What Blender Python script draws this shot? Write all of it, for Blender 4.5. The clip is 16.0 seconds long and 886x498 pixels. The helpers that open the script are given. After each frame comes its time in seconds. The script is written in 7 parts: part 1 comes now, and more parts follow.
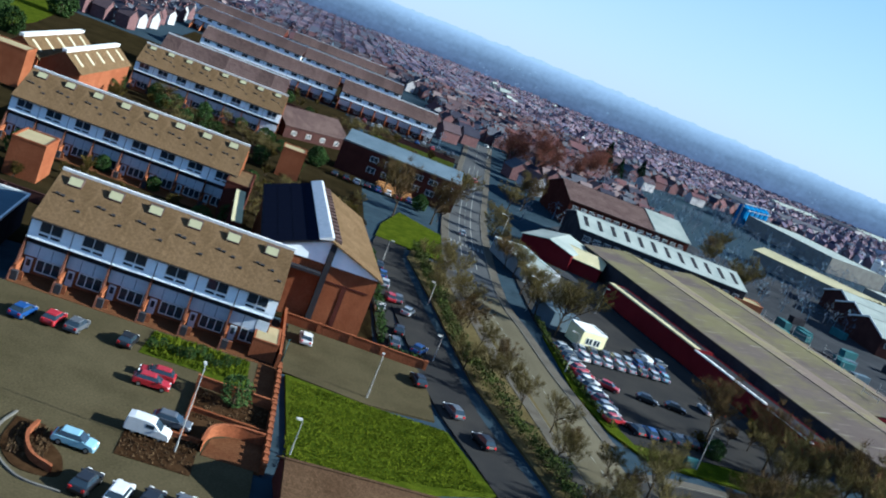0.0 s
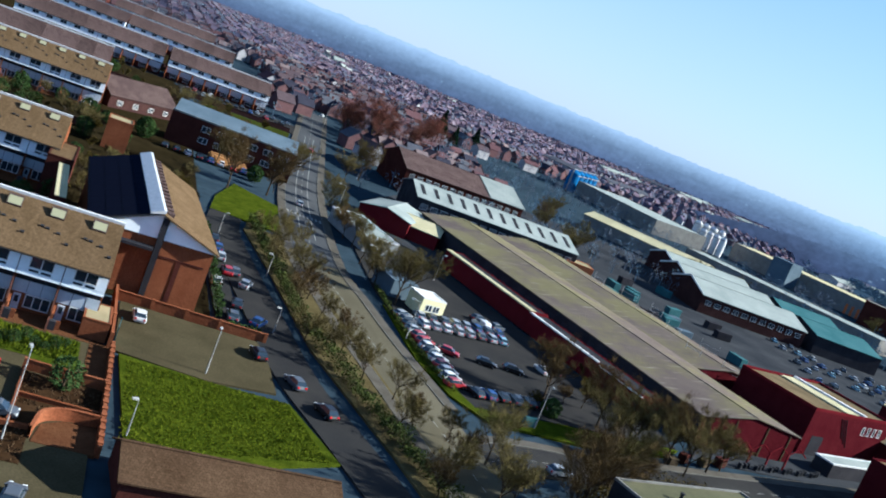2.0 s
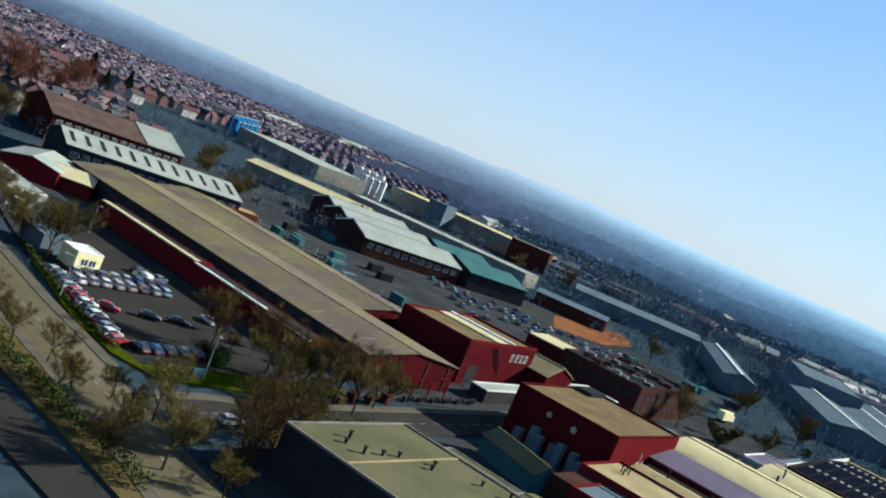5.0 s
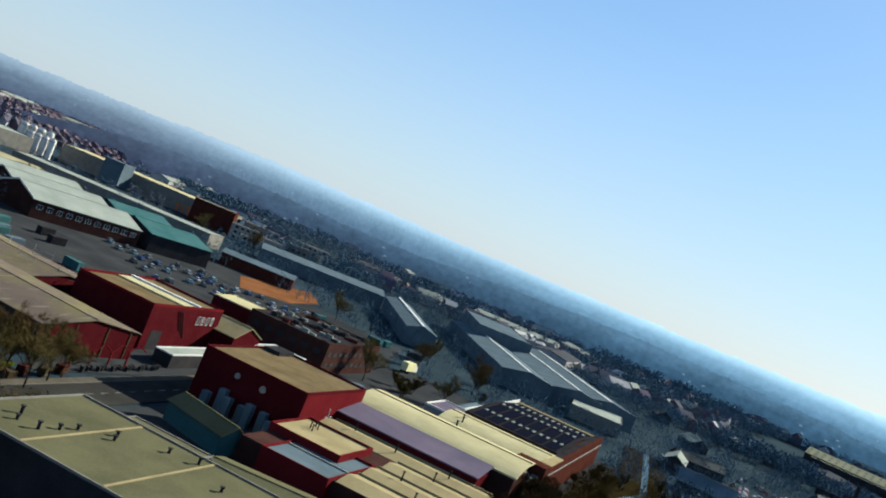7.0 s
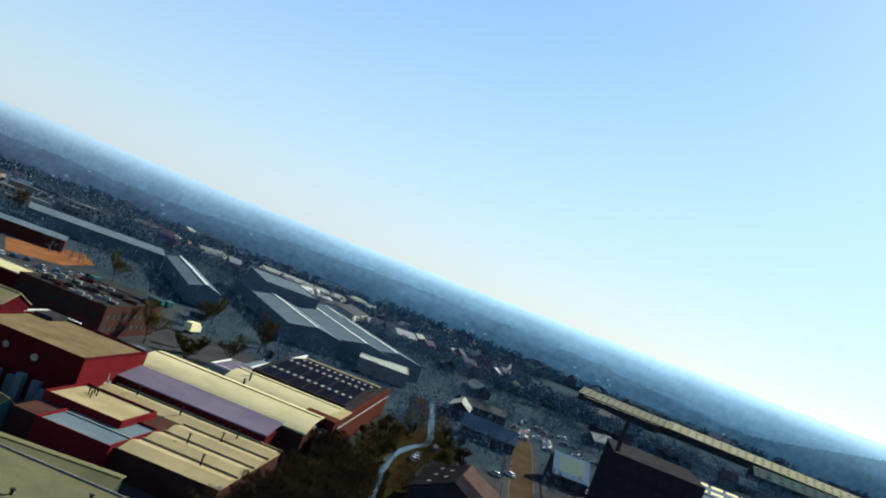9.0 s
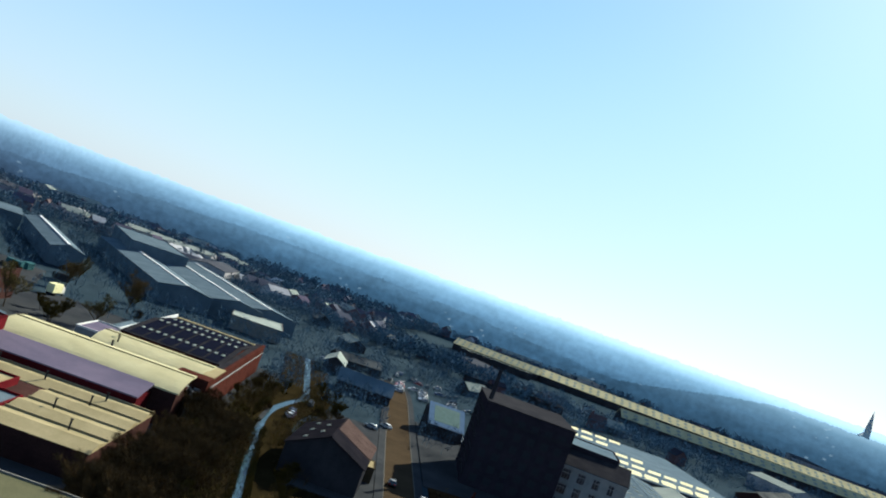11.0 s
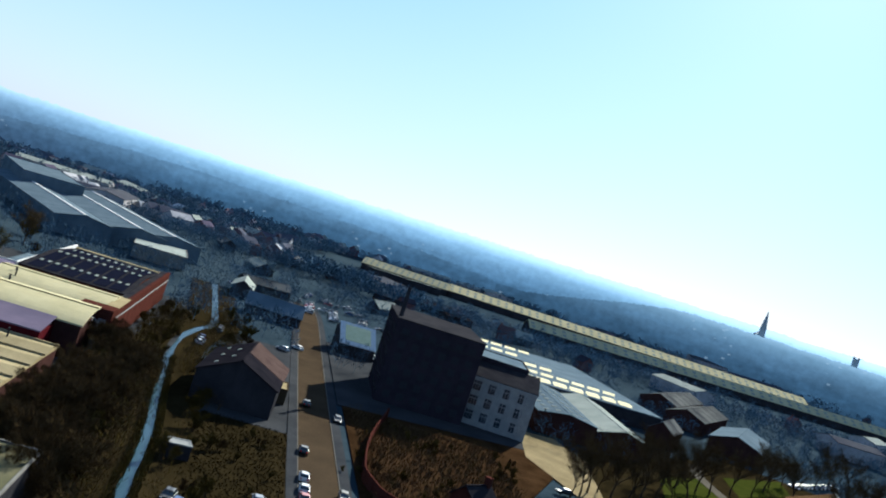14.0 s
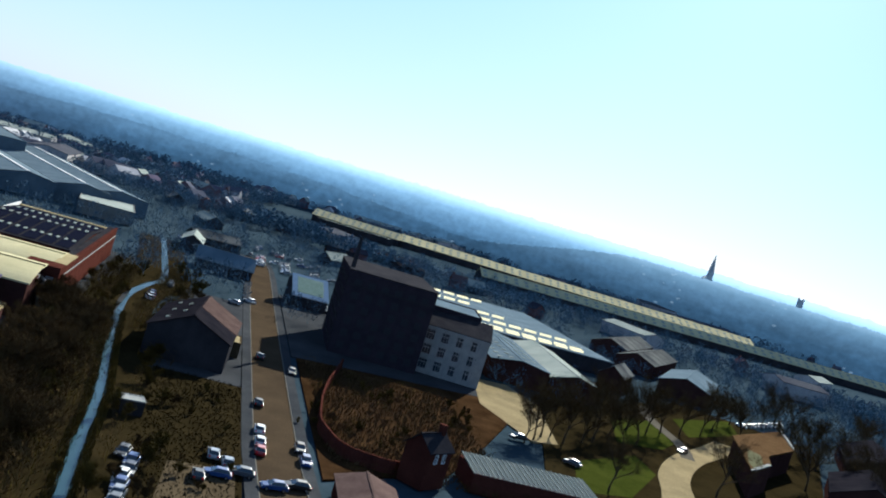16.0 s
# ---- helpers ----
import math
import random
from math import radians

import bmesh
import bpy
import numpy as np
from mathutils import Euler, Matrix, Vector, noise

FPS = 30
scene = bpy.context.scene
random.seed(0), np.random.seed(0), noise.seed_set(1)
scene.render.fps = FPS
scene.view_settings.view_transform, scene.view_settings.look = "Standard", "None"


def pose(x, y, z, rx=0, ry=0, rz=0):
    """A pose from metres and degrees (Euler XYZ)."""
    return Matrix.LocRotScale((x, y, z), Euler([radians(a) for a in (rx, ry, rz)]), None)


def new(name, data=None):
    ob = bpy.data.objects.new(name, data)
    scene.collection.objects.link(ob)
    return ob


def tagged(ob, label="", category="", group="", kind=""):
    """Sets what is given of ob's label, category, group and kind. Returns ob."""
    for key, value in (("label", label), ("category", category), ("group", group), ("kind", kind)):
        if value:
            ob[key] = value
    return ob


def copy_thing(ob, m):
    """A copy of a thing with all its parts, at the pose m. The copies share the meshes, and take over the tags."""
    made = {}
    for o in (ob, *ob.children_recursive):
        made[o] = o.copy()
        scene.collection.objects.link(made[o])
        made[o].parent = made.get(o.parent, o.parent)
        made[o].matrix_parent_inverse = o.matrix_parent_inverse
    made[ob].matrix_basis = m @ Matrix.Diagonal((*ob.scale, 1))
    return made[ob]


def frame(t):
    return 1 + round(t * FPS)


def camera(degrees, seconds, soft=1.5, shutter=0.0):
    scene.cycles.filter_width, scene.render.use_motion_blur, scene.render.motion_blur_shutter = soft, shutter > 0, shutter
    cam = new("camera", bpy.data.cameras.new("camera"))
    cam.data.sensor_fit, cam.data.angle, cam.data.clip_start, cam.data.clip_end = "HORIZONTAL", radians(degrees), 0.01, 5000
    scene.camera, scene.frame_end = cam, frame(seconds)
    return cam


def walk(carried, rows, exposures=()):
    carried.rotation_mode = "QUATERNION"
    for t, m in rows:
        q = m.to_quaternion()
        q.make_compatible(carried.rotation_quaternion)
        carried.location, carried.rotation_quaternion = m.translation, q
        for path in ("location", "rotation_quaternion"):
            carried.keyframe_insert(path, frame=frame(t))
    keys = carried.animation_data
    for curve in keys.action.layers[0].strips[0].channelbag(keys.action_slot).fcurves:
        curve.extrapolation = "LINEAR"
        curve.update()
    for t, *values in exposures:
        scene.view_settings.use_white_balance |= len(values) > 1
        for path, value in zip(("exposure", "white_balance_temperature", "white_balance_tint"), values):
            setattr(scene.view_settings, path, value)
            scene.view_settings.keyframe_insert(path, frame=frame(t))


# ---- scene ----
# The camera hovers 48 m above the ground and turns to its right, leaning to its left.
cam = camera(46.5, 16.0, soft=2.0)
walk(cam, [
    (0.0, pose(0, 0, 48, 77.85, -21.57, -5.92)),
    (0.5, pose(0, 0, 48, 77.96, -21.66, -7.38)),
    (1.0, pose(0, 0, 48, 78.47, -21.73, -9.95)),
    (1.5, pose(0, 0, 48, 79.10, -21.84, -12.74)),
    (2.0, pose(0, 0, 48, 79.76, -21.89, -15.68)),
    (2.5, pose(0, 0, 48, 80.32, -21.95, -18.29)),
    (3.0, pose(0, 0, 48, 81.02, -21.97, -21.45)),
    (3.2, pose(0, 0, 48, 81.31, -22.05, -22.74)),
    (5.3, pose(0, 0, 48, 85.10, -22.69, -38.25)),
    (5.5, pose(0, 0, 48, 85.58, -22.71, -40.05)),
    (6.0, pose(0, 0, 48, 87.01, -22.72, -45.29)),
    (6.5, pose(0, 0, 48, 88.28, -22.66, -50.00)),
    (7.0, pose(0, 0, 48, 89.44, -22.53, -54.52)),
    (7.5, pose(0, 0, 48, 90.27, -22.26, -58.26)),
    (8.0, pose(0, 0, 48, 90.92, -22.03, -61.66)),
    (8.5, pose(0, 0, 48, 91.35, -21.69, -64.49)),
    (9.0, pose(0, 0, 48, 91.73, -21.28, -67.33)),
    (9.5, pose(0, 0, 48, 92.01, -20.99, -69.89)),
    (10.0, pose(0, 0, 48, 92.09, -20.51, -72.12)),
    (10.2, pose(0, 0, 48, 92.07, -20.43, -72.71)),
    (12.5, pose(0, 0, 48, 90.61, -18.86, -78.10)),
    (13.0, pose(0, 0, 48, 90.05, -18.38, -78.88)),
    (13.5, pose(0, 0, 48, 89.57, -18.15, -79.52)),
    (14.0, pose(0, 0, 48, 89.04, -17.90, -80.30)),
    (14.5, pose(0, 0, 48, 88.55, -17.66, -81.00)),
    (15.0, pose(0, 0, 48, 87.98, -17.45, -81.58)),
    (15.5, pose(0, 0, 48, 87.51, -17.10, -82.21)),
    (16.0, pose(0, 0, 48, 87.11, -16.95, -83.16)),
], exposures=[(0.0, 2.03, 4500, 6), (1.5, 2.05, 4600, 10), (3.2, 2.00, 4750, 8), (5.5, 1.80, 5150, 5), (7.0, 1.77, 5250, 4), (10.0, 1.87, 5200, 3), (12.5, 1.93, 5000, 6), (16.0, 1.96, 4950, 8)])

# ---- world, sun ----
SUN_AZ, SUN_EL = 97.0, 27.0
world = bpy.data.worlds.new("world")
scene.world = world
world.use_nodes = True
wn = world.node_tree
sky = wn.nodes.new("ShaderNodeTexSky")
sky.sky_type, sky.sun_disc = "NISHITA", False
sky.sun_elevation, sky.sun_rotation = radians(SUN_EL), radians(SUN_AZ)
sky.air_density, sky.dust_density, sky.ozone_density = 1.0, 0.3, 3.0
haze = wn.nodes.new("ShaderNodeMix")
haze.data_type = "RGBA"
haze.inputs[0].default_value, haze.inputs[7].default_value = 0.32, (5.0, 6.4, 7.4, 1)
wn.links.new(sky.outputs[0], haze.inputs[6])
aim, height, low, pale = wn.nodes.new("ShaderNodeTexCoord"), wn.nodes.new("ShaderNodeSeparateXYZ"), wn.nodes.new("ShaderNodeMapRange"), wn.nodes.new("ShaderNodeMix")
wn.links.new(aim.outputs["Generated"], height.inputs[0])
wn.links.new(height.outputs[2], low.inputs[0])
low.interpolation_type = "SMOOTHSTEP"
low.inputs["From Min"].default_value, low.inputs["From Max"].default_value = -0.02, 0.30
low.inputs["To Min"].default_value, low.inputs["To Max"].default_value = 0.55, 0.0
pale.data_type, pale.inputs[7].default_value = "RGBA", (6.9, 6.6, 6.0, 1)
wn.links.new(low.outputs[0], pale.inputs[0])
wn.links.new(haze.outputs[2], pale.inputs[6])
wn.links.new(pale.outputs[2], wn.nodes["Background"].inputs[0])
wn.nodes["Background"].inputs[1].default_value = 0.0315
sun_data = bpy.data.lights.new("sun", "SUN")
sun_data.energy, sun_data.angle, sun_data.color = 5.0, radians(0.6), (1.0, 0.82, 0.54)
sun = new("sun", sun_data)
SUN_DIR = Vector((math.sin(radians(SUN_AZ)) * math.cos(radians(SUN_EL)), math.cos(radians(SUN_AZ)) * math.cos(radians(SUN_EL)), math.sin(radians(SUN_EL))))
sun.rotation_euler = SUN_DIR.to_track_quat("Z", "Y").to_euler()
sun.location = (0, 0, 300)


# ---- materials ----
def surface(name, a, b, rough=0.8, scale=0.3, fine=6.0, bump=0.15, metal=0.0, vary=0.0, streak=None, grain=0.25):
    """Two colours in broad patches, a fine grain and relief; vary: brightness from thing to thing; streak: stretch of the patches."""
    a, b = tuple(v * 0.53 for v in a), tuple(v * 0.53 for v in b)
    m = bpy.data.materials.new(name)
    m.use_nodes = True
    t = m.node_tree
    p = t.nodes["Principled BSDF"]
    tc = t.nodes.new("ShaderNodeTexCoord")
    mp = t.nodes.new("ShaderNodeMapping")
    if streak:
        mp.inputs["Scale"].default_value = streak
    t.links.new(tc.outputs["Object"], mp.inputs[0])
    n1, n2 = t.nodes.new("ShaderNodeTexNoise"), t.nodes.new("ShaderNodeTexNoise")
    n1.inputs["Scale"].default_value, n1.inputs["Detail"].default_value, n1.inputs["Roughness"].default_value = scale, 6, 0.65
    n2.inputs["Scale"].default_value, n2.inputs["Detail"].default_value = fine, 3
    t.links.new(mp.outputs[0], n1.inputs["Vector"])
    t.links.new(tc.outputs["Object"], n2.inputs["Vector"])
    ramp = t.nodes.new("ShaderNodeValToRGB")
    ramp.color_ramp.elements[0].position, ramp.color_ramp.elements[1].position = 0.36, 0.64
    ramp.color_ramp.elements[0].color, ramp.color_ramp.elements[1].color = (*a, 1), (*b, 1)
    t.links.new(n1.outputs[0], ramp.inputs[0])
    val = t.nodes.new("ShaderNodeMapRange")
    val.inputs["To Min"].default_value, val.inputs["To Max"].default_value = 1 - grain * 1.6, 1 + grain * 1.6
    t.links.new(n2.outputs[0], val.inputs[0])
    mul = t.nodes.new("ShaderNodeMix")
    mul.data_type, mul.blend_type = "RGBA", "MULTIPLY"
    mul.inputs[0].default_value = 1
    t.links.new(ramp.outputs[0], mul.inputs[6])
    t.links.new(val.outputs[0], mul.inputs[7])
    out = mul.outputs[2]
    if vary:
        oi, mr, mu = t.nodes.new("ShaderNodeObjectInfo"), t.nodes.new("ShaderNodeMapRange"), t.nodes.new("ShaderNodeMix")
        mr.inputs["To Min"].default_value, mr.inputs["To Max"].default_value = 1 - vary, 1 + vary
        mu.data_type, mu.blend_type, mu.inputs[0].default_value = "RGBA", "MULTIPLY", 1
        t.links.new(oi.outputs["Random"], mr.inputs[0])
        t.links.new(out, mu.inputs[6])
        t.links.new(mr.outputs[0], mu.inputs[7])
        out = mu.outputs[2]
    t.links.new(out, p.inputs["Base Color"])
    p.inputs["Roughness"].default_value, p.inputs["Metallic"].default_value = rough, metal
    p.inputs["Specular IOR Level"].default_value = 0.0 if rough > 0.45 else 0.35
    if bump:
        bp = t.nodes.new("ShaderNodeBump")
        bp.inputs["Strength"].default_value, bp.inputs["Distance"].default_value = bump, 0.05
        t.links.new(n2.outputs[0], bp.inputs["Height"])
        t.links.new(bp.outputs[0], p.inputs["Normal"])
    return m


def coursed(name, a, b, mortar, width, height, rough=0.85, turn=(0, 0, 0), gap=0.012, vary=0.0):
    """Brick or tile courses of that size in metres, with weathered patches over them."""
    m = surface(name, a, b, rough, 0.25, 5.0, 0.1, vary=vary, grain=0.42)
    t = m.node_tree
    p = t.nodes["Principled BSDF"]
    base = p.inputs["Base Color"].links[0].from_socket
    br, tc, mp = t.nodes.new("ShaderNodeTexBrick"), t.nodes.new("ShaderNodeTexCoord"), t.nodes.new("ShaderNodeMapping")
    mp.inputs["Rotation"].default_value = [radians(v) for v in turn]
    br.inputs["Scale"].default_value, br.inputs["Brick Width"].default_value, br.inputs["Row Height"].default_value = 1, width, height
    br.inputs["Mortar Size"].default_value = gap
    br.inputs["Color1"].default_value, br.inputs["Color2"].default_value, br.inputs["Mortar"].default_value = (1.1, 1.1, 1.1, 1), (0.82, 0.82, 0.82, 1), (*mortar, 1)
    t.links.new(tc.outputs["Object"], mp.inputs[0])
    t.links.new(mp.outputs[0], br.inputs["Vector"])
    mu = t.nodes.new("ShaderNodeMix")
    mu.data_type, mu.blend_type, mu.inputs[0].default_value = "RGBA", "MULTIPLY", 1
    t.links.new(base, mu.inputs[6])
    t.links.new(br.outputs[0], mu.inputs[7])
    t.links.new(mu.outputs[2], p.inputs["Base Color"])
    return m


def ribbed(name, a, b, pitch, rough=0.5, metal=0.0, axis=0, vary=0.0):
    """Profiled sheet: ribs across one axis, with stains."""
    m = surface(name, a, b, rough, 0.12, 4.0, 0, metal, vary, grain=0.12)
    t = m.node_tree
    p = t.nodes["Principled BSDF"]
    w, tc, bp = t.nodes.new("ShaderNodeTexWave"), t.nodes.new("ShaderNodeTexCoord"), t.nodes.new("ShaderNodeBump")
    w.bands_direction = "XYZ"[axis]
    w.inputs["Scale"].default_value = 0.314 / pitch
    bp.inputs["Strength"].default_value, bp.inputs["Distance"].default_value = 0.5, 0.06
    t.links.new(tc.outputs["Object"], w.inputs["Vector"])
    t.links.new(w.outputs[1], bp.inputs["Height"])
    t.links.new(bp.outputs[0], p.inputs["Normal"])
    return m


def weathered(name, a, b, c, d):
    """Profiled sheet whose bays have aged to different tints, with pale streaks down the fall."""
    m = ribbed(name, a, b, 0.5, 0.6, axis=1)
    t = m.node_tree
    p = t.nodes["Principled BSDF"]
    base = p.inputs["Base Color"].links[0].from_socket
    tc, n, tint, mix = (t.nodes.new("ShaderNode" + k) for k in ("TexCoord", "TexNoise", "ValToRGB", "Mix"))
    n.inputs["Scale"].default_value, n.inputs["Detail"].default_value, n.inputs["Roughness"].default_value = 0.055, 5, 0.7
    t.links.new(tc.outputs["Object"], n.inputs["Vector"])
    for el, at, col in ((tint.color_ramp.elements[0], 0.42, c), (tint.color_ramp.elements[1], 0.58, d)):
        el.position, el.color = at, (*(v * 0.53 for v in col), 1)
    t.links.new(n.outputs[0], tint.inputs[0])
    mix.data_type, mix.inputs[0].default_value = "RGBA", 0.55
    t.links.new(base, mix.inputs[6])
    t.links.new(tint.outputs[0], mix.inputs[7])
    streak, stretch, pick, pale = (t.nodes.new("ShaderNode" + k) for k in ("TexNoise", "Mapping", "MapRange", "Mix"))
    stretch.inputs["Scale"].default_value = (1.2, 0.14, 1)
    streak.inputs["Scale"].default_value, streak.inputs["Detail"].default_value = 0.7, 4
    t.links.new(tc.outputs["Object"], stretch.inputs[0])
    t.links.new(stretch.outputs[0], streak.inputs["Vector"])
    pick.inputs["From Min"].default_value, pick.inputs["From Max"].default_value = 0.60, 0.72
    pick.inputs["To Max"].default_value = 0.5
    t.links.new(streak.outputs[0], pick.inputs[0])
    pale.data_type, pale.inputs[7].default_value = "RGBA", (0.24, 0.22, 0.17, 1)
    t.links.new(pick.outputs[0], pale.inputs[0])
    t.links.new(mix.outputs[2], pale.inputs[6])
    t.links.new(pale.outputs[2], p.inputs["Base Color"])
    return m


def glassy(name, c, rough=0.08, spec=0.5):
    m = bpy.data.materials.new(name)
    m.use_nodes = True
    p = m.node_tree.nodes["Principled BSDF"]
    p.inputs["Base Color"].default_value = (*c, 1)
    p.inputs["Roughness"].default_value = rough
    p.inputs["Specular IOR Level"].default_value = spec
    return m


def paint(name, c, rough=0.42, coat=0.15):
    m = surface(name, c, tuple(v * 0.85 for v in c), rough, 1.5, 30, 0, grain=0.06)
    m.node_tree.nodes["Principled BSDF"].inputs["Coat Weight"].default_value = coat
    return m


def haze_backdrop(name, near=1.0):
    """Far country: a plain glowing backdrop, haze painted in as paler colour towards the horizon, mottled with woods
    and pale roofs.
    """
    m = bpy.data.materials.new(name)
    m.use_nodes = True
    t = m.node_tree
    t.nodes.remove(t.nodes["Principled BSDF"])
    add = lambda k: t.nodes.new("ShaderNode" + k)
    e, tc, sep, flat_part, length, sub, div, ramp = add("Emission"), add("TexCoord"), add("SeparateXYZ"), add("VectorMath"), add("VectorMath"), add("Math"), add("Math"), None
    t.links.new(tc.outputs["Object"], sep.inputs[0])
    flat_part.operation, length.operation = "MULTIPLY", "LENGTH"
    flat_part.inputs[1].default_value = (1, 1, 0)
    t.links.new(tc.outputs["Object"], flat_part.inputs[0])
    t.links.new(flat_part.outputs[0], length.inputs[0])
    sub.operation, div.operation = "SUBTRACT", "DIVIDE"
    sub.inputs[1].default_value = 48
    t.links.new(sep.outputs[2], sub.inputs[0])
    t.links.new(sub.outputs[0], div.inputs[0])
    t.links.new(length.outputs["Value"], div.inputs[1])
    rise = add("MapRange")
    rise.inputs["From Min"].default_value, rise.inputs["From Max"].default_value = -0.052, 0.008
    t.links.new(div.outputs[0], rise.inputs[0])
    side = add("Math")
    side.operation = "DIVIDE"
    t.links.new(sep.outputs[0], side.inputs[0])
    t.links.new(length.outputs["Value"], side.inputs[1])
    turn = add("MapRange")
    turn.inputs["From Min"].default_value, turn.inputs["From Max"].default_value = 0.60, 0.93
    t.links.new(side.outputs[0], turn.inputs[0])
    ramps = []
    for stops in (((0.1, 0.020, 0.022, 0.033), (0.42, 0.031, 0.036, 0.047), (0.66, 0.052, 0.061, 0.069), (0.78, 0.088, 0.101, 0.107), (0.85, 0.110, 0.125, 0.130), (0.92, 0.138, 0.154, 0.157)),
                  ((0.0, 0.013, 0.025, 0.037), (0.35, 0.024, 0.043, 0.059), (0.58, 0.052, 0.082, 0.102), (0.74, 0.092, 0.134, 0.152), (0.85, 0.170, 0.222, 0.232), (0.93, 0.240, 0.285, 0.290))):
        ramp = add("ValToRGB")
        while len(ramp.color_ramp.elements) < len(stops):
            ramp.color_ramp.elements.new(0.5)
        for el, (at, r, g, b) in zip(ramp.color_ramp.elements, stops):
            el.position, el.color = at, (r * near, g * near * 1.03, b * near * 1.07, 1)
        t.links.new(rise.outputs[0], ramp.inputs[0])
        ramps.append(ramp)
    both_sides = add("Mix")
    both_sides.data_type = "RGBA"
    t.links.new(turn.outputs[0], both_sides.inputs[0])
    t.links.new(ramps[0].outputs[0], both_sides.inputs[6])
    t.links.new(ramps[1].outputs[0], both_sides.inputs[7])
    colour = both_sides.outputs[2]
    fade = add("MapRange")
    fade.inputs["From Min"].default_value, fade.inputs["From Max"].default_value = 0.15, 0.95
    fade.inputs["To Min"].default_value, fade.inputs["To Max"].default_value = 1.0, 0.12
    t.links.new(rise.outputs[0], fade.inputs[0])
    for scale, lift, lo, hi in ((0.010, 6.0, 0.80, 1.20), (0.035, 2.2, 0.82, 1.18), (0.15, 1.3, 0.76, 1.24)):
        mp, n, v, mu = add("Mapping"), add("TexNoise"), add("MapRange"), add("Mix")
        mp.inputs["Scale"].default_value = (1, 1, lift)
        n.inputs["Scale"].default_value, n.inputs["Detail"].default_value, n.inputs["Roughness"].default_value = scale, 5, 0.6
        v.inputs["From Min"].default_value, v.inputs["From Max"].default_value = 0.3, 0.7
        v.inputs["To Min"].default_value, v.inputs["To Max"].default_value = lo, hi
        mu.data_type, mu.blend_type, mu.inputs[0].default_value = "RGBA", "MULTIPLY", 1
        t.links.new(fade.outputs[0], mu.inputs[0])
        t.links.new(tc.outputs["Object"], mp.inputs[0])
        t.links.new(mp.outputs[0], n.inputs["Vector"])
        t.links.new(n.outputs[0], v.inputs[0])
        t.links.new(colour, mu.inputs[6])
        t.links.new(v.outputs[0], mu.inputs[7])
        colour = mu.outputs[2]
    vo, near_cell, grp, both, add_mix = add("TexVoronoi"), add("Math"), add("TexNoise"), add("Math"), add("Mix")
    spread = add("Mapping")
    spread.inputs["Scale"].default_value = (1, 1, 1.8)
    t.links.new(tc.outputs["Object"], spread.inputs[0])
    vo.inputs["Scale"].default_value = 0.11
    t.links.new(spread.outputs[0], vo.inputs["Vector"])
    near_cell.operation, near_cell.inputs[1].default_value = "LESS_THAN", 0.2
    t.links.new(vo.outputs["Distance"], near_cell.inputs[0])
    grp.inputs["Scale"].default_value = 0.02
    t.links.new(spread.outputs[0], grp.inputs["Vector"])
    limit = add("Math")
    limit.operation, limit.inputs[1].default_value = "GREATER_THAN", 0.6
    t.links.new(grp.outputs[0], limit.inputs[0])
    both.operation = "MULTIPLY"
    t.links.new(near_cell.outputs[0], both.inputs[0])
    t.links.new(limit.outputs[0], both.inputs[1])
    half = add("Math")
    half.operation, half.inputs[1].default_value = "MULTIPLY", 0.24
    t.links.new(both.outputs[0], half.inputs[0])
    add_mix.data_type = "RGBA"
    add_mix.inputs[7].default_value = (0.14, 0.165, 0.17, 1)
    t.links.new(half.outputs[0], add_mix.inputs[0])
    t.links.new(colour, add_mix.inputs[6])
    colour = add_mix.outputs[2]
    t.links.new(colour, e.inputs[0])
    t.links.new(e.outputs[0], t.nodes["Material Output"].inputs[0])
    return m


# Ground colour blued to stand in for haze over the valley.
GROUND = surface("hazed_ground", (0.03101, 0.04822, 0.06612), (0.04925, 0.07182, 0.09363), 0.95, 0.02, 0.4, 0.3)
COURT = surface("worn_asphalt", (0.06536, 0.05504, 0.02924), (0.09288, 0.0774, 0.04214), 0.9, 0.12, 4, 0.1, grain=0.35)
ASPHALT = surface("grey_asphalt", (0.033, 0.033, 0.0343), (0.0484, 0.0462, 0.044), 0.88, 0.1, 5, 0.1)
ROADTOP = surface("road_surface", (0.112, 0.100, 0.066), (0.160, 0.142, 0.096), 0.85, 0.08, 5, 0.1, streak=(1, 0.25, 1))
# Bluer, greyer road colour for the north stretch.
BLUEROAD = surface("blue_grey_road_surface", (0.072, 0.076, 0.082), (0.105, 0.108, 0.112), 0.85, 0.08, 5, 0.1, streak=(1, 0.25, 1))
SIDEROAD = surface("dark_side_road", (0.038, 0.037, 0.038), (0.058, 0.056, 0.053), 0.88, 0.1, 5, 0.1)
TANROAD = surface("tan_street", (0.05638, 0.04146, 0.02706), (0.07962, 0.05834, 0.03661), 0.9, 0.08, 4, 0.1)
PAVING = surface("pavement", (0.09996, 0.08993, 0.0714), (0.1374, 0.1243, 0.1047), 0.9, 0.3, 5, 0.1)
YARD = surface("works_yard", (0.0385, 0.042, 0.0492), (0.0654, 0.0685, 0.075), 0.9, 0.06, 3, 0.1)
DUST = surface("dusty_yard", (0.07862, 0.06028, 0.03669), (0.1048, 0.08122, 0.0498), 0.95, 0.1, 3, 0.1)
# Twigs darkened to stand for trees seen against the sun.
DARKTWIG = surface("dark_twigs", (0.060, 0.040, 0.018), (0.100, 0.068, 0.030), 0.9, 0.4, 3, 0, vary=0.25)
OLIVETWIG = surface("olive_twigs", (0.068, 0.052, 0.012), (0.105, 0.080, 0.022), 0.9, 0.4, 3, 0, vary=0.25)
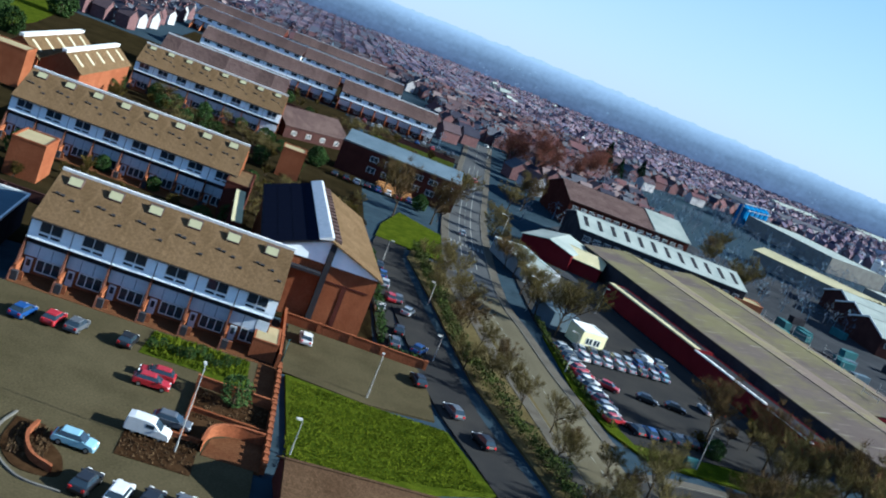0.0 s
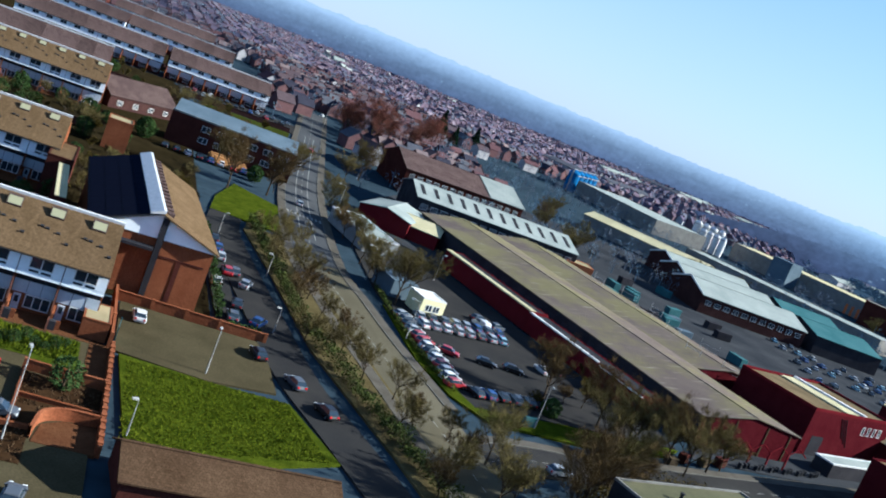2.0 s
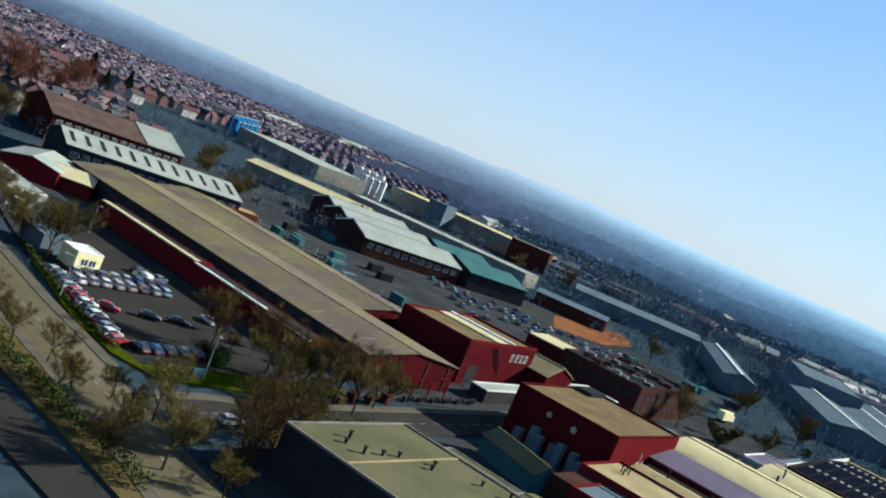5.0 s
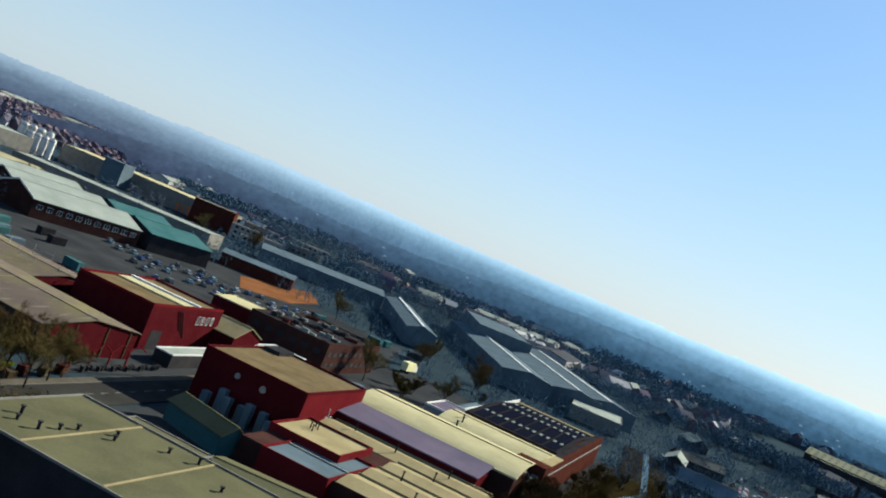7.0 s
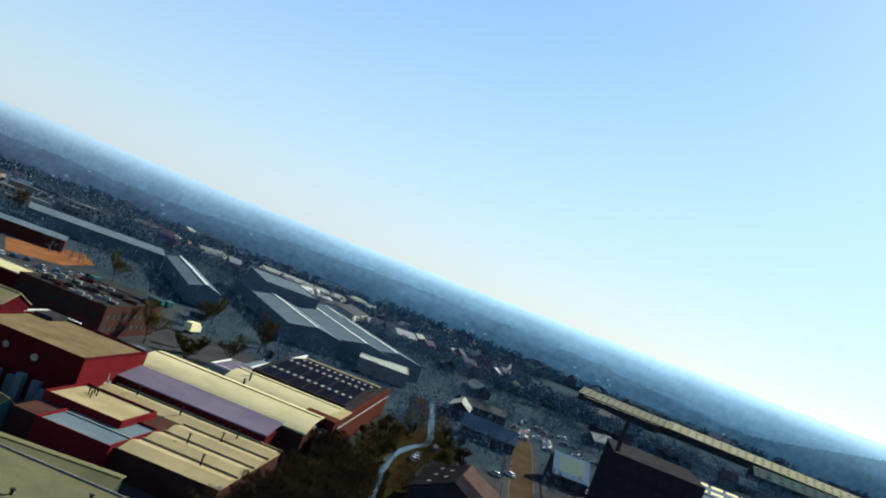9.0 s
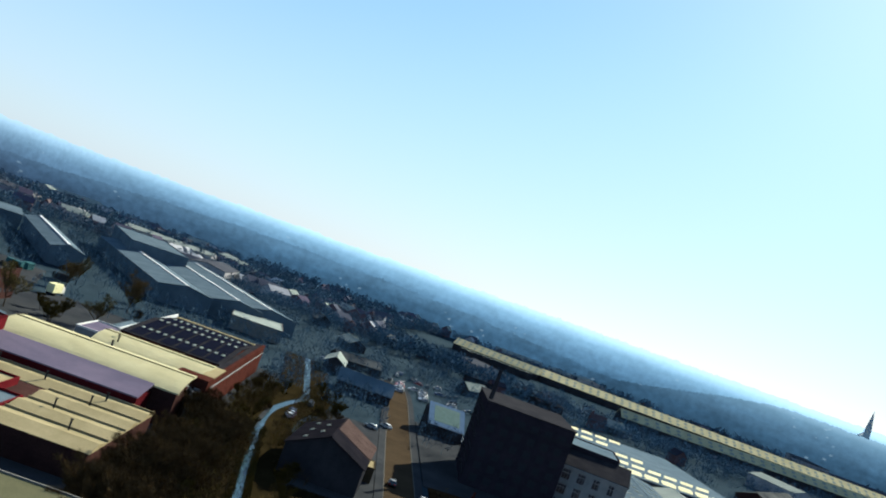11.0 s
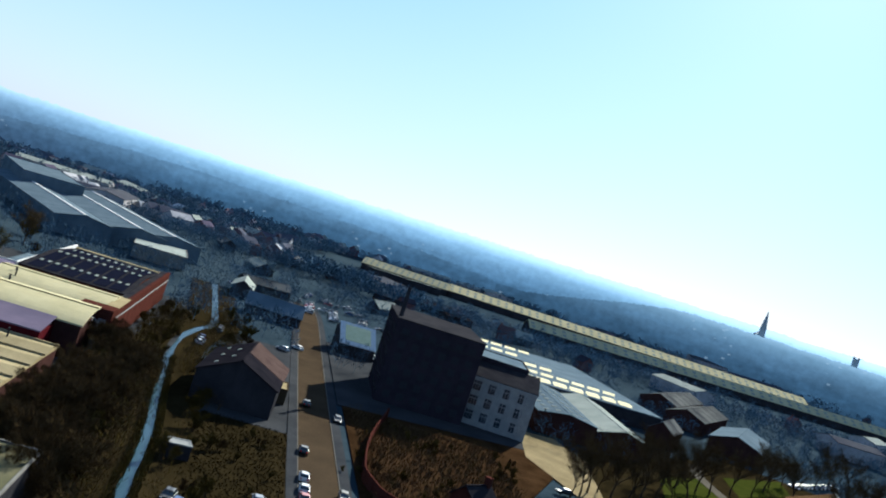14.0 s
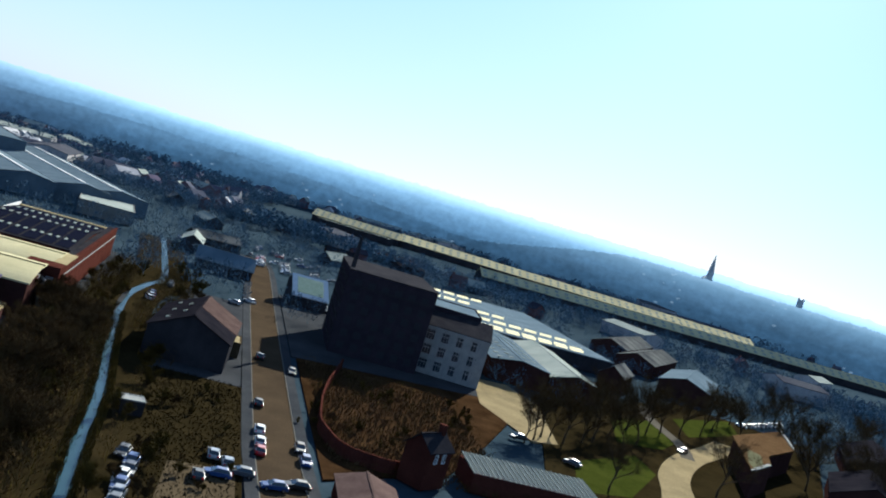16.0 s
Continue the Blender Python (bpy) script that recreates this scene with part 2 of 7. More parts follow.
BROWNROOF = surface("brown_felt_roof", (0.155, 0.118, 0.066), (0.225, 0.172, 0.098), 0.85, 0.15, 3, 0.1)
LAWN = surface("lawn", (0.040, 0.056, 0.003), (0.078, 0.098, 0.005), 0.95, 0.35, 5, 0.5, grain=0.5)
ROUGHGRASS = surface("rough_grass", (0.018, 0.014, 0.006), (0.033, 0.025, 0.011), 0.95, 0.12, 3, 0.5, grain=0.4)
PARKGRASS = surface("park_grass", (0.03375, 0.0435, 0.00675), (0.0525, 0.0615, 0.0105), 0.95, 0.12, 3, 0.5, grain=0.4)
SCRUBSOIL = surface("scrub_soil", (0.024, 0.013, 0.006), (0.060, 0.034, 0.016), 0.95, 0.15, 2, 0.6, grain=0.4)
DRYVERGE = surface("dry_verge", (0.08625, 0.069, 0.0285), (0.1387, 0.111, 0.0495), 0.95, 0.25, 3, 0.5, grain=0.4)
KERB = surface("kerb_stone", (0.15, 0.145, 0.13), (0.19, 0.18, 0.16), 0.85, 0.5, 8)
LINE = surface("road_paint", (0.275, 0.27, 0.25), (0.35, 0.345, 0.325), 0.7, 2, 12, 0)
WATER = glassy("river_water", (0.015, 0.035, 0.045), 0.25, 0.12)
BRICK = coursed("orange_red_brick", (0.255, 0.086, 0.038), (0.335, 0.126, 0.058), (0.7, 0.68, 0.62), 0.225, 0.075, turn=(90, 0, 0))
DULLBRICK = coursed("dull_plum_brick", (0.135, 0.062, 0.045), (0.18, 0.085, 0.06), (0.7, 0.68, 0.62), 0.225, 0.075, turn=(90, 0, 0))
OLDBRICK = coursed("dark_red_brick", (0.076, 0.027, 0.0216), (0.112, 0.039, 0.0288), (0.7, 0.7, 0.7), 0.225, 0.075, turn=(90, 0, 0), vary=0.15)
BRICKPAVE = coursed("brick_paving", (0.12, 0.052, 0.024), (0.168, 0.08, 0.0368), (0.6, 0.55, 0.5), 0.21, 0.105)
DARKBRICK = coursed("dusky_brick", (0.062, 0.032, 0.03), (0.09, 0.046, 0.04), (0.7, 0.7, 0.7), 0.225, 0.075, turn=(90, 0, 0))
# Mill brick darkened for its backlit shade and blued for haze.
SHADEBRICK = coursed("backlit_dark_brick", (0.03754, 0.03359, 0.04692), (0.05875, 0.0495, 0.06528), (0.7, 0.7, 0.7), 0.225, 0.075, turn=(90, 0, 0))
# Patchy grey-white render of the mill wing.
WINGRENDER = surface("grey_white_render", (0.2975, 0.315, 0.3237), (0.42, 0.4288, 0.42), 0.85, 0.4, 5, 0.1)
TILE = coursed("brown_roof_tiles", (0.132, 0.088, 0.044), (0.178, 0.120, 0.064), (0.6, 0.55, 0.5), 0.33, 0.28, vary=0.06)
LODGETILE = coursed("old_brown_tiles", (0.085, 0.052, 0.030), (0.118, 0.075, 0.043), (0.5, 0.45, 0.4), 0.33, 0.28)
DARKTILE = coursed("grey_brown_tiles", (0.088, 0.06, 0.057), (0.136, 0.096, 0.0855), (0.5, 0.5, 0.5), 0.33, 0.28, vary=0.2)
SLATE = coursed("dark_slate", (0.0245, 0.0245, 0.0315), (0.042, 0.0406, 0.0455), (0.6, 0.6, 0.6), 0.3, 0.25, 0.6, vary=0.2)
CLAD = surface("white_cladding", (1.22, 1.30, 1.36), (1.38, 1.43, 1.47), 0.6, 0.6, 6, 0.03, vary=0.04, grain=0.06)
GREYCLAD = surface("grey_white_panel", (0.62, 0.70, 0.80), (0.78, 0.85, 0.93), 0.65, 0.6, 6, 0.03, vary=0.10, grain=0.14)
WHITE = surface("white_paint", (0.888, 0.888, 0.864), (0.984, 0.972, 0.948), 0.55, 0.8, 8, 0.02, grain=0.06)
COPING = surface("white_coping", (0.713, 0.7245, 0.736), (0.92, 0.92, 0.92), 0.5, 1.5, 8, 0.05, grain=0.1)
STONE = surface("pale_render", (0.3, 0.312, 0.3116), (0.39, 0.3978, 0.3936), 0.85, 0.4, 5, 0.1)
CONCRETE = surface("concrete", (0.21, 0.203, 0.189), (0.28, 0.273, 0.252), 0.85, 0.3, 5, 0.1)
REDSHEET = ribbed("red_sheet_cladding", (0.125, 0.013, 0.018), (0.160, 0.019, 0.024), 0.3, 0.5)
REDBRICK2 = coursed("plum_red_wall", (0.078, 0.010, 0.015), (0.105, 0.016, 0.021), (0.8, 0.7, 0.7), 0.225, 0.075, turn=(90, 0, 0))
SHEDROOF = weathered("weathered_sheet_roof", (0.1517, 0.1273, 0.07104), (0.2146, 0.1835, 0.1051), (0.165, 0.128, 0.150), (0.25, 0.228, 0.122))
CREAM = ribbed("cream_sheet_roof", (0.54, 0.49, 0.29), (0.66, 0.60, 0.37), 0.4, 0.55, axis=0)
CREAM2 = surface("cream_felt_roof", (0.34, 0.285, 0.160), (0.44, 0.37, 0.215), 0.8, 0.15, 3, 0.1, grain=0.12)
GREENFELT = surface("green_grey_felt", (0.112, 0.112, 0.066), (0.160, 0.152, 0.090), 0.85, 0.1, 3, 0.1, grain=0.15)
PURPLESHEET = ribbed("violet_grey_sheet", (0.150, 0.130, 0.195), (0.205, 0.172, 0.245), 0.4, 0.6, axis=0)
PALESHEET = ribbed("pale_grey_sheet", (0.30, 0.335, 0.315), (0.39, 0.425, 0.395), 0.5, 0.5, axis=1, vary=0.08)
GREYSHEET = ribbed("blue_grey_sheet", (0.1187, 0.16, 0.2015), (0.1625, 0.2112, 0.26), 0.5, 0.5, axis=1, vary=0.08)
OLDSHEET = ribbed("streaked_old_sheet", (0.07, 0.075, 0.082), (0.19, 0.195, 0.19), 0.5, 0.6, axis=1, vary=0.15)
TEALSHEET = ribbed("teal_sheet", (0.062, 0.15, 0.165), (0.09, 0.19, 0.205), 0.5, 0.5, axis=1)
DARKWALL = surface("dark_wall", (0.033, 0.033, 0.04025), (0.054, 0.0528, 0.0595), 0.8, 0.2, 4, 0.1, vary=0.1)
BLUEPAINT = surface("blue_paint", (0.03, 0.14, 0.36), (0.05, 0.20, 0.46), 0.5, 0.4, 5, 0.05)
CLAY = surface("bare_clay", (0.20, 0.085, 0.035), (0.28, 0.125, 0.055), 0.95, 0.1, 2, 0.3)
TRACKDUST = surface("sunlit_gravel", (0.24, 0.195, 0.11), (0.33, 0.265, 0.15), 0.95, 0.1, 3, 0.1)
CLAYTILE = coursed("orange_clay_tiles", (0.0992, 0.06048, 0.02976), (0.1389, 0.0864, 0.0432), (0.55, 0.5, 0.45), 0.33, 0.28)
SAWN = surface("sawn_timber", (0.30, 0.15, 0.055), (0.42, 0.22, 0.085), 0.85, 0.8, 6, 0.1)
ORANGE = surface("orange_paint", (0.55, 0.16, 0.06), (0.65, 0.22, 0.08), 0.6, 0.6, 5, 0.05)
YELLOW = surface("pale_yellow_paint", (0.95, 0.90, 0.50), (1.1, 1.04, 0.62), 0.6, 0.6, 5, 0.05)
ROOFLIGHT = glassy("milky_rooflight", (0.30, 0.285, 0.20), 0.6, 0.1)
PANE = glassy("dark_glass", (0.016, 0.024, 0.034), 0.1, 0.5)
BLACKROOF = surface("near_black_roof", (0.012, 0.012, 0.017), (0.024, 0.022, 0.028), 0.8, 0.3, 4, 0.1)
OLDPANE = glassy("grimy_glass", (0.012, 0.014, 0.020), 0.55, 0.15)
SKYPANE = glassy("yellowed_rooflight", (0.21, 0.205, 0.125), 0.6, 0.1)
SOLAR = glassy("solar_glass", (0.006, 0.007, 0.014), 0.6, 0.0)
ALLOY = surface("galvanised_steel", (0.35, 0.36, 0.37), (0.48, 0.48, 0.48), 0.45, 2, 10, 0, metal=0.7)
STEELPOST = surface("painted_post", (0.40, 0.40, 0.38), (0.52, 0.51, 0.48), 0.5, 2, 10, 0)
DARKMETAL = surface("dark_metal", (0.03, 0.032, 0.036), (0.06, 0.06, 0.065), 0.5, 2, 10, 0)
TYRE = surface("tyre_rubber", (0.012, 0.012, 0.012), (0.02, 0.02, 0.02), 0.9, 3, 20, 0)
RIM = surface("wheel_rim", (0.35, 0.35, 0.36), (0.5, 0.5, 0.5), 0.35, 4, 20, 0, metal=0.8)
LAMPGLASS = glassy("clear_lamp", (0.7, 0.7, 0.68), 0.15)
REDGLASS = glassy("red_lamp", (0.35, 0.01, 0.01), 0.15)
BARK = surface("bark", (0.055, 0.042, 0.03), (0.10, 0.075, 0.05), 0.9, 1.5, 12, 0.4)
TWIG = surface("winter_twigs", (0.1001, 0.0663, 0.02761), (0.1502, 0.1045, 0.04379), 0.9, 0.4, 3, 0, vary=0.25)
TWIGBUD = surface("budding_twigs", (0.1206, 0.09648, 0.03366), (0.1739, 0.1403, 0.051), 0.9, 0.4, 3, 0, vary=0.25)
RUSSET = surface("russet_twigs", (0.15, 0.06, 0.045), (0.21, 0.09, 0.06), 0.9, 0.4, 3, 0, vary=0.2)
LEAF = surface("evergreen_leaf", (0.03, 0.06, 0.016), (0.065, 0.10, 0.03), 0.8, 0.6, 4, 0, vary=0.2)
HEDGELEAF = surface("hedge_leaf", (0.0506, 0.07245, 0.0162), (0.1012, 0.1139, 0.0315), 0.85, 0.5, 3, 0)
CONIFER = surface("dark_conifer_leaf", (0.012, 0.03, 0.016), (0.025, 0.05, 0.024), 0.85, 0.5, 3, 0)
GRASSBLADE = surface("grass_blades", (0.095, 0.125, 0.004), (0.150, 0.178, 0.008), 0.9, 0.4, 4, 0)
DRYGRASS = surface("dry_weeds", (0.096, 0.06, 0.03), (0.156, 0.102, 0.054), 0.9, 0.4, 4, 0)
CARS = {
    "white": paint("white_car_paint", (0.78, 0.79, 0.80)), "silver": paint("silver_car_paint", (0.42, 0.44, 0.47), 0.3),
    "black": paint("black_car_paint", (0.012, 0.012, 0.015)), "blue": paint("blue_car_paint", (0.02, 0.07, 0.26)),
    "red": paint("red_car_paint", (0.36, 0.012, 0.02)), "grey": paint("grey_car_paint", (0.10, 0.11, 0.13)), "pale blue": paint("pale_blue_car_paint", (0.30, 0.50, 0.62)),
}


# ---- building blocks ----
class Geo:
    """Vertices and faces of one mesh in the making."""

    def __init__(self):
        self.v, self.f = [], []

    def add(self, vs, fs):
        n = len(self.v)
        self.v += vs
        self.f += [tuple(i + n for i in q) for q in fs]
        return self

    def box(self, x0, x1, y0, y1, z0, z1):
        return self.prism([(x0, y0), (x1, y0), (x1, y1), (x0, y1)], z0, z1)

    def prism(self, pts, z0, z1):
        area = sum(a[0] * b[1] - b[0] * a[1] for a, b in zip(pts, pts[1:] + pts[:1]))
        pts = pts if area > 0 else pts[::-1]
        n = len(pts)
        return self.add([(x, y, z0) for x, y in pts] + [(x, y, z1) for x, y in pts],
                        [tuple(range(n))[::-1], tuple(range(n, 2 * n))] + [(i, (i + 1) % n, (i + 1) % n + n, i + n) for i in range(n)])

    def side(self, pts, x0, x1):
        """A profile of (y, z) points drawn out along x."""
        n = len(pts)
        return self.add([(x0, y, z) for y, z in pts] + [(x1, y, z) for y, z in pts],
                        [tuple(range(n)), tuple(range(n, 2 * n))[::-1]] + [(i, i + n, (i + 1) % n + n, (i + 1) % n) for i in range(n)])

    def along(self, pts, y0, y1):
        """A profile of (x, z) points drawn out along y."""
        n = len(pts)
        return self.add([(x, y0, z) for x, z in pts] + [(x, y1, z) for x, z in pts],
                        [tuple(range(n)), tuple(range(n, 2 * n))[::-1]] + [(i, i + n, (i + 1) % n + n, (i + 1) % n) for i in range(n)])

    def rod(self, a, b, r0, r1, n=6):
        a, b = Vector(a), Vector(b)
        d = (b - a).normalized()
        u = d.orthogonal().normalized()
        w = d.cross(u)
        ring = [(math.cos(6.2832 * k / n), math.sin(6.2832 * k / n)) for k in range(n)]
        return self.add([tuple(a + r0 * (c * u + s * w)) for c, s in ring] + [tuple(b + r1 * (c * u + s * w)) for c, s in ring],
                        [(i, (i + 1) % n, (i + 1) % n + n, i + n) for i in range(n)] + [tuple(range(n))[::-1], tuple(range(n, 2 * n))])

    def moved(self, m):
        self.v = [tuple(m @ Vector(p)) for p in self.v]
        return self

    def join(self, other, m=None):
        return self.add([tuple(m @ Vector(p)) for p in other.v] if m else list(other.v), other.f)

    def mesh(self, name, material):
        me = bpy.data.meshes.new(name)
        me.from_pydata(self.v, [], self.f)
        me.materials.append(material)
        return me


def thing(name, m, label, category, group="", kind=""):
    ob = new(name)
    ob.matrix_basis = m
    ob.empty_display_size = 0.5
    return tagged(ob, label, category, group, kind)


def part(name, geo, material, parent, label="", m=None):
    """One mesh under a thing or a part; geo may be a mesh that several parts share."""
    ob = new(name, geo if isinstance(geo, bpy.types.Mesh) else geo.mesh(name, material))
    ob.parent = parent
    if m is not None:
        ob.matrix_basis = m
    return tagged(ob, label)


def whole(name, geo, material, label, category, group="", kind="", m=None):
    """A thing that is one mesh."""
    ob = new(name, geo.mesh(name, material))
    if m is not None:
        ob.matrix_basis = m
    return tagged(ob, label, category, group, kind)


def setting(name, pts, top, material, label, depth=0.4):
    return whole(name, Geo().prism(pts, top - depth, top), material, label, "ground", kind="structure")


def offset(line, d):
    """The line moved d metres to its left."""
    out = []
    for i, (x, y) in enumerate(line):
        a, b = line[max(i - 1, 0)], line[min(i + 1, len(line) - 1)]
        t = Vector((b[0] - a[0], b[1] - a[1])).normalized()
        out.append((x - t.y * d, y + t.x * d))
    return out


def smooth(line, n=6):
    """A soft curve through the points."""
    p = [Vector(q) for q in line]
    p = [2 * p[0] - p[1]] + p + [2 * p[-1] - p[-2]]
    out = []
    for i in range(1, len(p) - 2):
        for k in range(n):
            t = k / n
            out.append(tuple(0.5 * (2 * p[i] + (p[i + 1] - p[i - 1]) * t + (2 * p[i - 1] - 5 * p[i] + 4 * p[i + 1] - p[i + 2]) * t * t
                                    + (3 * p[i] - p[i - 1] - 3 * p[i + 1] + p[i + 2]) * t ** 3)))
    return out + [tuple(p[-2])]


def band(geo, line, d0, d1, z0, z1):
    """A strip between two offsets of a line, as a row of solid pieces."""
    a, b = offset(line, d0), offset(line, d1)
    n = len(line)
    vs = [(x, y, z) for ln in (a, b) for z in (z0, z1) for x, y in ln]
    fs = []
    for i in range(n - 1):
        fs += [(i + n, i + 1 + n, i + 1 + 3 * n, i + 3 * n), (i, i + 1, i + 1 + n, i + n), (i + 2 * n, i + 3 * n, i + 1 + 3 * n, i + 1 + 2 * n)]
    return geo.add(vs, fs)


def ind(x, y, z=0, rz=0):
    """A pose in the works' own grid, which lies 18 degrees off the terraces'."""
    c, s = math.cos(radians(18)), math.sin(radians(18))
    return pose(c * x - s * y, s * x + c * y, z, 0, 0, 18 + rz)


def ind_xy(x, y):
    c, s = math.cos(radians(18)), math.sin(radians(18))
    return (c * x - s * y, s * x + c * y)


WINDOWS = {}


def window(parent, w, h, m, bars=1, frame_mat=None, name="window"):
    """A framed window, its outer face at y = 0 of the pose and facing -y, standing 5 cm proud with the pane set back."""
    frame_mat = frame_mat or WHITE
    key = (round(w, 2), round(h, 2), bars, frame_mat.name)
    if key not in WINDOWS:
        f = Geo()
        f.box(0, w, -0.06, 0.02, 0, 0.11).box(0, w, -0.06, 0.02, h - 0.11, h)
        for k in range(bars + 2):
            x = k * (w - 0.11) / (bars + 1)
            f.box(x, x + 0.11, -0.055, 0.02, 0.11, h - 0.11)
        WINDOWS[key] = (f.mesh("window", frame_mat), Geo().box(0.06, w - 0.06, -0.02, 0.01, 0.06, h - 0.06).mesh("pane", OLDPANE if frame_mat is DARKMETAL else PANE))
    ob = part(name, WINDOWS[key][0], None, parent, m=m)
    part("pane", WINDOWS[key][1], None, ob, "dark glass")
    return ob


def face_pose(side, L, W, x, z):
    """A pose on a wall of a building L by W: front (y = 0), back, left (x = 0) or right; x runs from the wall's left end as seen from outside."""
    return {"front": pose(x, 0, z), "back": pose(L - x, W, z, 0, 0, 180), "left": pose(0, W - x, z, 0, 0, -90), "right": pose(L, x, z, 0, 0, 90)}[side]


def window_row(parent, L, W, side, n, z, w, h, bars=1, start=None, end=None, frame_mat=None):
    run = L if side in ("front", "back") else W
    a, b = start if start is not None else 1.0, end if end is not None else run - 1.0
    for k in range(n):
        x = a + (b - a) * (k + 0.5) / n - w / 2
        window(parent, w, h, face_pose(side, L, W, x, z), bars, frame_mat)


def roof_slab(L, W, eave, ridge, over=0.4, thick=0.18, axis="x", at=0.5):
    """Both slopes of a pitched roof with thickness; the ridge runs along x or y."""
    g = Geo()
    span = W if axis == "x" else L
    k = span * at
    s1, s2 = (ridge - eave) / k, (ridge - eave) / (span - k)
    prof = [(-over, eave - over * s1), (k, ridge), (span + over, eave - over * s2), (span + over, eave - over * s2 + thick), (k, ridge + thick), (-over, eave - over * s1 + thick)]
    prof = prof[::-1]
    if axis == "x":
        g.side(prof, -over, L + over)
    else:
        g.along(prof[::-1], -over, W + over)
    return g


def walls_gabled(L, W, eave, ridge, axis="x", at=0.5):
    g = Geo()
    span = W if axis == "x" else L
    prof = [(0, 0), (span, 0), (span, eave), (span * at, ridge), (0, eave)]
    return g.side(prof, 0, L) if axis == "x" else g.along(prof[::-1], 0, W)


def gabled(name, m, L, W, eave, ridge, wall, roof, label, category="building", axis="x", over=0.4, group="", lights=0, light_mat=None, at=0.5):
    b = thing(name, m, label, category, group)
    part("wall", walls_gabled(L, W, eave, ridge, axis, at), wall, b)
    part("roof", roof_slab(L, W, eave, ridge, over, axis=axis, at=at), roof, b)
    cap = Geo()
    if axis == "x":
        cap.box(-over, L + over, W * at - 0.2, W * at + 0.2, ridge + 0.14, ridge + 0.26)
    else:
        cap.box(L * at - 0.2, L * at + 0.2, -over, W + over, ridge + 0.14, ridge + 0.26)
    part("ridge_cap", cap, roof, b)
    if lights:
        span, run = (W, L) if axis == "x" else (L, W)
        half = span * at
        sl = math.hypot(half, ridge - eave)
        tilt = math.degrees(math.atan2(ridge - eave, half))
        me = Geo().box(0, 1.3, sl * 0.25, sl * 0.8, 0.19, 0.25).mesh("rooflight", light_mat or ROOFLIGHT)
        for k in range(lights):
            x = run * (k + 0.5) / lights - 0.65
            if axis == "x":
                part("rooflight", me, None, b, m=pose(x, 0, eave, tilt, 0, 0))
                part("rooflight", me, None, b, m=pose(x + 1.3, W, eave, 0, 0, 180) @ pose(0, 0, 0, tilt, 0, 0))
            else:
                part("rooflight", me, None, b, m=pose(0, x + 1.3, eave, 0, 0, -90) @ pose(0, 0, 0, tilt, 0, 0))
                part("rooflight", me, None, b, m=pose(L, x, eave, 0, 0, 90) @ pose(0, 0, 0, tilt, 0, 0))
    return b


def flat(name, m, L, W, h, wall, roof, label, category="building", lip=0.35, lip_mat=None, group=""):
    b = thing(name, m, label, category, group)
    part("wall", Geo().box(0, L, 0, W, 0, h), wall, b)
    part("roof", Geo().box(0.25, L - 0.25, 0.25, W - 0.25, h + 0.004, h + 0.06), roof, b)
    g = Geo()
    for q in ((-0.04, L + 0.04, -0.04, 0.25), (-0.04, L + 0.04, W - 0.25, W + 0.04), (-0.04, 0.25, 0.25, W - 0.25), (L - 0.25, L + 0.04, 0.25, W - 0.25)):
        g.box(*q, h - 0.05, h + lip)
    part("parapet", g, lip_mat or wall, b)
    return b


def vent(parent, x, y, z, h=1.2, r=0.18):
    part("vent_pipe", Geo().rod((x, y, z), (x, y, z + h), r, r, 8).rod((x, y, z + h), (x, y, z + h + 0.15), r * 1.7, r * 1.7, 8), DARKMETAL, parent)


def plant_box(parent, x, y, z, w=1.6, d=1.2, h=1.1):
    ob = part("roof_plant", Geo().box(x, x + w, y, y + d, z, z + h), GREYSHEET, parent)
    g = Geo()
    for k in range(5):
        g.box(x + 0.1, x + w - 0.1, y - 0.03, y, z + 0.15 + k * h / 6, z + 0.22 + k * h / 6)
    part("louvre", g, DARKMETAL, ob)


def shutter(parent, L, W, side, x, w, h, material=None):
    g = Geo()
    n = max(6, int(h / 0.35))
    for k in range(n):
        g.box(0, w, -0.05, 0.0, h * k / n + 0.03, h * (k + 1) / n - 0.01)
    part("roller_door", g, material or GREYSHEET, parent, m=face_pose(side, L, W, x, 0.02))


# ---- ground, roads, water ----
def disc(r, n=96):
    return [(r * math.cos(6.2832 * k / n), r * math.sin(6.2832 * k / n)) for k in range(n)]


whole("ground", Geo().add([(x, y, -0.3) for x, y in disc(4900)], [tuple(range(96))]), GROUND, "dull blue-grey open ground reaching the horizon, haze put into its colour", "ground", kind="structure")

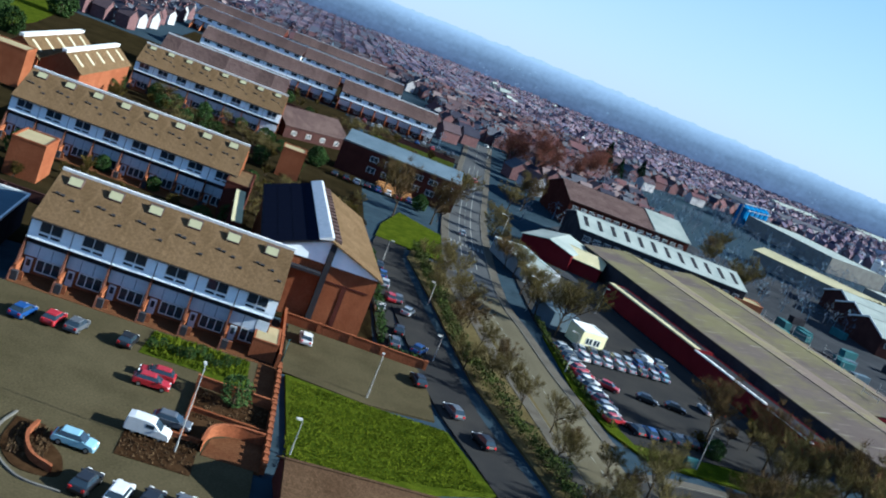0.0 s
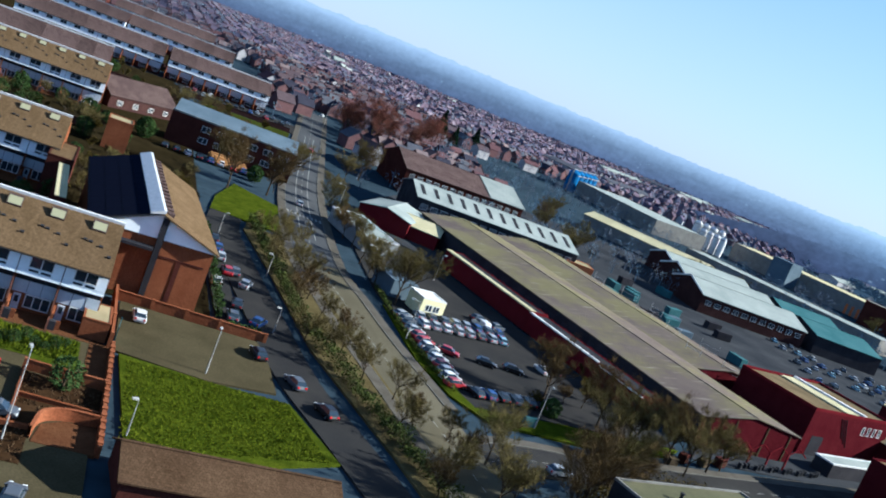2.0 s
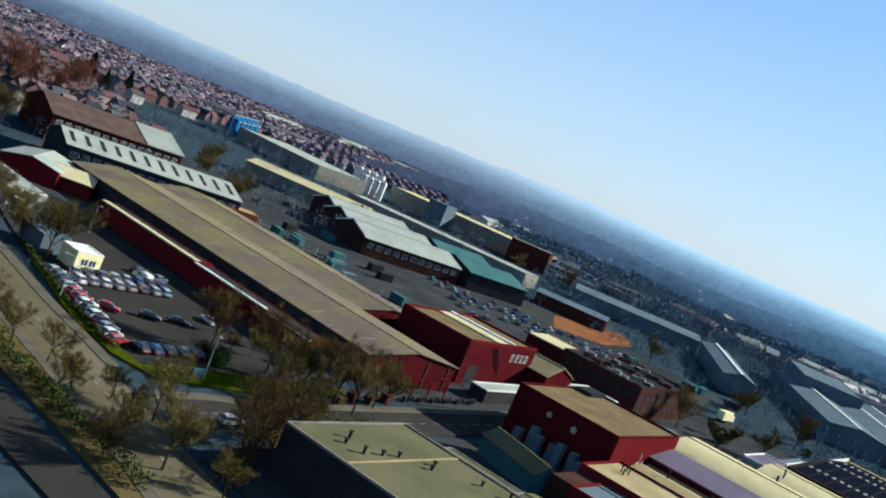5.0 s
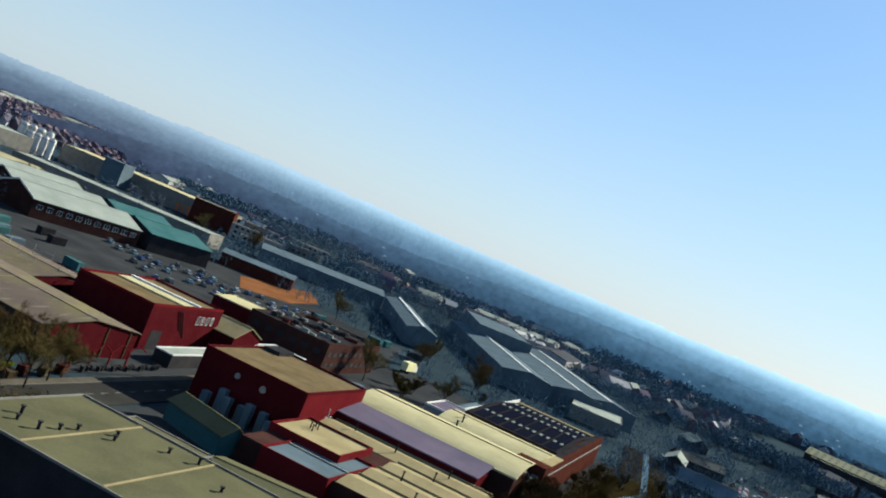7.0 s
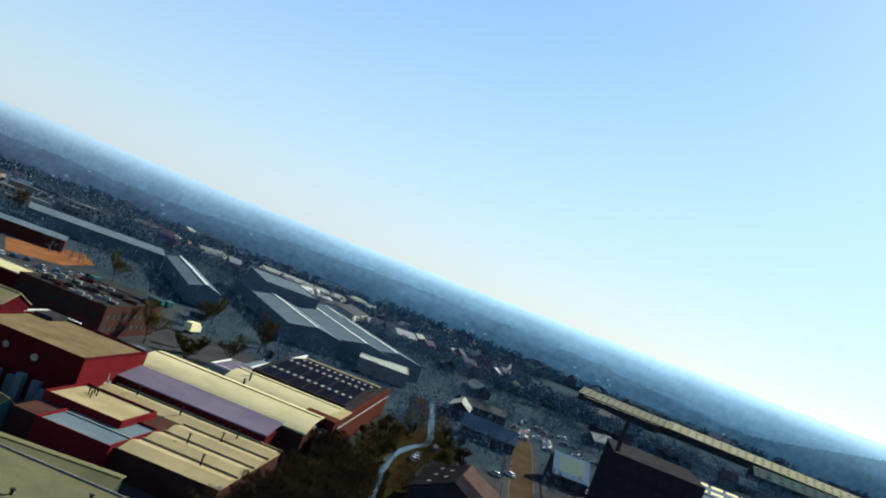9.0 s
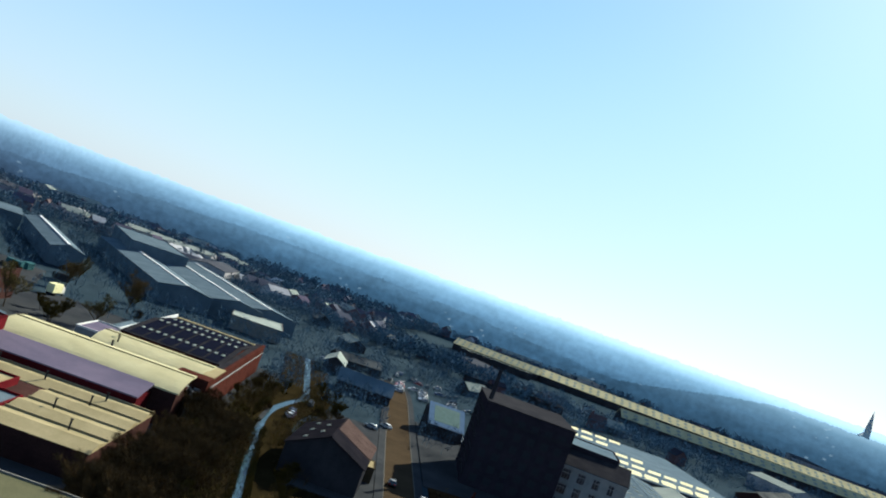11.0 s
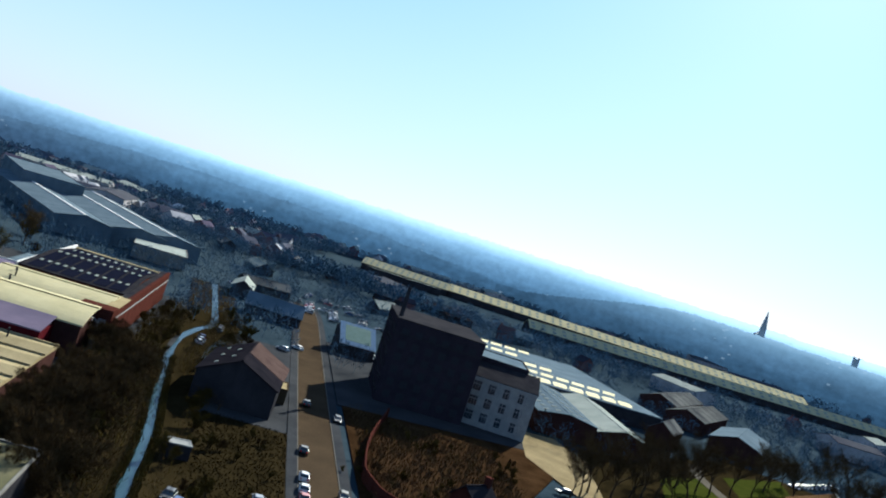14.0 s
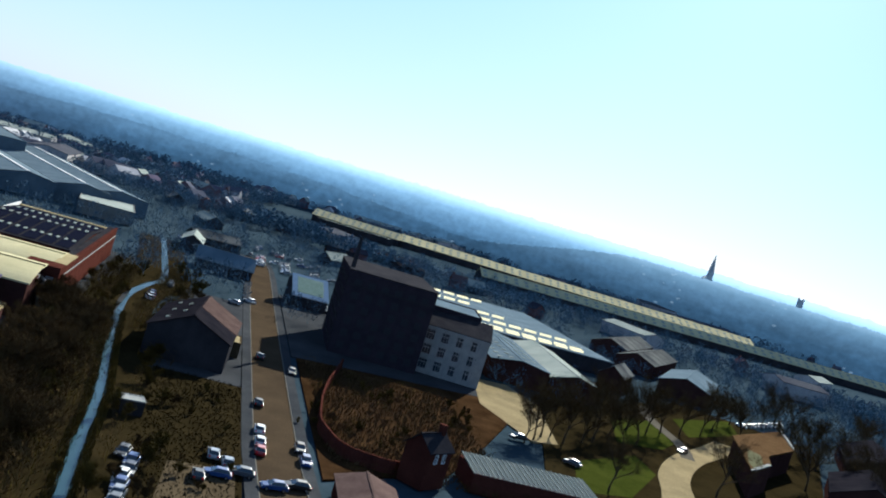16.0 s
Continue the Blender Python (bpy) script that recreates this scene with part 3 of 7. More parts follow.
MAIN = smooth([(60, 60), (58.5, 100), (56.8, 122), (54, 147), (51.6, 166), (50, 186), (48.4, 206), (50.5, 240), (56, 290), (67, 360), (80, 440), (93, 520)])
SIDE = smooth([(56, 112), (62, 123), (72, 128), (88, 131), (112, 138.5), (138, 147), (170, 157), (200, 165)])
SERVICE = smooth([(50, 70), (44.5, 95), (39.5, 116), (34.8, 135), (32.3, 160), (29.8, 187), (28.5, 215), (34, 245)])
EAST = smooth([ind_xy(120, -20), ind_xy(155, -19), ind_xy(180, -18.6), ind_xy(300, -18.4), ind_xy(405, -18.6), ind_xy(440, -16)])
for name, line, half, label in (("road_main", MAIN[:37], 4.7, "worn sunlit tan two-lane road"), ("road_north", MAIN[36:], 4.7, "blue-grey stretch of the main road into the town"), ("road_side", SIDE, 4.5, "side road with brown-grey asphalt"),
                                ("road_service", SERVICE, 3.6, "narrow shaded service road beside a hedge"), ("road_mill", EAST, 3.7, "straight sunlit street past the mill")):
    whole(name, band(Geo(), line, -half, half, -0.4, {"road_main": 0.02, "road_north": 0.02, "road_side": 0.012, "road_service": 0.006, "road_mill": 0.016}[name]), {"road_service": ASPHALT, "road_north": BLUEROAD, "road_mill": TANROAD, "road_side": SIDEROAD}.get(name, ROADTOP), label, "road", kind="structure")
    for side in (1, -1):
        if name == "road_service" or (name == "road_side" and side == -1):
            continue
        cut = line if name != "road_side" else line[8:]
        cut = cut if not (name == "road_main" and side == -1) else line[16:]
        g = band(Geo(), cut, side * half, side * (half + 0.15), -0.3, 0.14) if side > 0 else band(Geo(), cut, -half - 0.15, -half, -0.3, 0.14)
        whole("kerb_" + name[5:] + ("_left" if side > 0 else "_right"), g, KERB, "pale stone kerb along the road", "kerb", kind="structure")
        d = sorted((side * (half + 0.15), side * (half + 2.2)))
        whole("pavement_" + name[5:] + ("_left" if side > 0 else "_right"), band(Geo(), cut, *d, -0.3, 0.12), YARD if name == "road_mill" else PAVING, "sandy worn pavement along the road", "pavement", kind="structure")
lines = Geo()
for line, z in ((MAIN, 0.024), (SIDE, 0.016)):
    for i in range(0, len(line) - 1, 1):
        a, b = Vector(line[i]), Vector(line[i + 1])
        n = max(1, int((b - a).length / 6))
        for k in range(n):
            seg = [tuple(a.lerp(b, (k + 0.1) / n)), tuple(a.lerp(b, (k + 0.6) / n))]
            band(lines, seg, -0.07, 0.07, z - 0.02, z + 0.002)
for d in (-1.7, 1.7):
    band(lines, [q for q in MAIN if 225 < q[1] < 420], d - 0.11, d + 0.11, 0.004, 0.026)
for k in range(9):
    x, y = 47.0 + 1.05 * k, 249.6 - 0.2 * k
    band(lines, [(x, y), (x + 0.4, y + 3.4)], -0.28, 0.28, 0.004, 0.026)
whole("road_marking", lines, LINE, "worn white dashed centre lines on the roads", "road marking", kind="stuff")

setting("car_park_terrace", [(-90, 40), (8.4, 40), (8.4, 126.4), (-90, 126.4)], 0.0, COURT, "sunlit worn pale asphalt car court before the terrace")
setting("car_park_court", [(9.6, 126.4), (21, 124.6), (31, 126.6), (31, 145), (9.6, 145.8)], 0.004, COURT, "open asphalt court beside the brick hall")
setting("lawn_court", [(10.2, 125.6), (11.8, 99), (20, 100), (37.2, 109.5), (32.5, 124), (21, 124.2)], 0.08, LAWN, "bright green mown lawn")
setting("verge_hall", [(24, 150), (27.6, 150), (26.5, 215), (23, 215)], 0.03, ASPHALT, "asphalt parking strip beside the hall")
setting("lawn_west", [(-150, 290), (-90, 318), (-89, 358), (-98, 445), (-150, 450)], 0.02, LAWN, "green open lawn behind the terraces")
setting("lawn_corner", [(26, 225), (44, 222), (46, 250), (34, 262), (28, 240)], 0.06, LAWN, "small green lawn beside the road")
setting("verge_hedge", [(35, 226), (43.4, 212), (46, 186), (50, 147), (52.4, 122), (53.6, 100), (49, 96), (45.6, 116), (39, 148), (36, 186), (33, 215)], 0.05, DRYVERGE, "dry tan grass verge under a hedge")
setting("verge_lot", [(59.6, 160), (62.2, 146), (67, 138.5), (86, 140.2), (104, 146.5), (110, 152), (84, 147.6), (66, 143.6), (62.4, 158), (60, 190)], 0.07, LAWN, "green grass verge below the car lot")
setting("car_lot", [(60.2, 200), (62.6, 158), (66, 144), (84, 148), (110, 153), (110, 163), (104, 172), (86, 248), (72, 262), (62, 236)], 0.01, ASPHALT, "grey asphalt sales lot packed with cars")
setting("works_yard_north", [(72, 262), (88, 250), (120, 165), (112, 150), (165, 160), (262, 190), (340, 240), (330, 330), (262, 420), (150, 440), (86, 320)], 0.0, YARD, "stained works yard of mixed paving")
setting("works_yard_south", [(64, 112), (76, 60), (110, 50), ind_xy(236, 18), ind_xy(345, 18), ind_xy(350, 100), ind_xy(250, 140), (165, 147), (112, 133), (86, 126)], 0.002, YARD, "paved yard between the works buildings")
setting("dirt_yard", [(290, 288), (318, 318), (372, 325), (352, 300), (314, 282)], 0.05, CLAY, "bare orange clay yard")
RIVER = smooth([ind_xy(60, 12), ind_xy(110, 8.6), ind_xy(126, 9.3), ind_xy(148, 10.5), ind_xy(165, 11), ind_xy(183, 12), ind_xy(200, 13.6), ind_xy(219, 15.2), ind_xy(250, 17.5), ind_xy(276, 18), ind_xy(300, 15), ind_xy(318, 12), ind_xy(360, 15), ind_xy(420, 20)])
whole("river_water", band(Geo(), RIVER, -1.1, 1.1, -0.5, -0.02), WATER, "narrow sky-reflecting river", "river", kind="structure")
banks = band(band(Geo(), RIVER, 1.1, 9, -0.4, 0.1), RIVER, -8, -1.1, -0.4, 0.1)
whole("river_bank", banks, ROUGHGRASS, "overgrown brown river banks", "river bank", kind="structure")
setting("field_river", [ind_xy(118, -13), ind_xy(205, -13), ind_xy(205, 5), ind_xy(118, 3)], 0.02, ROUGHGRASS, "rough brown grass plot by the river")
setting("dust_patch", [ind_xy(118, -12), ind_xy(152, -12), ind_xy(150, -2), ind_xy(126, -1)], 0.06, DUST, "bare tan ground where cars park")
setting("mill_plot", [ind_xy(158, -26), ind_xy(250, -26), ind_xy(262, -80), ind_xy(236, -78), ind_xy(200, -62), ind_xy(176, -50), ind_xy(168, -38)], 0.05, SCRUBSOIL, "overgrown rust-brown waste plot")
# Dark slabs stand in for the shadow lying round sheds and mill.
setting("yard_street", [ind_xy(205.2, -12.4), ind_xy(310, -12.4), ind_xy(310, 5), ind_xy(205.2, 5)], 0.03, YARD, "yard round the sheds by the street, coloured dark for shadow")
setting("yard_mill", [ind_xy(250.2, -24.8), ind_xy(352, -24.8), ind_xy(352, -84), ind_xy(262.4, -80.4)], 0.03, YARD, "yard round the mill, coloured dark for shadow")
setting("mill_yard", [(300, 12), (306, 2), (286, -8), (244, -14), (238, -8), (264, 7)], 0.08, TRACKDUST, "pale sunlit yard beside the mill")
setting("park_lawn", [(200, -12), (300, -8), (390, -60), (380, -110), (250, -80), (180, -40)], 0.03, ROUGHGRASS, "park grass in winter green")
setting("lawn_park_near", [(205, -18), (232, -18), (262, -34), (246, -38), (215, -30)], 0.06, PARKGRASS, "sunlit green park lawn")
setting("lawn_park_far", [(272, -30), (306, -30), (327, -44), (303, -50), (282, -43)], 0.06, PARKGRASS, "green park lawn with tree shadows")
setting("lawn_park_edge", [(318, -55), (346, -53), (384, -78), (356, -77)], 0.065, PARKGRASS, "green park lawn beyond the drive")
TRACK = smooth([(196, -36), (216, -40), (232, -41.8), (248, -42.6), (266, -46), (284, -51.6), (304, -60), (326, -68)])
whole("track_park", band(Geo(), TRACK, -3.9, 3.9, -0.3, 0.1), TRACKDUST, "pale curving gravel drive through the park", "path", kind="structure")
whole("path_park", band(Geo(), smooth([(280, -50), (300, -50), (330, -44), (352, -44)]), -2, 2, -0.3, 0.11), PAVING, "pale path across the park", "path", kind="structure")


# ---- the terraces ----
HOUSE_W = 5.4


def terraced_house(m):
    h = thing("terraced_house", m, "terraced house with brown tiled roof and white-clad jettied top storey", "house", "terraced houses on the estate")
    w = HOUSE_W
    part("wall", Geo().side([(0.3, 0), (16.6, 0), (16.6, 7.9), (8.6, 12.1), (0.3, 8.0)], 0.0, w), BRICK, h)
    # Lower panels get a greyer, bluer cladding colour for their shade.
    lower = part("lower_panel", Geo().box(0.15, w - 0.15, 0.14, 0.3, 2.35, 4.0), GREYCLAD, h, "panelling greyed for the shade under the jetty")
    for x in (1.85, 3.55):
        part("panel_joint", Geo().box(x, x + 0.06, 0.12, 0.14, 2.35, 4.0), DARKMETAL, lower)
    top = part("top_storey", Geo().box(0.06, w - 0.06, -0.9, 0.32, 5.0, 7.75), CLAD, h, "white boarded cladding")
    part("joint", Geo().box(0.0, 0.07, -0.93, 0.3, 5.0, 7.75), DARKMETAL, top)
    part("sill_board", Geo().box(0.06, w - 0.06, -0.96, -0.9, 5.0, 5.18), CLAD, top)
    window(h, 2.9, 1.45, pose(1.25, -0.9, 6.1), 1)
    for x in (1.35, 2.85):
        part("vent_slot", Geo().box(x, x + 1.2, -0.93, -0.9, 5.62, 5.92), PANE, h)
    for z in (5.55,):
        part("board_joint", Geo().box(0.1, w - 0.1, -0.915, -0.9, z - 0.03, z), GREYCLAD, top)
    # Dark strip standing in for the shadow under the jettied storey.
    part("shadow_gap", Geo().box(0.0, w, -0.6, 0.3, 4.86, 5.0), DARKMETAL, top)
    window(h, 5.0, 0.8, pose(0.2, 0.28, 4.03), 4, DARKMETAL, "clerestory_window")
    window(h, 3.1, 1.75, pose(1.95, 0.14, 0.55), 2)
    d = part("front_door", Geo().box(0.55, 1.45, 0.06, 0.3, 0.1, 2.1), GREYCLAD, h)
    part("door_glass", Geo().box(0.75, 1.25, 0.03, 0.06, 1.0, 1.9), PANE, d)
    part("porch_wall", Geo().box(0.1, 0.42, -3.2, 0.3, 0, 1.9).box(0.1, 1.5, -3.3, -3.0, 0, 1.2), BRICK, h)
    part("apron", Geo().box(0.0, w, -4.6, 0.3, -0.2, 0.06), BRICKPAVE, h, "brick-paved front garden")
    part("fin_wall", Geo().side([(-4.4, 0), (0.3, 0), (0.3, 5.0), (-0.5, 5.0), (-2.1, 1.7), (-3.9, 1.3)], -0.11, 0.11), DULLBRICK, h, "sloping brick fin wall")
    part("bin_recess", Geo().box(0.14, 0.95, -3.9, -3.1, 0.06, 1.25), DARKWALL, h, "dark bin cupboard by the fin wall")
    prof = [(-1.35, 7.62), (8.6, 12.1), (17.1, 7.65), (17.1, 7.85), (8.6, 12.32), (-1.35, 7.84)]
    r = part("roof", Geo().side(prof[::-1], 0, w), TILE, h)
    part("ridge_coping", Geo().box(0, w, 8.45, 9.0, 12.1, 12.62), COPING, r, "white ridge coping")
    part("gutter", Geo().rod((0, -1.42, 7.66), (w, -1.42, 7.66), 0.08, 0.08, 6), DARKMETAL, r)
    tilt = math.degrees(math.atan2(12.3 - 7.84, 9.95))
    lm = pose(0, -1.35, 7.84, tilt, 0, 0)
    f = part("rooflight", Geo().side([(8.0, 0), (9.75, 0), (9.75, 0.62), (9.5, 0.62), (8.0, 0.22)], 1.5, 3.4), DARKTILE, r, m=lm)
    part("rooflight_pane", Geo().side([(8.08, 0.245), (9.3, 0.572), (9.3, 0.602), (8.08, 0.275)], 1.62, 3.28), SKYPANE, f, "yellowed glazing")
    ventile = Geo().box(0, 0.5, 0, 0.34, 0, 0.2).mesh("tile_vent", DARKMETAL)
    for x, y in ((0.9, 5.6), (1.6, 5.45), (3.0, 5.0), (4.3, 3.4)):
        part("tile_vent", ventile, None, r, m=lm @ pose(x, y, 0))
    return h


def far_house(m):
    """The same house where it stands far off: fewer small parts."""
    h = thing("terraced_house", m, "distant terraced house with brown roof and white top storey", "house", "terraced houses on the estate")
    w = HOUSE_W
    part("wall", Geo().side([(0.3, 0), (16.6, 0), (16.6, 7.9), (8.6, 12.1), (0.3, 8.0)], 0.0, w), OLDBRICK, h)
    part("lower_panel", Geo().box(0.3, w - 0.3, 0.14, 0.3, 2.35, 4.6), GREYCLAD, h)
    part("top_storey", Geo().box(0.06, w - 0.06, -0.9, 0.32, 5.0, 7.75), CLAD, h, "white boarded cladding")
    window(h, 2.7, 1.6, pose(2.0, 0.14, 0.6), 2)
    window(h, 2.5, 1.35, pose(1.45, -0.9, 6.15), 1)
    part("fin_wall", Geo().side([(-5.2, 0), (0.3, 0), (0.3, 5.0), (-0.5, 5.0), (-4.3, 1.5), (-5.2, 1.5)], -0.14, 0.14), BRICK, h)
    prof = [(-1.35, 7.62), (8.6, 12.1), (17.1, 7.65), (17.1, 7.85), (8.6, 12.32), (-1.35, 7.84)]
    # Greyer tiles than the near rows have, standing in for distance haze.
    r = part("roof", Geo().side(prof[::-1], 0, w), DARKTILE, h)
    part("ridge_coping", Geo().box(0, w, 8.45, 9.0, 12.1, 12.62), COPING, r)
    return h


distant = far_house(pose(-46, 443, 0))
first = terraced_house(pose(-25.9, 130.9, 0))
for x0, y0, n, rz, skip in ((-25.9, 130.9, 6, 0, 1), (-49.0, 197.6, 8, 0, 0), (-46.3, 303, 8, 0, 0), (-48, 352, 8, 0, 0), (-46, 443, 11, 0, 1), (15.5, 441, 8, 0, 0), (-64, 556, 11, -12, 0), (-5, 545, 10, -3, 0), (-80, 640, 11, -8, 0), (-16, 640, 11, -4, 0)):
    for k in range(skip, n):
        c = math.cos(radians(rz)), math.sin(radians(rz))
        copy_thing(distant if y0 > 340 else first, pose(x0 + c[0] * k * HOUSE_W, y0 + c[1] * k * HOUSE_W, 0, 0, 0, rz))

# the brick hall: left slope near-black and panelled, right slope brown tiles
hall = thing("brick_hall", pose(2.4, 149.3, 0, 0, 0, 3.5), "orange brick hall with white-boarded gable and dark panelled roof slope", "hall")
part("wall", Geo().along([(0, 0), (18, 0), (18, 9.6), (0, 9.6)][::-1], 0, 40), BRICK, hall)
# Darker brick strips stand in for the shading of recesses.
for q in ((4.1, 4.8, -0.08, 0, 0.3, 7.2), (13.2, 13.9, -0.08, 0, 0.3, 6.6), (10.4, 17.2, -0.1, 0, 6.62, 6.9)):
    part("recess", Geo().box(*q), OLDBRICK, hall)
part("gable_boarding", Geo().along([(-0.2, 9.3), (18.2, 9.3), (9, 12.95)][::-1], -0.14, 39.9), CLAD, hall, "white weatherboarding")
part("flue", Geo().box(9.4, 10.3, -0.65, -0.15, 0, 12.6), DARKWALL, hall, "tall dark blue-grey flue")
part("canopy", Geo().box(1.0, 9.2, -1.5, 0, 7.6, 8.0), DARKWALL, hall)
lp = Geo().along([(-0.7, 9.3), (9, 13.05), (9, 13.28), (-0.7, 9.53)], -0.9, 40.6)
left = part("roof_left", lp, SLATE, hall, "near-black panelled slope")
tilt = math.degrees(math.atan2(3.75, 9.7))
me = Geo().box(0.06, 3.64, 0.04, 2.26, 0, 0.1).mesh("roof_panel", SOLAR)
for i in range(11):
    for k in range(4):
        part("roof_panel", me, None, left, m=pose(-0.7, -0.7 + 3.7 * (i + 1), 9.57, 0, 0, -90) @ pose(0, 0, 0, tilt, 0, 0) @ pose(0, 0.2 + k * 2.3, 0))
right = part("roof_right", Geo().along([(9, 13.05), (18.7, 9.3), (18.7, 9.53), (9, 13.28)], -0.9, 40.6), TILE, hall)
part("ridge_strip", Geo().along([(7.3, 12.8), (9.4, 13.3), (9.4, 13.75), (9.0, 13.75), (7.3, 13.0)], -0.9, 40.6), COPING, hall, "wide white ridge strip")
g = Geo()
for k in range(16):
    g.box(9.9, 10.9, 1 + k * 2.4, 2.2 + k * 2.4, 12.5, 13.15)
part("vent", g, DARKTILE, right)

flat("brick_block", pose(-7.4, 191, 0), 4.6, 14, 7.4, OLDBRICK, TILE, "dark red brick return at a terrace end", "block", 0.2)
flat("lean_to", pose(-3.6, 163, 0, 0, 0, 3.5), 1.7, 23, 7.6, OLDBRICK, CREAM, "narrow brick lean-to with a bright cream top", "lean-to", 0.1, CREAM)


def garden_wall(name, line, h, mat=BRICK, label="orange brick boundary wall", w=0.26, piers=True):
    ob = thing(name, Matrix(), label, "wall")
    part("wall", band(Geo(), line, -w / 2, w / 2, -0.2, h), mat, ob)
    part("coping", band(Geo(), line, -w / 2 - 0.05, w / 2 + 0.05, h, h + 0.1), mat, ob)
    g = Geo()
    for x, y in line[:: max(1, len(line) // 8)]:
        g.box(x - 0.24, x + 0.24, y - 0.24, y + 0.24, 0, h + 0.18)
    if piers:
        part("pier", g, mat, ob)
    return ob


# gardens and fences between the rows; the dark grass also stands for shadow there
setting("estate_ground", [(-130, 127), (23, 150), (25, 430), (-130, 430)], -0.03, ROUGHGRASS, "dull winter grass and earth between the estate blocks")
for y0, y1, x0, x1 in ((148.2, 191, -48, 2), (215.5, 250, -52, -4), (256, 297, -52, -4), (320.5, 346, -48, -6), (370, 436, -48, 20), (462, 540, -60, 60)):
    setting("garden_ground_" + str(int(y0)), [(x0, y0), (x1, y0), (x1, y1), (x0, y1)], 0.03, ROUGHGRASS, "back gardens of grass and bare earth between the rows, darkened for shade")
    for k in range(int((x1 - x0) / 10.8) + 1):
        garden_wall("garden_fence", [(x0 + k * 10.8, y0 + 0.2), (x0 + k * 10.8, y0 + 13)], 1.7, DARKBRICK if k % 2 else BRICK, "brick wall between two back gardens", 0.22, False)
    garden_wall("garden_fence", [(x0, y0 + 13.2), (x1, y0 + 13.2)], 1.8, DARKBRICK, "long brick wall at the back gardens' end", 0.22, False)

setting("lawn_crossroads", [(27, 318), (52, 322), (66, 405), (30, 405)], 0.05, PARKGRASS, "rough green plots with trees between flats and road")
setting("yard_flats", [(22, 410), (70, 408), (74, 436), (22, 436)], 0.04, ASPHALT, "small car park before the far terrace")
garden_wall("garden_fence", [(26, 408), (66, 407)], 1.6, DARKBRICK, "long brick wall along the car park", 0.22, False)
garden_wall("brick_wall", [(8.6, 146.4), (14, 146.2), (19, 146), (24, 145.8), (31, 145.6)], 1.3)
garden_wall("brick_wall", [(8.8, 126.8), (8.8, 134), (8.6, 146)], 1.9, label="orange brick wall beside the end house")
garden_wall("brick_wall", [(9.2, 97), (9.2, 105), (9.2, 113), (9.2, 126)], 1.0, label="stepped brick wall along the lawn")
garden_wall("brick_wall", smooth([(2.5, 97.5), (3.2, 101.5), (5.5, 103.2), (8.8, 103.4)]), 1.3, label="curved brick wall round a paved bay", piers=False)
garden_wall("brick_wall", [(0.2, 113.6), (4, 113.4), (9, 113.2)], 1.2, label="low brick wall of a planting bed")
setting("paving_bay", [(2.8, 97), (3.4, 101.2), (5.6, 103), (9, 103.2), (9, 97)], 0.05, BRICKPAVE, "brick-paved bay with a drain cover")
setting("path_brick", [(4.6, 113.6), (9, 113.6), (9, 127), (6.6, 127), (6.4, 117)], 0.045, BRICKPAVE, "brick-paved footpath between the houses and lawn")
setting("bed_green", [(-7.5, 117.5), (-7, 125.8), (5.5, 125.8), (5.8, 114), (0.6, 114), (0.4, 117.5)], 0.06, LAWN, "planting bed with low green shrubs")
setting("bed_brown", [(-5, 92), (-5, 99), (2.4, 99), (2.4, 92)], 0.07, SCRUBSOIL, "brown earth planting bed")
setting("bed_soil", [(0.4, 99.3), (2.4, 99.3), (3.0, 101.6), (5.4, 103.5), (8.9, 103.7), (8.9, 112.9), (0.4, 113.1)], 0.055, SCRUBSOIL, "bare brown soil bed with a few shrubs")
garden_wall("brick_wall", [(0.3, 99.2), (0.3, 106), (0.3, 113.3)], 0.55, label="low brick edge of the soil bed", piers=False)
garden_wall("brick_wall", [(0.3, 106.4), (4.5, 106.2), (8.8, 106)], 0.5, label="low brick wall between two soil beds", piers=False)
garden_wall("brick_wall", [(-5.1, 99.1), (-1.5, 99.1), (2.3, 99.1)], 0.5, label="low brick edge along the soil bed", piers=False)
garden_wall("island_wall", smooth([(-9.2, 85.2), (-11.4, 86.6), (-12.6, 89.6), (-12.4, 92.6)]), 0.7, label="low curved brick wall on the kerbed island", piers=False)
whole("kerb_island", band(Geo(), smooth([(-7.6, 82.6), (-11.6, 83.2), (-14.8, 87), (-15.4, 91), (-14.8, 94.4)]), -0.12, 0.12, -0.2, 0.16), KERB, "dark stone kerb round the parking island", "kerb", kind="structure")
setting("bed_curved", smooth([(-14.6, 93.5), (-14.4, 88), (-12, 84.5), (-8.5, 85), (-9, 88.5), (-11, 91), (-11.8, 93.4)]), 0.075, SCRUBSOIL, "kerbed earth island with dry plants")
st = flat("bin_store", pose(4.9, 127.6, 0), 3.4, 6.6, 2.6, BRICK, CREAM2, "brick bin store with a tan flat roof", "shed", 0.12)
gate = thing("metal_gate", pose(9.4, 128.4, 0, 0, 0, 86), "green metal gate standing open on the court", "gate")
part("gate_frame", Geo().box(0, 4.2, -0.04, 0.04, 0.1, 0.2).box(0, 4.2, -0.04, 0.04, 2.1, 2.2).box(0, 0.1, -0.05, 0.05, 0, 2.3).box(4.1, 4.2, -0.05, 0.05, 0, 2.3), TEALSHEET, gate)
me = Geo().box(0, 0.22, -0.02, 0.02, 0.2, 2.1).mesh("board", TEALSHEET)
for k in range(15):
    part("board", me, None, gate, m=pose(0.12 + k * 0.265, 0, 0))
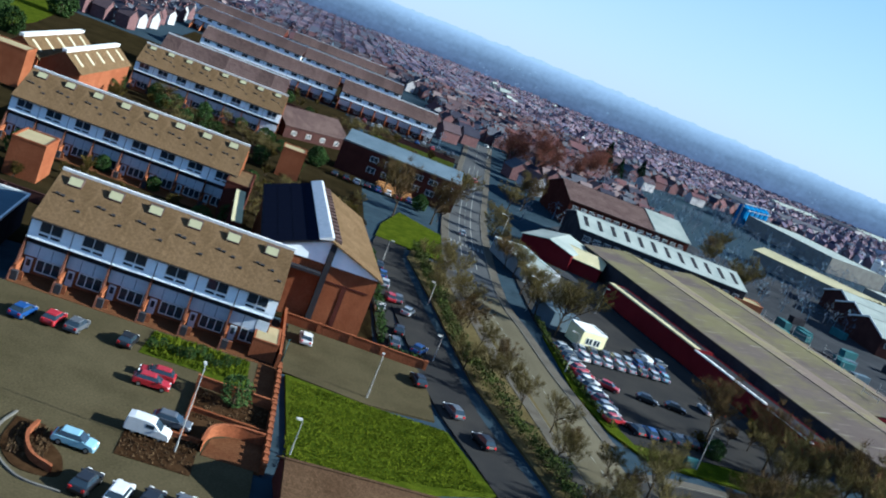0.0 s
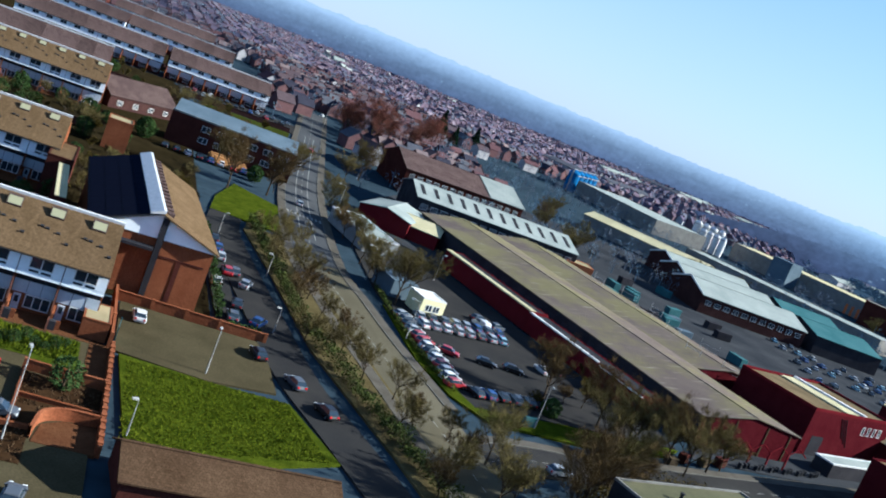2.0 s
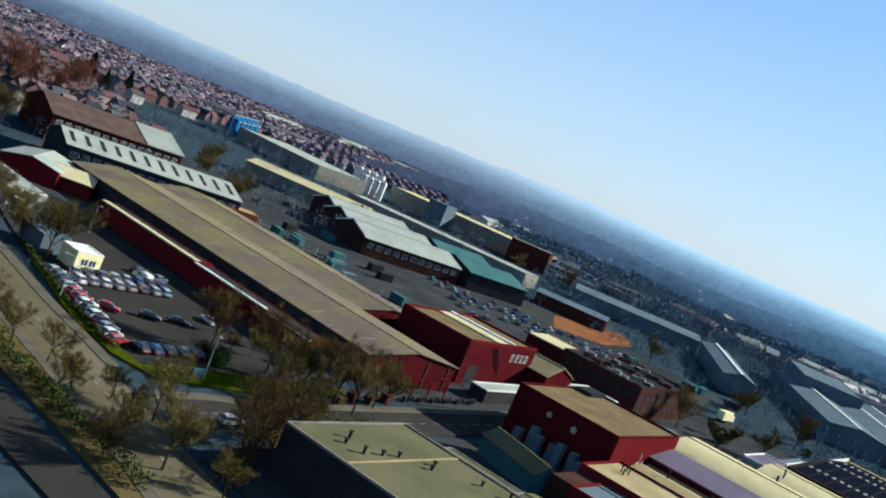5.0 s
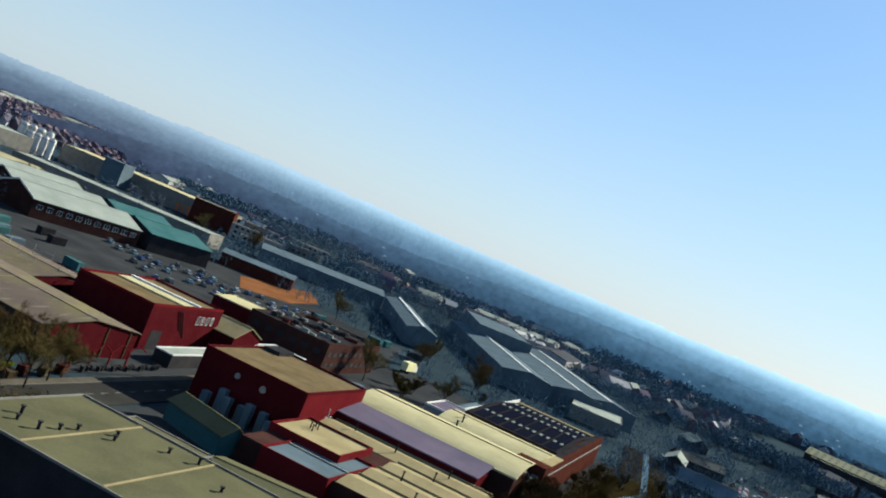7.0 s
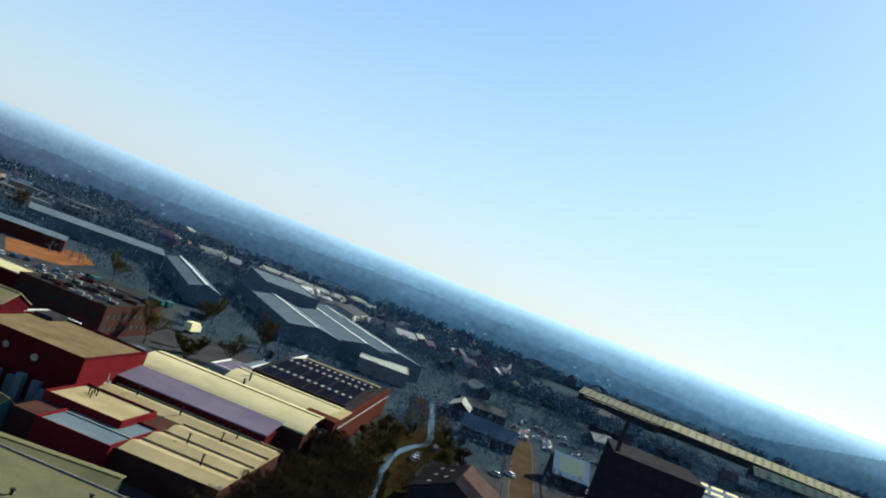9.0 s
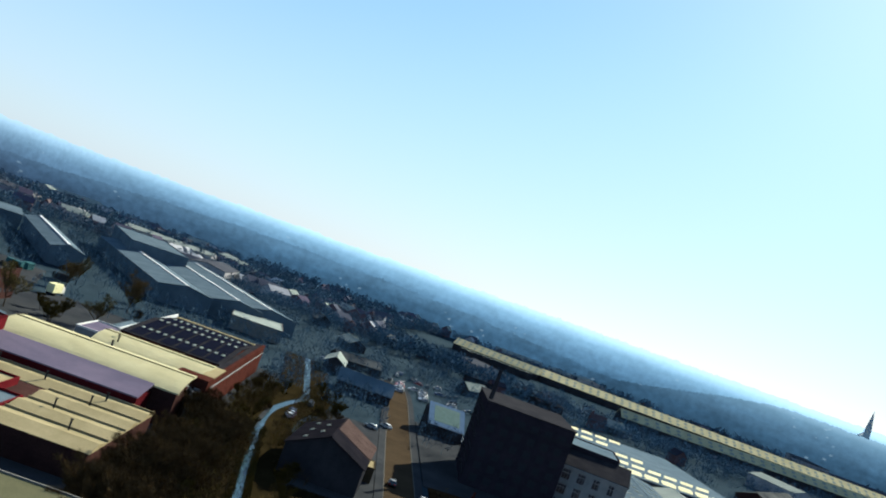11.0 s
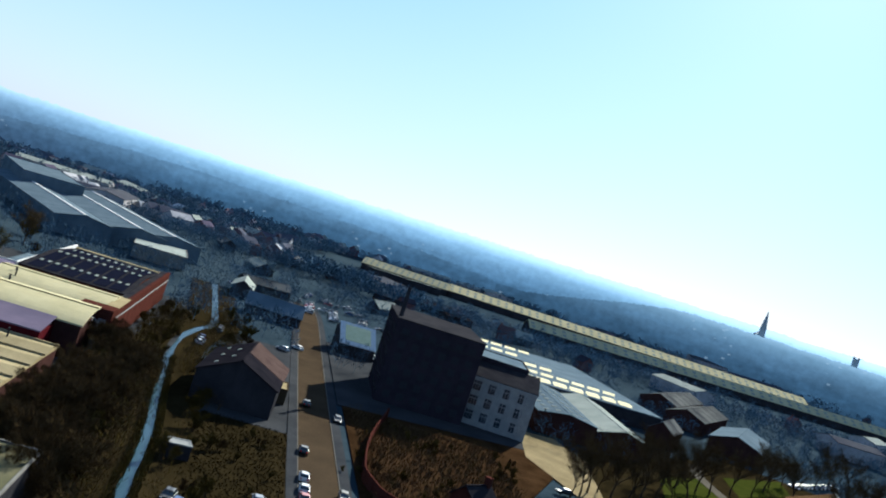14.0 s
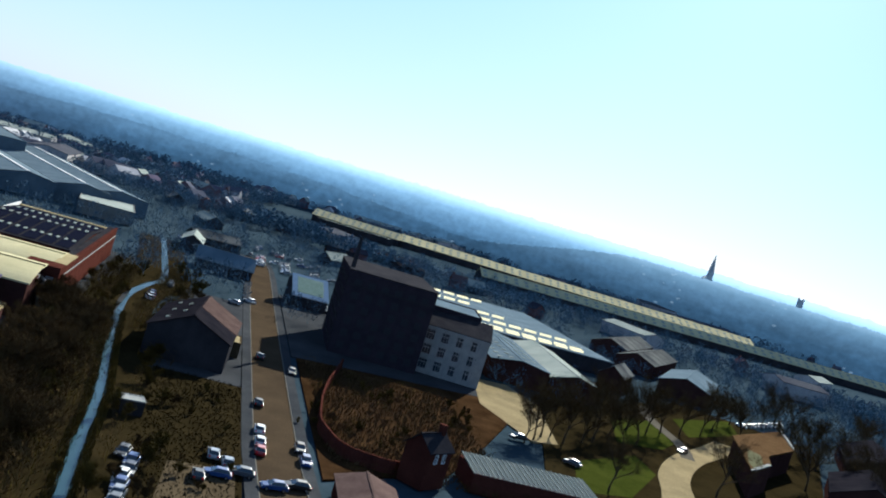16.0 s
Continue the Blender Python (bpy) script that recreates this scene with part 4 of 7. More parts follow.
low = gabled("low_lodge", pose(11.2, 88.5, 0, 0, 0, 6), 22, 8, 2.6, 4.4, OLDBRICK, LODGETILE, "low brick building with a brown tiled roof beside the lawn")
flats = flat("block_of_flats", pose(15.5, 293, 0, 0, 0, -8), 36, 12, 8.6, OLDBRICK, PALESHEET, "dark brick block of flats with a low grey roof", lip_mat=CONCRETE)
window_row(flats, 36, 12, "front", 6, 5.6, 2.6, 1.6, 1, 8, 35)
window_row(flats, 36, 12, "front", 6, 2.4, 2.6, 1.6, 1, 8, 35)
part("roof_slope", Geo().side([(0.4, 8.9), (8.6, 11.4), (11.6, 8.9)][::-1], 0.4, 35.6), GREYSHEET, flats, "grey sheet slope")
lr = gabled("low_estate_house", pose(-1, 314.5, 0, 0, 0, 38), 25, 16, 3.8, 8.0, DARKBRICK, DARKTILE, "low estate house with a violet-brown tiled roof", "house")
window_row(lr, 25, 16, "front", 4, 1.0, 1.8, 1.4, 1)
timber = thing("timber_stack", pose(30, 279, 0, 0, 0, 12), "stack of orange-brown timber beside the road", "timber")
for k in range(7):
    part("plank", Geo().box(0, 9, k * 1.5, k * 1.5 + 1.0, 0.0, 1.2 + 0.4 * (k % 3)), SAWN, timber)


# ---- the works north of the side road ----
# Long walls coloured dark for the shade on the west side.
shed = gabled("long_shed", pose(90.7, 283.9, 0, 0, 0, -78), 127.5, 27.5, 5.8, 7.6, DARKWALL, SHEDROOF, "very long dark shed with a weathered tan sheet roof", "shed", over=0.5)
window_row(shed, 127.5, 27.5, "right", 5, 2.2, 2.2, 1.6, 1)
window_row(shed, 127.5, 27.5, "front", 12, 3.2, 2.4, 1.2, 2, 60, 126, DARKMETAL)
part("gable_cladding", Geo().along([(0, 0.0), (27.5, 0.0), (27.5, 5.7), (13.75, 7.5), (0, 5.7)][::-1], -0.1, -0.02), REDBRICK2, shed, "dull red clad gable end", pose(127.5, 0, 0, 0, 0, 90))
for y, z in ((2, 5.6), (9, 6.3), (18, 6.3), (25, 5.6)):
    part("gable_post", Geo().box(127.6, 127.75, y, y + 0.3, 0, z), DUST, shed)
annex = gabled("shed_annex", pose(116.5, 291, 0, 0, 0, -78), 96, 25, 5.6, 7.2, REDBRICK2, SHEDROOF, "second bay of the long shed with patched tan roof", "shed", over=0.4)
part("valley_gutter", Geo().box(0, 96, -0.9, 0.3, 5.5, 5.75), DARKMETAL, annex, "dark valley gutter")
# Pale edge strips stand in for roof sheen, dark roofs for the gap's shade.
lowred = flat("low_red_store", pose(88.0, 244.8, 0, 0, 0, -76.5), 41, 5, 4.6, REDSHEET, DARKWALL, "long low red store with its roof sheen as a pale strip", "store", 0.2, REDSHEET)
part("roof_edge", Geo().box(-0.1, 41, -0.1, 1.5, 4.65, 4.95), CREAM, lowred)
lowred = flat("low_red_store", pose(97.6, 204.9, 0, 0, 0, -76.5), 41, 5.2, 4.2, REDSHEET, DARKWALL, "long low dark red store with its roof sheen as white strips", "store", 0.2, REDSHEET)
part("roof_edge", Geo().box(0, 26, -0.1, 0.55, 4.3, 4.6).box(27, 41, -0.4, 0.1, 3.9, 4.15), WHITE, lowred)
tall = flat("red_works_block", ind(199, 118), 31.5, 21, 10.3, REDBRICK2, BROWNROOF, "tall plum-red works block with a tan flat roof", lip_mat=REDSHEET, lip=0.6)
window_row(tall, 31.5, 21, "front", 4, 6.6, 1.1, 2.0, 0, 20, 29)
part("roof_strip", Geo().box(14, 19.6, 0.4, 20.4, 10.4, 10.7), CREAM, tall, "cream sheeted strip")
part("roof_edge", Geo().box(19.6, 20.6, 0.3, 20.6, 10.4, 11.1), WHITE, tall, "bright white roof upstand")
shutter(tall, 31.5, 21, "front", 3, 4.5, 4.5, DARKWALL)
for k in range(3):
    part("wall_cable", Geo().rod((11 + k, -0.1, 9.5), (14 + k * 1.5, -0.1, 5 - k), 0.08, 0.08, 5), DARKMETAL, tall)
gabled("red_gable_works", ind(229.5, 112), 14, 19, 6.0, 8.6, REDBRICK2, CREAM2, "red gabled workshop with tan roof", axis="y")
flat("white_store", ind(242, 103), 14, 10, 4.2, STONE, PALESHEET, "low pale store with grey-white roof", "store", 0.15, COPING)
flat("shop_front", ind(196, 107.5), 26, 4.5, 3.0, DARKWALL, PALESHEET, "low shop unit with a white fascia", "shop", 0.25, COPING)
slab = flat("slab_shed", pose(210.6, 217.5, 0, 0, 0, -68), 27, 15, 8, REDBRICK2, CREAM, "flat-roofed shed with a bright cream roof", "shed", 0.25, CREAM)
bh = flat("brick_warehouse", ind(266.5, 102.5), 42, 26, 8.8, DARKBRICK, DARKWALL, "dark brick warehouse with timber stacked on its roof", "warehouse")
window_row(bh, 42, 26, "front", 10, 5.2, 2.2, 1.4, 2, frame_mat=DARKMETAL)
window_row(bh, 42, 26, "front", 10, 2.0, 2.2, 1.4, 2, frame_mat=DARKMETAL)
window_row(bh, 42, 26, "left", 6, 5.2, 2.2, 1.4, 2, frame_mat=DARKMETAL)
for k in range(54):
    part("roof_clutter", Geo().box(1.5 + (k * 17 % 39), 2.4 + (k * 17 % 39), 1.5 + (k * 29 % 22), 3.6 + (k * 29 % 22), 8.86, 9.2 + 0.16 * (k % 6)), (DARKMETAL, DARKWALL, OLDBRICK, PALESHEET)[k % 4], bh)
gabled("red_shed_small", pose(69.2, 272, 0, 0, 0, -28), 15, 22, 4.6, 6.2, REDSHEET, PALESHEET, "small red shed with a pale roof", "shed", axis="y")
gabled("tan_shed_small", pose(80, 268, 0, 0, 0, -22), 12, 18, 3.8, 5.4, REDSHEET, CREAM, "small shed with a tan roof", "shed", axis="x")
flat("white_garage", pose(63.5, 232, 0, 0, 0, 12), 9, 24, 3.8, STONE, PALESHEET, "long garage workshop with a pale roof", "garage", 0.2, COPING)
off = flat("sales_office", pose(67.6, 189.8, 0, 0, 0, 14), 5.6, 6.0, 3.6, YELLOW, COPING, "pale yellow boxy sales office with white roof", "office", 0.2, WHITE)
window_row(off, 5.6, 6.0, "front", 2, 1.1, 1.6, 1.4, 1)
flat("grey_cabin", pose(62.8, 197, 0, 0, 0, 14), 6, 9, 3.6, GREYSHEET, GREYSHEET, "grey metal cabin beside the office", "cabin", 0.1)
old = gabled("old_factory", pose(93, 301, 0, 0, 0, -4), 56, 30, 7.6, 10.5, DARKWALL, PALESHEET, "old factory with pale roof and rows of rooflights", "factory", lights=12, light_mat=DARKWALL)
window_row(old, 56, 30, "front", 16, 4.2, 2.2, 1.8, 2)
old2 = gabled("old_factory", pose(101, 352, 0, 0, 0, 2), 48, 36, 9, 13.5, OLDBRICK, DARKTILE, "brick factory with a dark pitched roof and pale end bay", "factory", lights=0)
window_row(old2, 48, 36, "front", 14, 6, 2.0, 1.6, 2)
part("end_roof", Geo().side([(-0.4, 9.1), (18, 13.75), (18, 13.95), (-0.4, 9.35)][::-1], 34, 48.6), PALESHEET, old2, "pale sheeted end bay")
flat("brick_store_small", pose(146, 296, 0, 0, 0, -10), 9, 8, 5, ORANGE, CREAM2, "small orange brick store at a factory corner", "store", 0.2)

# north-light sheds and the far works
for k, (x, y) in enumerate(((212, 318), (221, 345), (230, 372))):
    z = gabled("gabled_shed", pose(x, y, 0, 0, 0, -3), 46 - k * 3, 26.5, 6.6, 10.2, DARKBRICK, PALESHEET, "brick shed with a pale gabled sheet roof", "shed", group="row of gabled sheds")
    window_row(z, 46 - k * 3, 26.5, "front", 11, 3.4, 2.4, 1.8, 1)
    part("gable_board", Geo().side([(-0.2, 6.6), (13.25, 10.2), (26.7, 6.6), (26.7, 7.1), (13.25, 10.8), (-0.2, 7.1)], -0.55, -0.42), WHITE, z, "pale gable edge")
flat("long_store", pose(150, 268, 0, 0, 0, 0), 5, 30, 3.0, GREYSHEET, GREYSHEET, "long low grey-blue roofed store", "store", 0.1)
teal = gabled("teal_shed", pose(262, 314, 0, 0, 0, -4), 30, 30, 7, 10, DARKWALL, TEALSHEET, "dark shed with a teal sheet roof", "shed", axis="x")
gabled("teal_shed", pose(270, 346, 0, 0, 0, -4), 28, 26, 7, 10, DARKWALL, TEALSHEET, "dark shed with a teal sheet roof", "shed", axis="x")
gabled("grey_long_shed", pose(322, 338, 0, 0, 0, -50), 34, 16, 5.2, 6.6, OLDBRICK, GREYSHEET, "low brick shed with a grey roof beside the clay yard", "shed", axis="x")
flat("wide_warehouse", pose(300, 642, 0, 0, 0, -78), 88, 44, 9, CONCRETE, PALESHEET, "wide grey warehouse with a pale green-grey roof", "warehouse")
gabled("wide_warehouse", pose(222, 454, 0, 0, 0, -50), 64, 20, 6.5, 8.5, CONCRETE, CREAM, "low long warehouse with a cream roof", "warehouse")
flat("wide_warehouse", pose(292, 470, 0, 0, 0, -62), 110, 20, 7, CONCRETE, PALESHEET, "long low warehouse with a pale roof", "warehouse")
far1 = flat("depot_building", pose(398, 590, 0, 0, 0, -66), 120, 30, 11, CONCRETE, CREAM, "long far depot with a sunlit cream roof", "depot")
me = Geo().box(0, 1.6, -0.1, 0, 0, 6).mesh("depot_door", ORANGE)
for k in range(6):
    part("depot_door", me, None, far1, m=pose(88 + k * 4, 0, 0))
flat("depot_tower", pose(398, 545, 0, 0, 0, -66), 14, 14, 15, GREYSHEET, GREYSHEET, "blocky blue-grey metal depot tower", "depot")
flat("office_block", pose(420, 480, 0, 0, 0, -50), 26, 16, 14, OLDBRICK, CONCRETE, "brown multi-storey office block", "office")
flat("office_block", pose(452, 500, 0, 0, 0, -30), 40, 14, 9, OLDBRICK, CONCRETE, "brown brick flats beyond the depot", "flats")


FLATS = ((430, 452, 16, 10, 9, -40, STONE), (453, 466, 14, 10, 11, -40, CONCRETE), (447, 440, 12, 9, 7, -35, STONE), (475, 480, 18, 10, 9, -30, STONE), (482, 452, 14, 9, 8, -35, CONCRETE),
         (418, 430, 12, 9, 6, -40, STONE), (512, 470, 20, 10, 9, -30, STONE), (500, 440, 14, 9, 7, -30, STONE))


def silo_group(name, m, n, r, h, mat, label, rows=1):
    s = thing(name, m, label, "silo")
    for k in range(n):
        for j in range(rows):
            x, y = k * r * 2.3, j * r * 2.3
            q = part("silo", Geo().rod((x, y, 0), (x, y, h), r, r, 14).rod((x, y, h), (x, y, h + r * 0.5), r, r * 0.2, 14), mat, s)
            part("platform", Geo().box(x - r, x + r, y - r * 1.1, y - r, h * 0.9, h * 0.94), ALLOY, q)
    part("gantry", Geo().box(-r, n * r * 2.3, -0.4, 0.4, h + r * 0.5, h + r * 0.5 + 0.4).box(-r - 0.5, -r, -0.5, 0.5, 0, h + 1.5), ALLOY, s)
    return s


for x, y, L, W, h, rz, wall in FLATS:
    b = flat("pale_flats", pose(x, y, 0, 0, 0, rz), L, W, h, wall, CONCRETE, "distant flats with pale walls and rows of windows", "flats", group="far blocks of flats")
    for z in range(1, int(h) - 1, 3):
        window_row(b, L, W, "front", max(3, int(L / 4)), z, 2.0, 1.4, 1, frame_mat=DARKMETAL)
silo_group("blue_silos", pose(298, 648, 0, 0, 0, 46), 5, 4.2, 13, BLUEPAINT, "row of blue storage silos with a pale gantry")
silo_group("white_silos", pose(376, 604, 0, 0, 0, -58), 4, 2.6, 14.5, WHITE, "cluster of tall white silos")
silo_group("white_silos", pose(368, 582, 0, 0, 0, -58), 4, 2.2, 12, WHITE, "row of slim white silos")

# the works south of the side road, on the works' own grid
big = flat("felt_roof_works", ind(104, 20), 27, 62.8, 6.9, DARKWALL, GREENFELT, "large works with a green-grey felt flat roof", "works", 0.3, CONCRETE)
flat("felt_roof_works", ind(131.2, 62), 4, 14, 6.4, DARKWALL, GREENFELT, "small flat-roofed works extension", "works", 0.2, CONCRETE)
for y in (18.5, 39, 51.5):
    part("roof_seam", Geo().box(0.6, 26.4, y, y + 0.3, 6.96, 7.12), CREAM2, big, "tan roof upstand")
for x, y in ((6, 57), (8.5, 58.5), (10, 53.4), (13, 52.8), (16, 49), (18, 50), (6.5, 54), (22, 44), (18, 33), (23.5, 40), (12, 27), (21, 21), (9, 12)):
    vent(big, x, y, 6.9, 0.7 + 0.5 * ((x * 7) % 1.4), 0.22)
rb = flat("red_block", ind(184, 71), 32, 23.7, 10.4, REDBRICK2, BROWNROOF, "plum-red works block with a tan flat roof", "works", 0.5, REDBRICK2)
# Front painted brighter red for its sunlight; other walls plum for shade.
part("front_cladding", Geo().box(0, 32, -0.08, -0.004, 0.3, 10.3), REDSHEET, rb, "front coloured brighter red for the sun on it")
part("roof_edge", Geo().box(24, 31.5, 19, 23, 10.4, 11.3), DARKWALL, rb)
g = Geo()
for k in range(4):
    g.box(12.5 + k * 1.2, 13.3 + k * 1.2, -0.15, 0, 3.0 + (k % 2), 4.3 + (k % 2))
part("wall_duct", g.rod((12, -0.2, 1), (17, -0.2, 5.2), 0.12, 0.12, 6).rod((14.6, -0.2, 1), (14.6, -0.2, 7), 0.12, 0.12, 6), COPING, rb)
for k in range(7):
    plant_box(rb, -4.2 + (k % 2) * 1.9, 3 + k * 2.4, 0, 1.7, 1.5, 3.4 + (k % 3) * 0.7)
part("wall_fan", Geo().rod((-0.25, 9, 7.6), (0, 9, 7.6), 0.7, 0.7, 12).rod((-0.25, 15, 7.9), (0, 15, 7.9), 0.6, 0.6, 12), ALLOY, rb)
gs = gabled("green_store", ind(157, 72, 0, -20), 6, 15, 3.6, 5.2, TEALSHEET, GREENFELT, "green gabled store with pale yellow roof sheets", "store", axis="y")
part("pale_slope", Geo().along([(3, 5.42), (6.4, 3.7), (6.4, 3.78), (3, 5.5)], 6, 14), YELLOW, gs)
s1 = flat("red_extension", ind(158, 52), 22, 13, 4.6, REDSHEET, GREYSHEET, "red low extension with a blue-grey roof", "works", 0.5, REDSHEET)
part("roof_seam", Geo().box(10, 10.4, 0.3, 12.6, 4.66, 4.9), PALESHEET, s1)
s2 = flat("red_extension", ind(171, 56), 17, 14.5, 5.6, REDSHEET, CREAM2, "red low extension with a tan roof", "works", 0.5, REDSHEET)
for k in range(4):
    vent(s2, 9 + k * 1.3, 10 + (k % 2), 5.6, 1.2, 0.14)
gabled("felt_shed", ind(140, 44, 0, 12), 14, 20, 2.8, 4.2, DARKWALL, GREENFELT, "low shed with a grey-green roof", "shed", axis="y")


def barrel(name, m, L, W, eave, rise, wall, roof, label, seams=4):
    """A building with a shallow curved roof; the ridge runs along y."""
    b = thing(name, m, label, "works")
    part("wall", Geo().box(0, L, 0, W, 0, eave), wall, b)
    n = 12
    arc = [(-0.4 + (L + 0.8) * k / n, eave + rise * math.sin(math.pi * k / n) ** 0.8) for k in range(n + 1)]
    part("roof", Geo().along(arc + [(x, z - 0.3) for x, z in arc[::-1]], -0.4, W + 0.4), roof, b)
    for k in range(1, seams):
        i = int(n * k / seams)
        x, z = arc[i]
        part("roof_seam", Geo().box(x - 0.15, x + 0.15, -0.4, W + 0.4, z, z + 0.2), CREAM2, b)
    return b


c1 = barrel("cream_roof_works", ind(215, 33), 26, 40, 7.6, 2.0, DARKBRICK, CREAM, "works with a cream curved sheet roof", 2)
c2 = barrel("cream_roof_works", ind(242, 33), 23, 27, 7.4, 1.8, DARKBRICK, CREAM, "works with a cream curved sheet roof", 2)
for b, pts in ((c1, ((24, 37), (18, 20), (22, 21))), (c2, ((4, 22), (8, 23)))):
    for x, y in pts:
        vent(b, x, y, 7.8, 2.0, 0.2)
part("violet_slope", Geo().along([(0, 6.3), (12, 7.7), (12, 7.95), (0, 6.55)], 0, 34), PURPLESHEET, thing("violet_roof_bay", ind(203, 38), "lean-to bay with a violet-grey sheet roof", "works"))
part("wall", Geo().box(0.1, 11.8, 0.1, 33.9, 0, 6.25), REDBRICK2, bpy.data.objects["violet_roof_bay"])
strips = thing("low_strip_works", ind(160, 34), "low works with tan strip roofs and pale upstands", "works")
part("wall", Geo().box(0, 42, 0, 36, 0, 4.6).box(0, 26, 0, 17, 4.6, 4.7), DARKBRICK, strips)
for k in range(4):
    x = 10.6 * k
    part("roof_strip", Geo().along([(x, 4.7), (x + 5, 5.5), (x + 10.3, 4.75), (x + 10.3, 4.6), (x, 4.6)][::-1], -0.2, 36.2 if k > 2 else 17.5), CREAM2, strips)
    part("upstand", Geo().box(x + 10.25, x + 10.6, -0.2, 36.2 if k > 2 else 17.5, 4.7, 5.2), CREAM2, strips)
for x, y in ((8, 6), (18, 12), (29, 9), (36, 20), (36, 8), (38, 30)):
    vent(strips, x, y, 4.9, 2.0, 0.16)
bw = thing("brick_end_wing", ind(232, 30.4), "dark red brick end wing along the river with a stone band", "works")
part("wall", Geo().box(0, 104, 0, 2.6, 0, 8.6), OLDBRICK, bw)
part("stone_band", Geo().box(-0.1, 104.1, -0.12, 0, 6.2, 6.5), STONE, bw)
part("wall_top", Geo().box(-0.15, 26, -0.15, 2.7, 8.6, 8.85), CREAM2, bw)
part("wall_coping", Geo().box(26, 104.1, -0.15, 0.7, 8.6, 8.85), OLDBRICK, bw)
part("wall_deck", Geo().box(26, 104.0, 0.7, 2.6, 8.6, 8.64), SLATE, bw)
part("end_tower", Geo().box(-1.2, 5.5, -0.6, 7, 0, 9.4), OLDBRICK, bw)
g = Geo()
for k in range(9):
    part("filter_unit", Geo().box(-6 + (k % 3) * 1.7, -4.8 + (k % 3) * 1.7, 0.4 + (k // 3) * 2.2, 1.9 + (k // 3) * 2.2, 0, 6.2 + (k % 4) * 0.5), ALLOY, bw)
part("duct", Geo().rod((-6, 1, 6.6), (-1, 4, 7.4), 0.35, 0.35, 8), ALLOY, bw)
part("duct", Geo().rod((-6, 4, 6.6), (-1, 6, 7.8), 0.3, 0.3, 8), ALLOY, bw)
sol = thing("solar_roof_works", ind(266, 33), "brick works with dark solar panels over its whole roof", "works")
part("wall", Geo().along([(0, 0), (69, 0), (69, 7.6), (34, 9.6), (0, 8.4)][::-1], 0, 26.5), OLDBRICK, sol)
sr = part("roof", Geo().along([(-0.4, 8.3), (34, 9.62), (69.4, 7.6), (69.4, 7.8), (34, 9.8), (-0.4, 8.55)], -0.3, 26.8), SLATE, sol)
part("roof_edge", Geo().box(-0.5, 69.5, 26.85, 27.2, 7.7, 9.0), COPING, sol)
part("end_edge", Geo().box(67.6, 69.6, -0.4, 26.8, 7.7, 8.2), CREAM2, sol)
me = Geo().box(0.05, 1.9, 0.05, 3.6, 0, 0.09).mesh("solar_panel", SOLAR)
bar = Geo().box(0.0, 2.6, 0, 0.8, 0, 0.12).mesh("walkway_light", PALESHEET)
for i in range(32):
    x = 1.2 + 2.05 * i
    z, a = (8.57 + (x + 0.4) * 1.25 / 34.4, -2.08) if x < 32.5 else (9.82 - (x - 34) * 2.0 / 35.4, 3.23)
    for j in range(6):
        part("solar_panel", me, None, sr, m=pose(x, 1.0 + j * 4.1, z + 0.05, 0, a, 0))
for i in range(3):
    for j in range(12):
        x = 12 + 20 * i
        z = 8.62 + (x + 0.4) * 1.25 / 34.4 if x < 33 else 9.87 - (x - 34) * 2.0 / 35.4
        part("walkway_light", bar, None, sr, m=pose(x, 1.4 + j * 2.05, z + 0.1))
flat("roof_annex", ind(256, 60), 18, 8, 7.2, STONE, PURPLESHEET, "pale annex with a violet-grey roof", "works", 0.4, WHITE)
flat("roof_annex", ind(276, 60.5), 30, 6, 6.0, GREYSHEET, GREYSHEET, "low grey annex behind the solar roof", "works", 0.3)


# containers, pallets and skips about the works yards
def container(m, mat, colour):
    c = thing("shipping_container", m, f"{colour} metal storage container in the works yard", "container", "containers in the yards")
    part("body", Geo().box(0, 6, 0, 2.4, 0.1, 2.6), mat, c)
    g = Geo()
    for k in range(14):
        g.box(0.2 + k * 0.42, 0.36 + k * 0.42, -0.05, 0, 0.25, 2.45)
    part("rib", g, mat, c)
    part("door", Geo().box(-0.06, 0, 0.1, 1.15, 0.2, 2.5).box(-0.06, 0, 1.25, 2.3, 0.2, 2.5), mat, c)
    return c


BOXES = [container(pose(160, 262, 0, 0, 0, 12), DARKWALL, "dark blue-grey"), container(pose(168, 256, 0, 0, 0, 12), GREYSHEET, "grey"), container(pose(175, 270, 0, 0, 0, 100), TEALSHEET, "dull teal"), container(pose(150, 245, 0, 0, 0, 100), WHITE, "white")]
yr = random.Random(12)
for k in range(30):
    x, y = yr.uniform(150, 205), yr.uniform(236, 330)
    if k > 14:
        x, y = yr.uniform(255, 335), yr.uniform(195, 260)
    if k > 22:
        x, y = ind_xy(yr.uniform(232, 262), yr.uniform(76, 98))
    copy_thing(yr.choice(BOXES[1:3] * 4 + BOXES), pose(x, y, 0, 0, 0, yr.choice((12, 102)) + yr.uniform(-8, 8)))


# ---- sheds to the east ----
for x, y, L, W in ((372, 248, 112, 14), (398, 200, 150, 24), (420, 186, 150, 24), (436, 176, 142, 26)):
    b = gabled("grey_shed", pose(x, y, 0, 0, 0, 44), L, W, 7.5, 9.6, GREYSHEET, GREYSHEET, "long grey shed with a pale ridge", "shed", group="grey trading sheds")
    part("ridge_light", Geo().box(0, L, W / 2 - 0.6, W / 2 + 0.6, 9.6, 9.95), COPING, b)
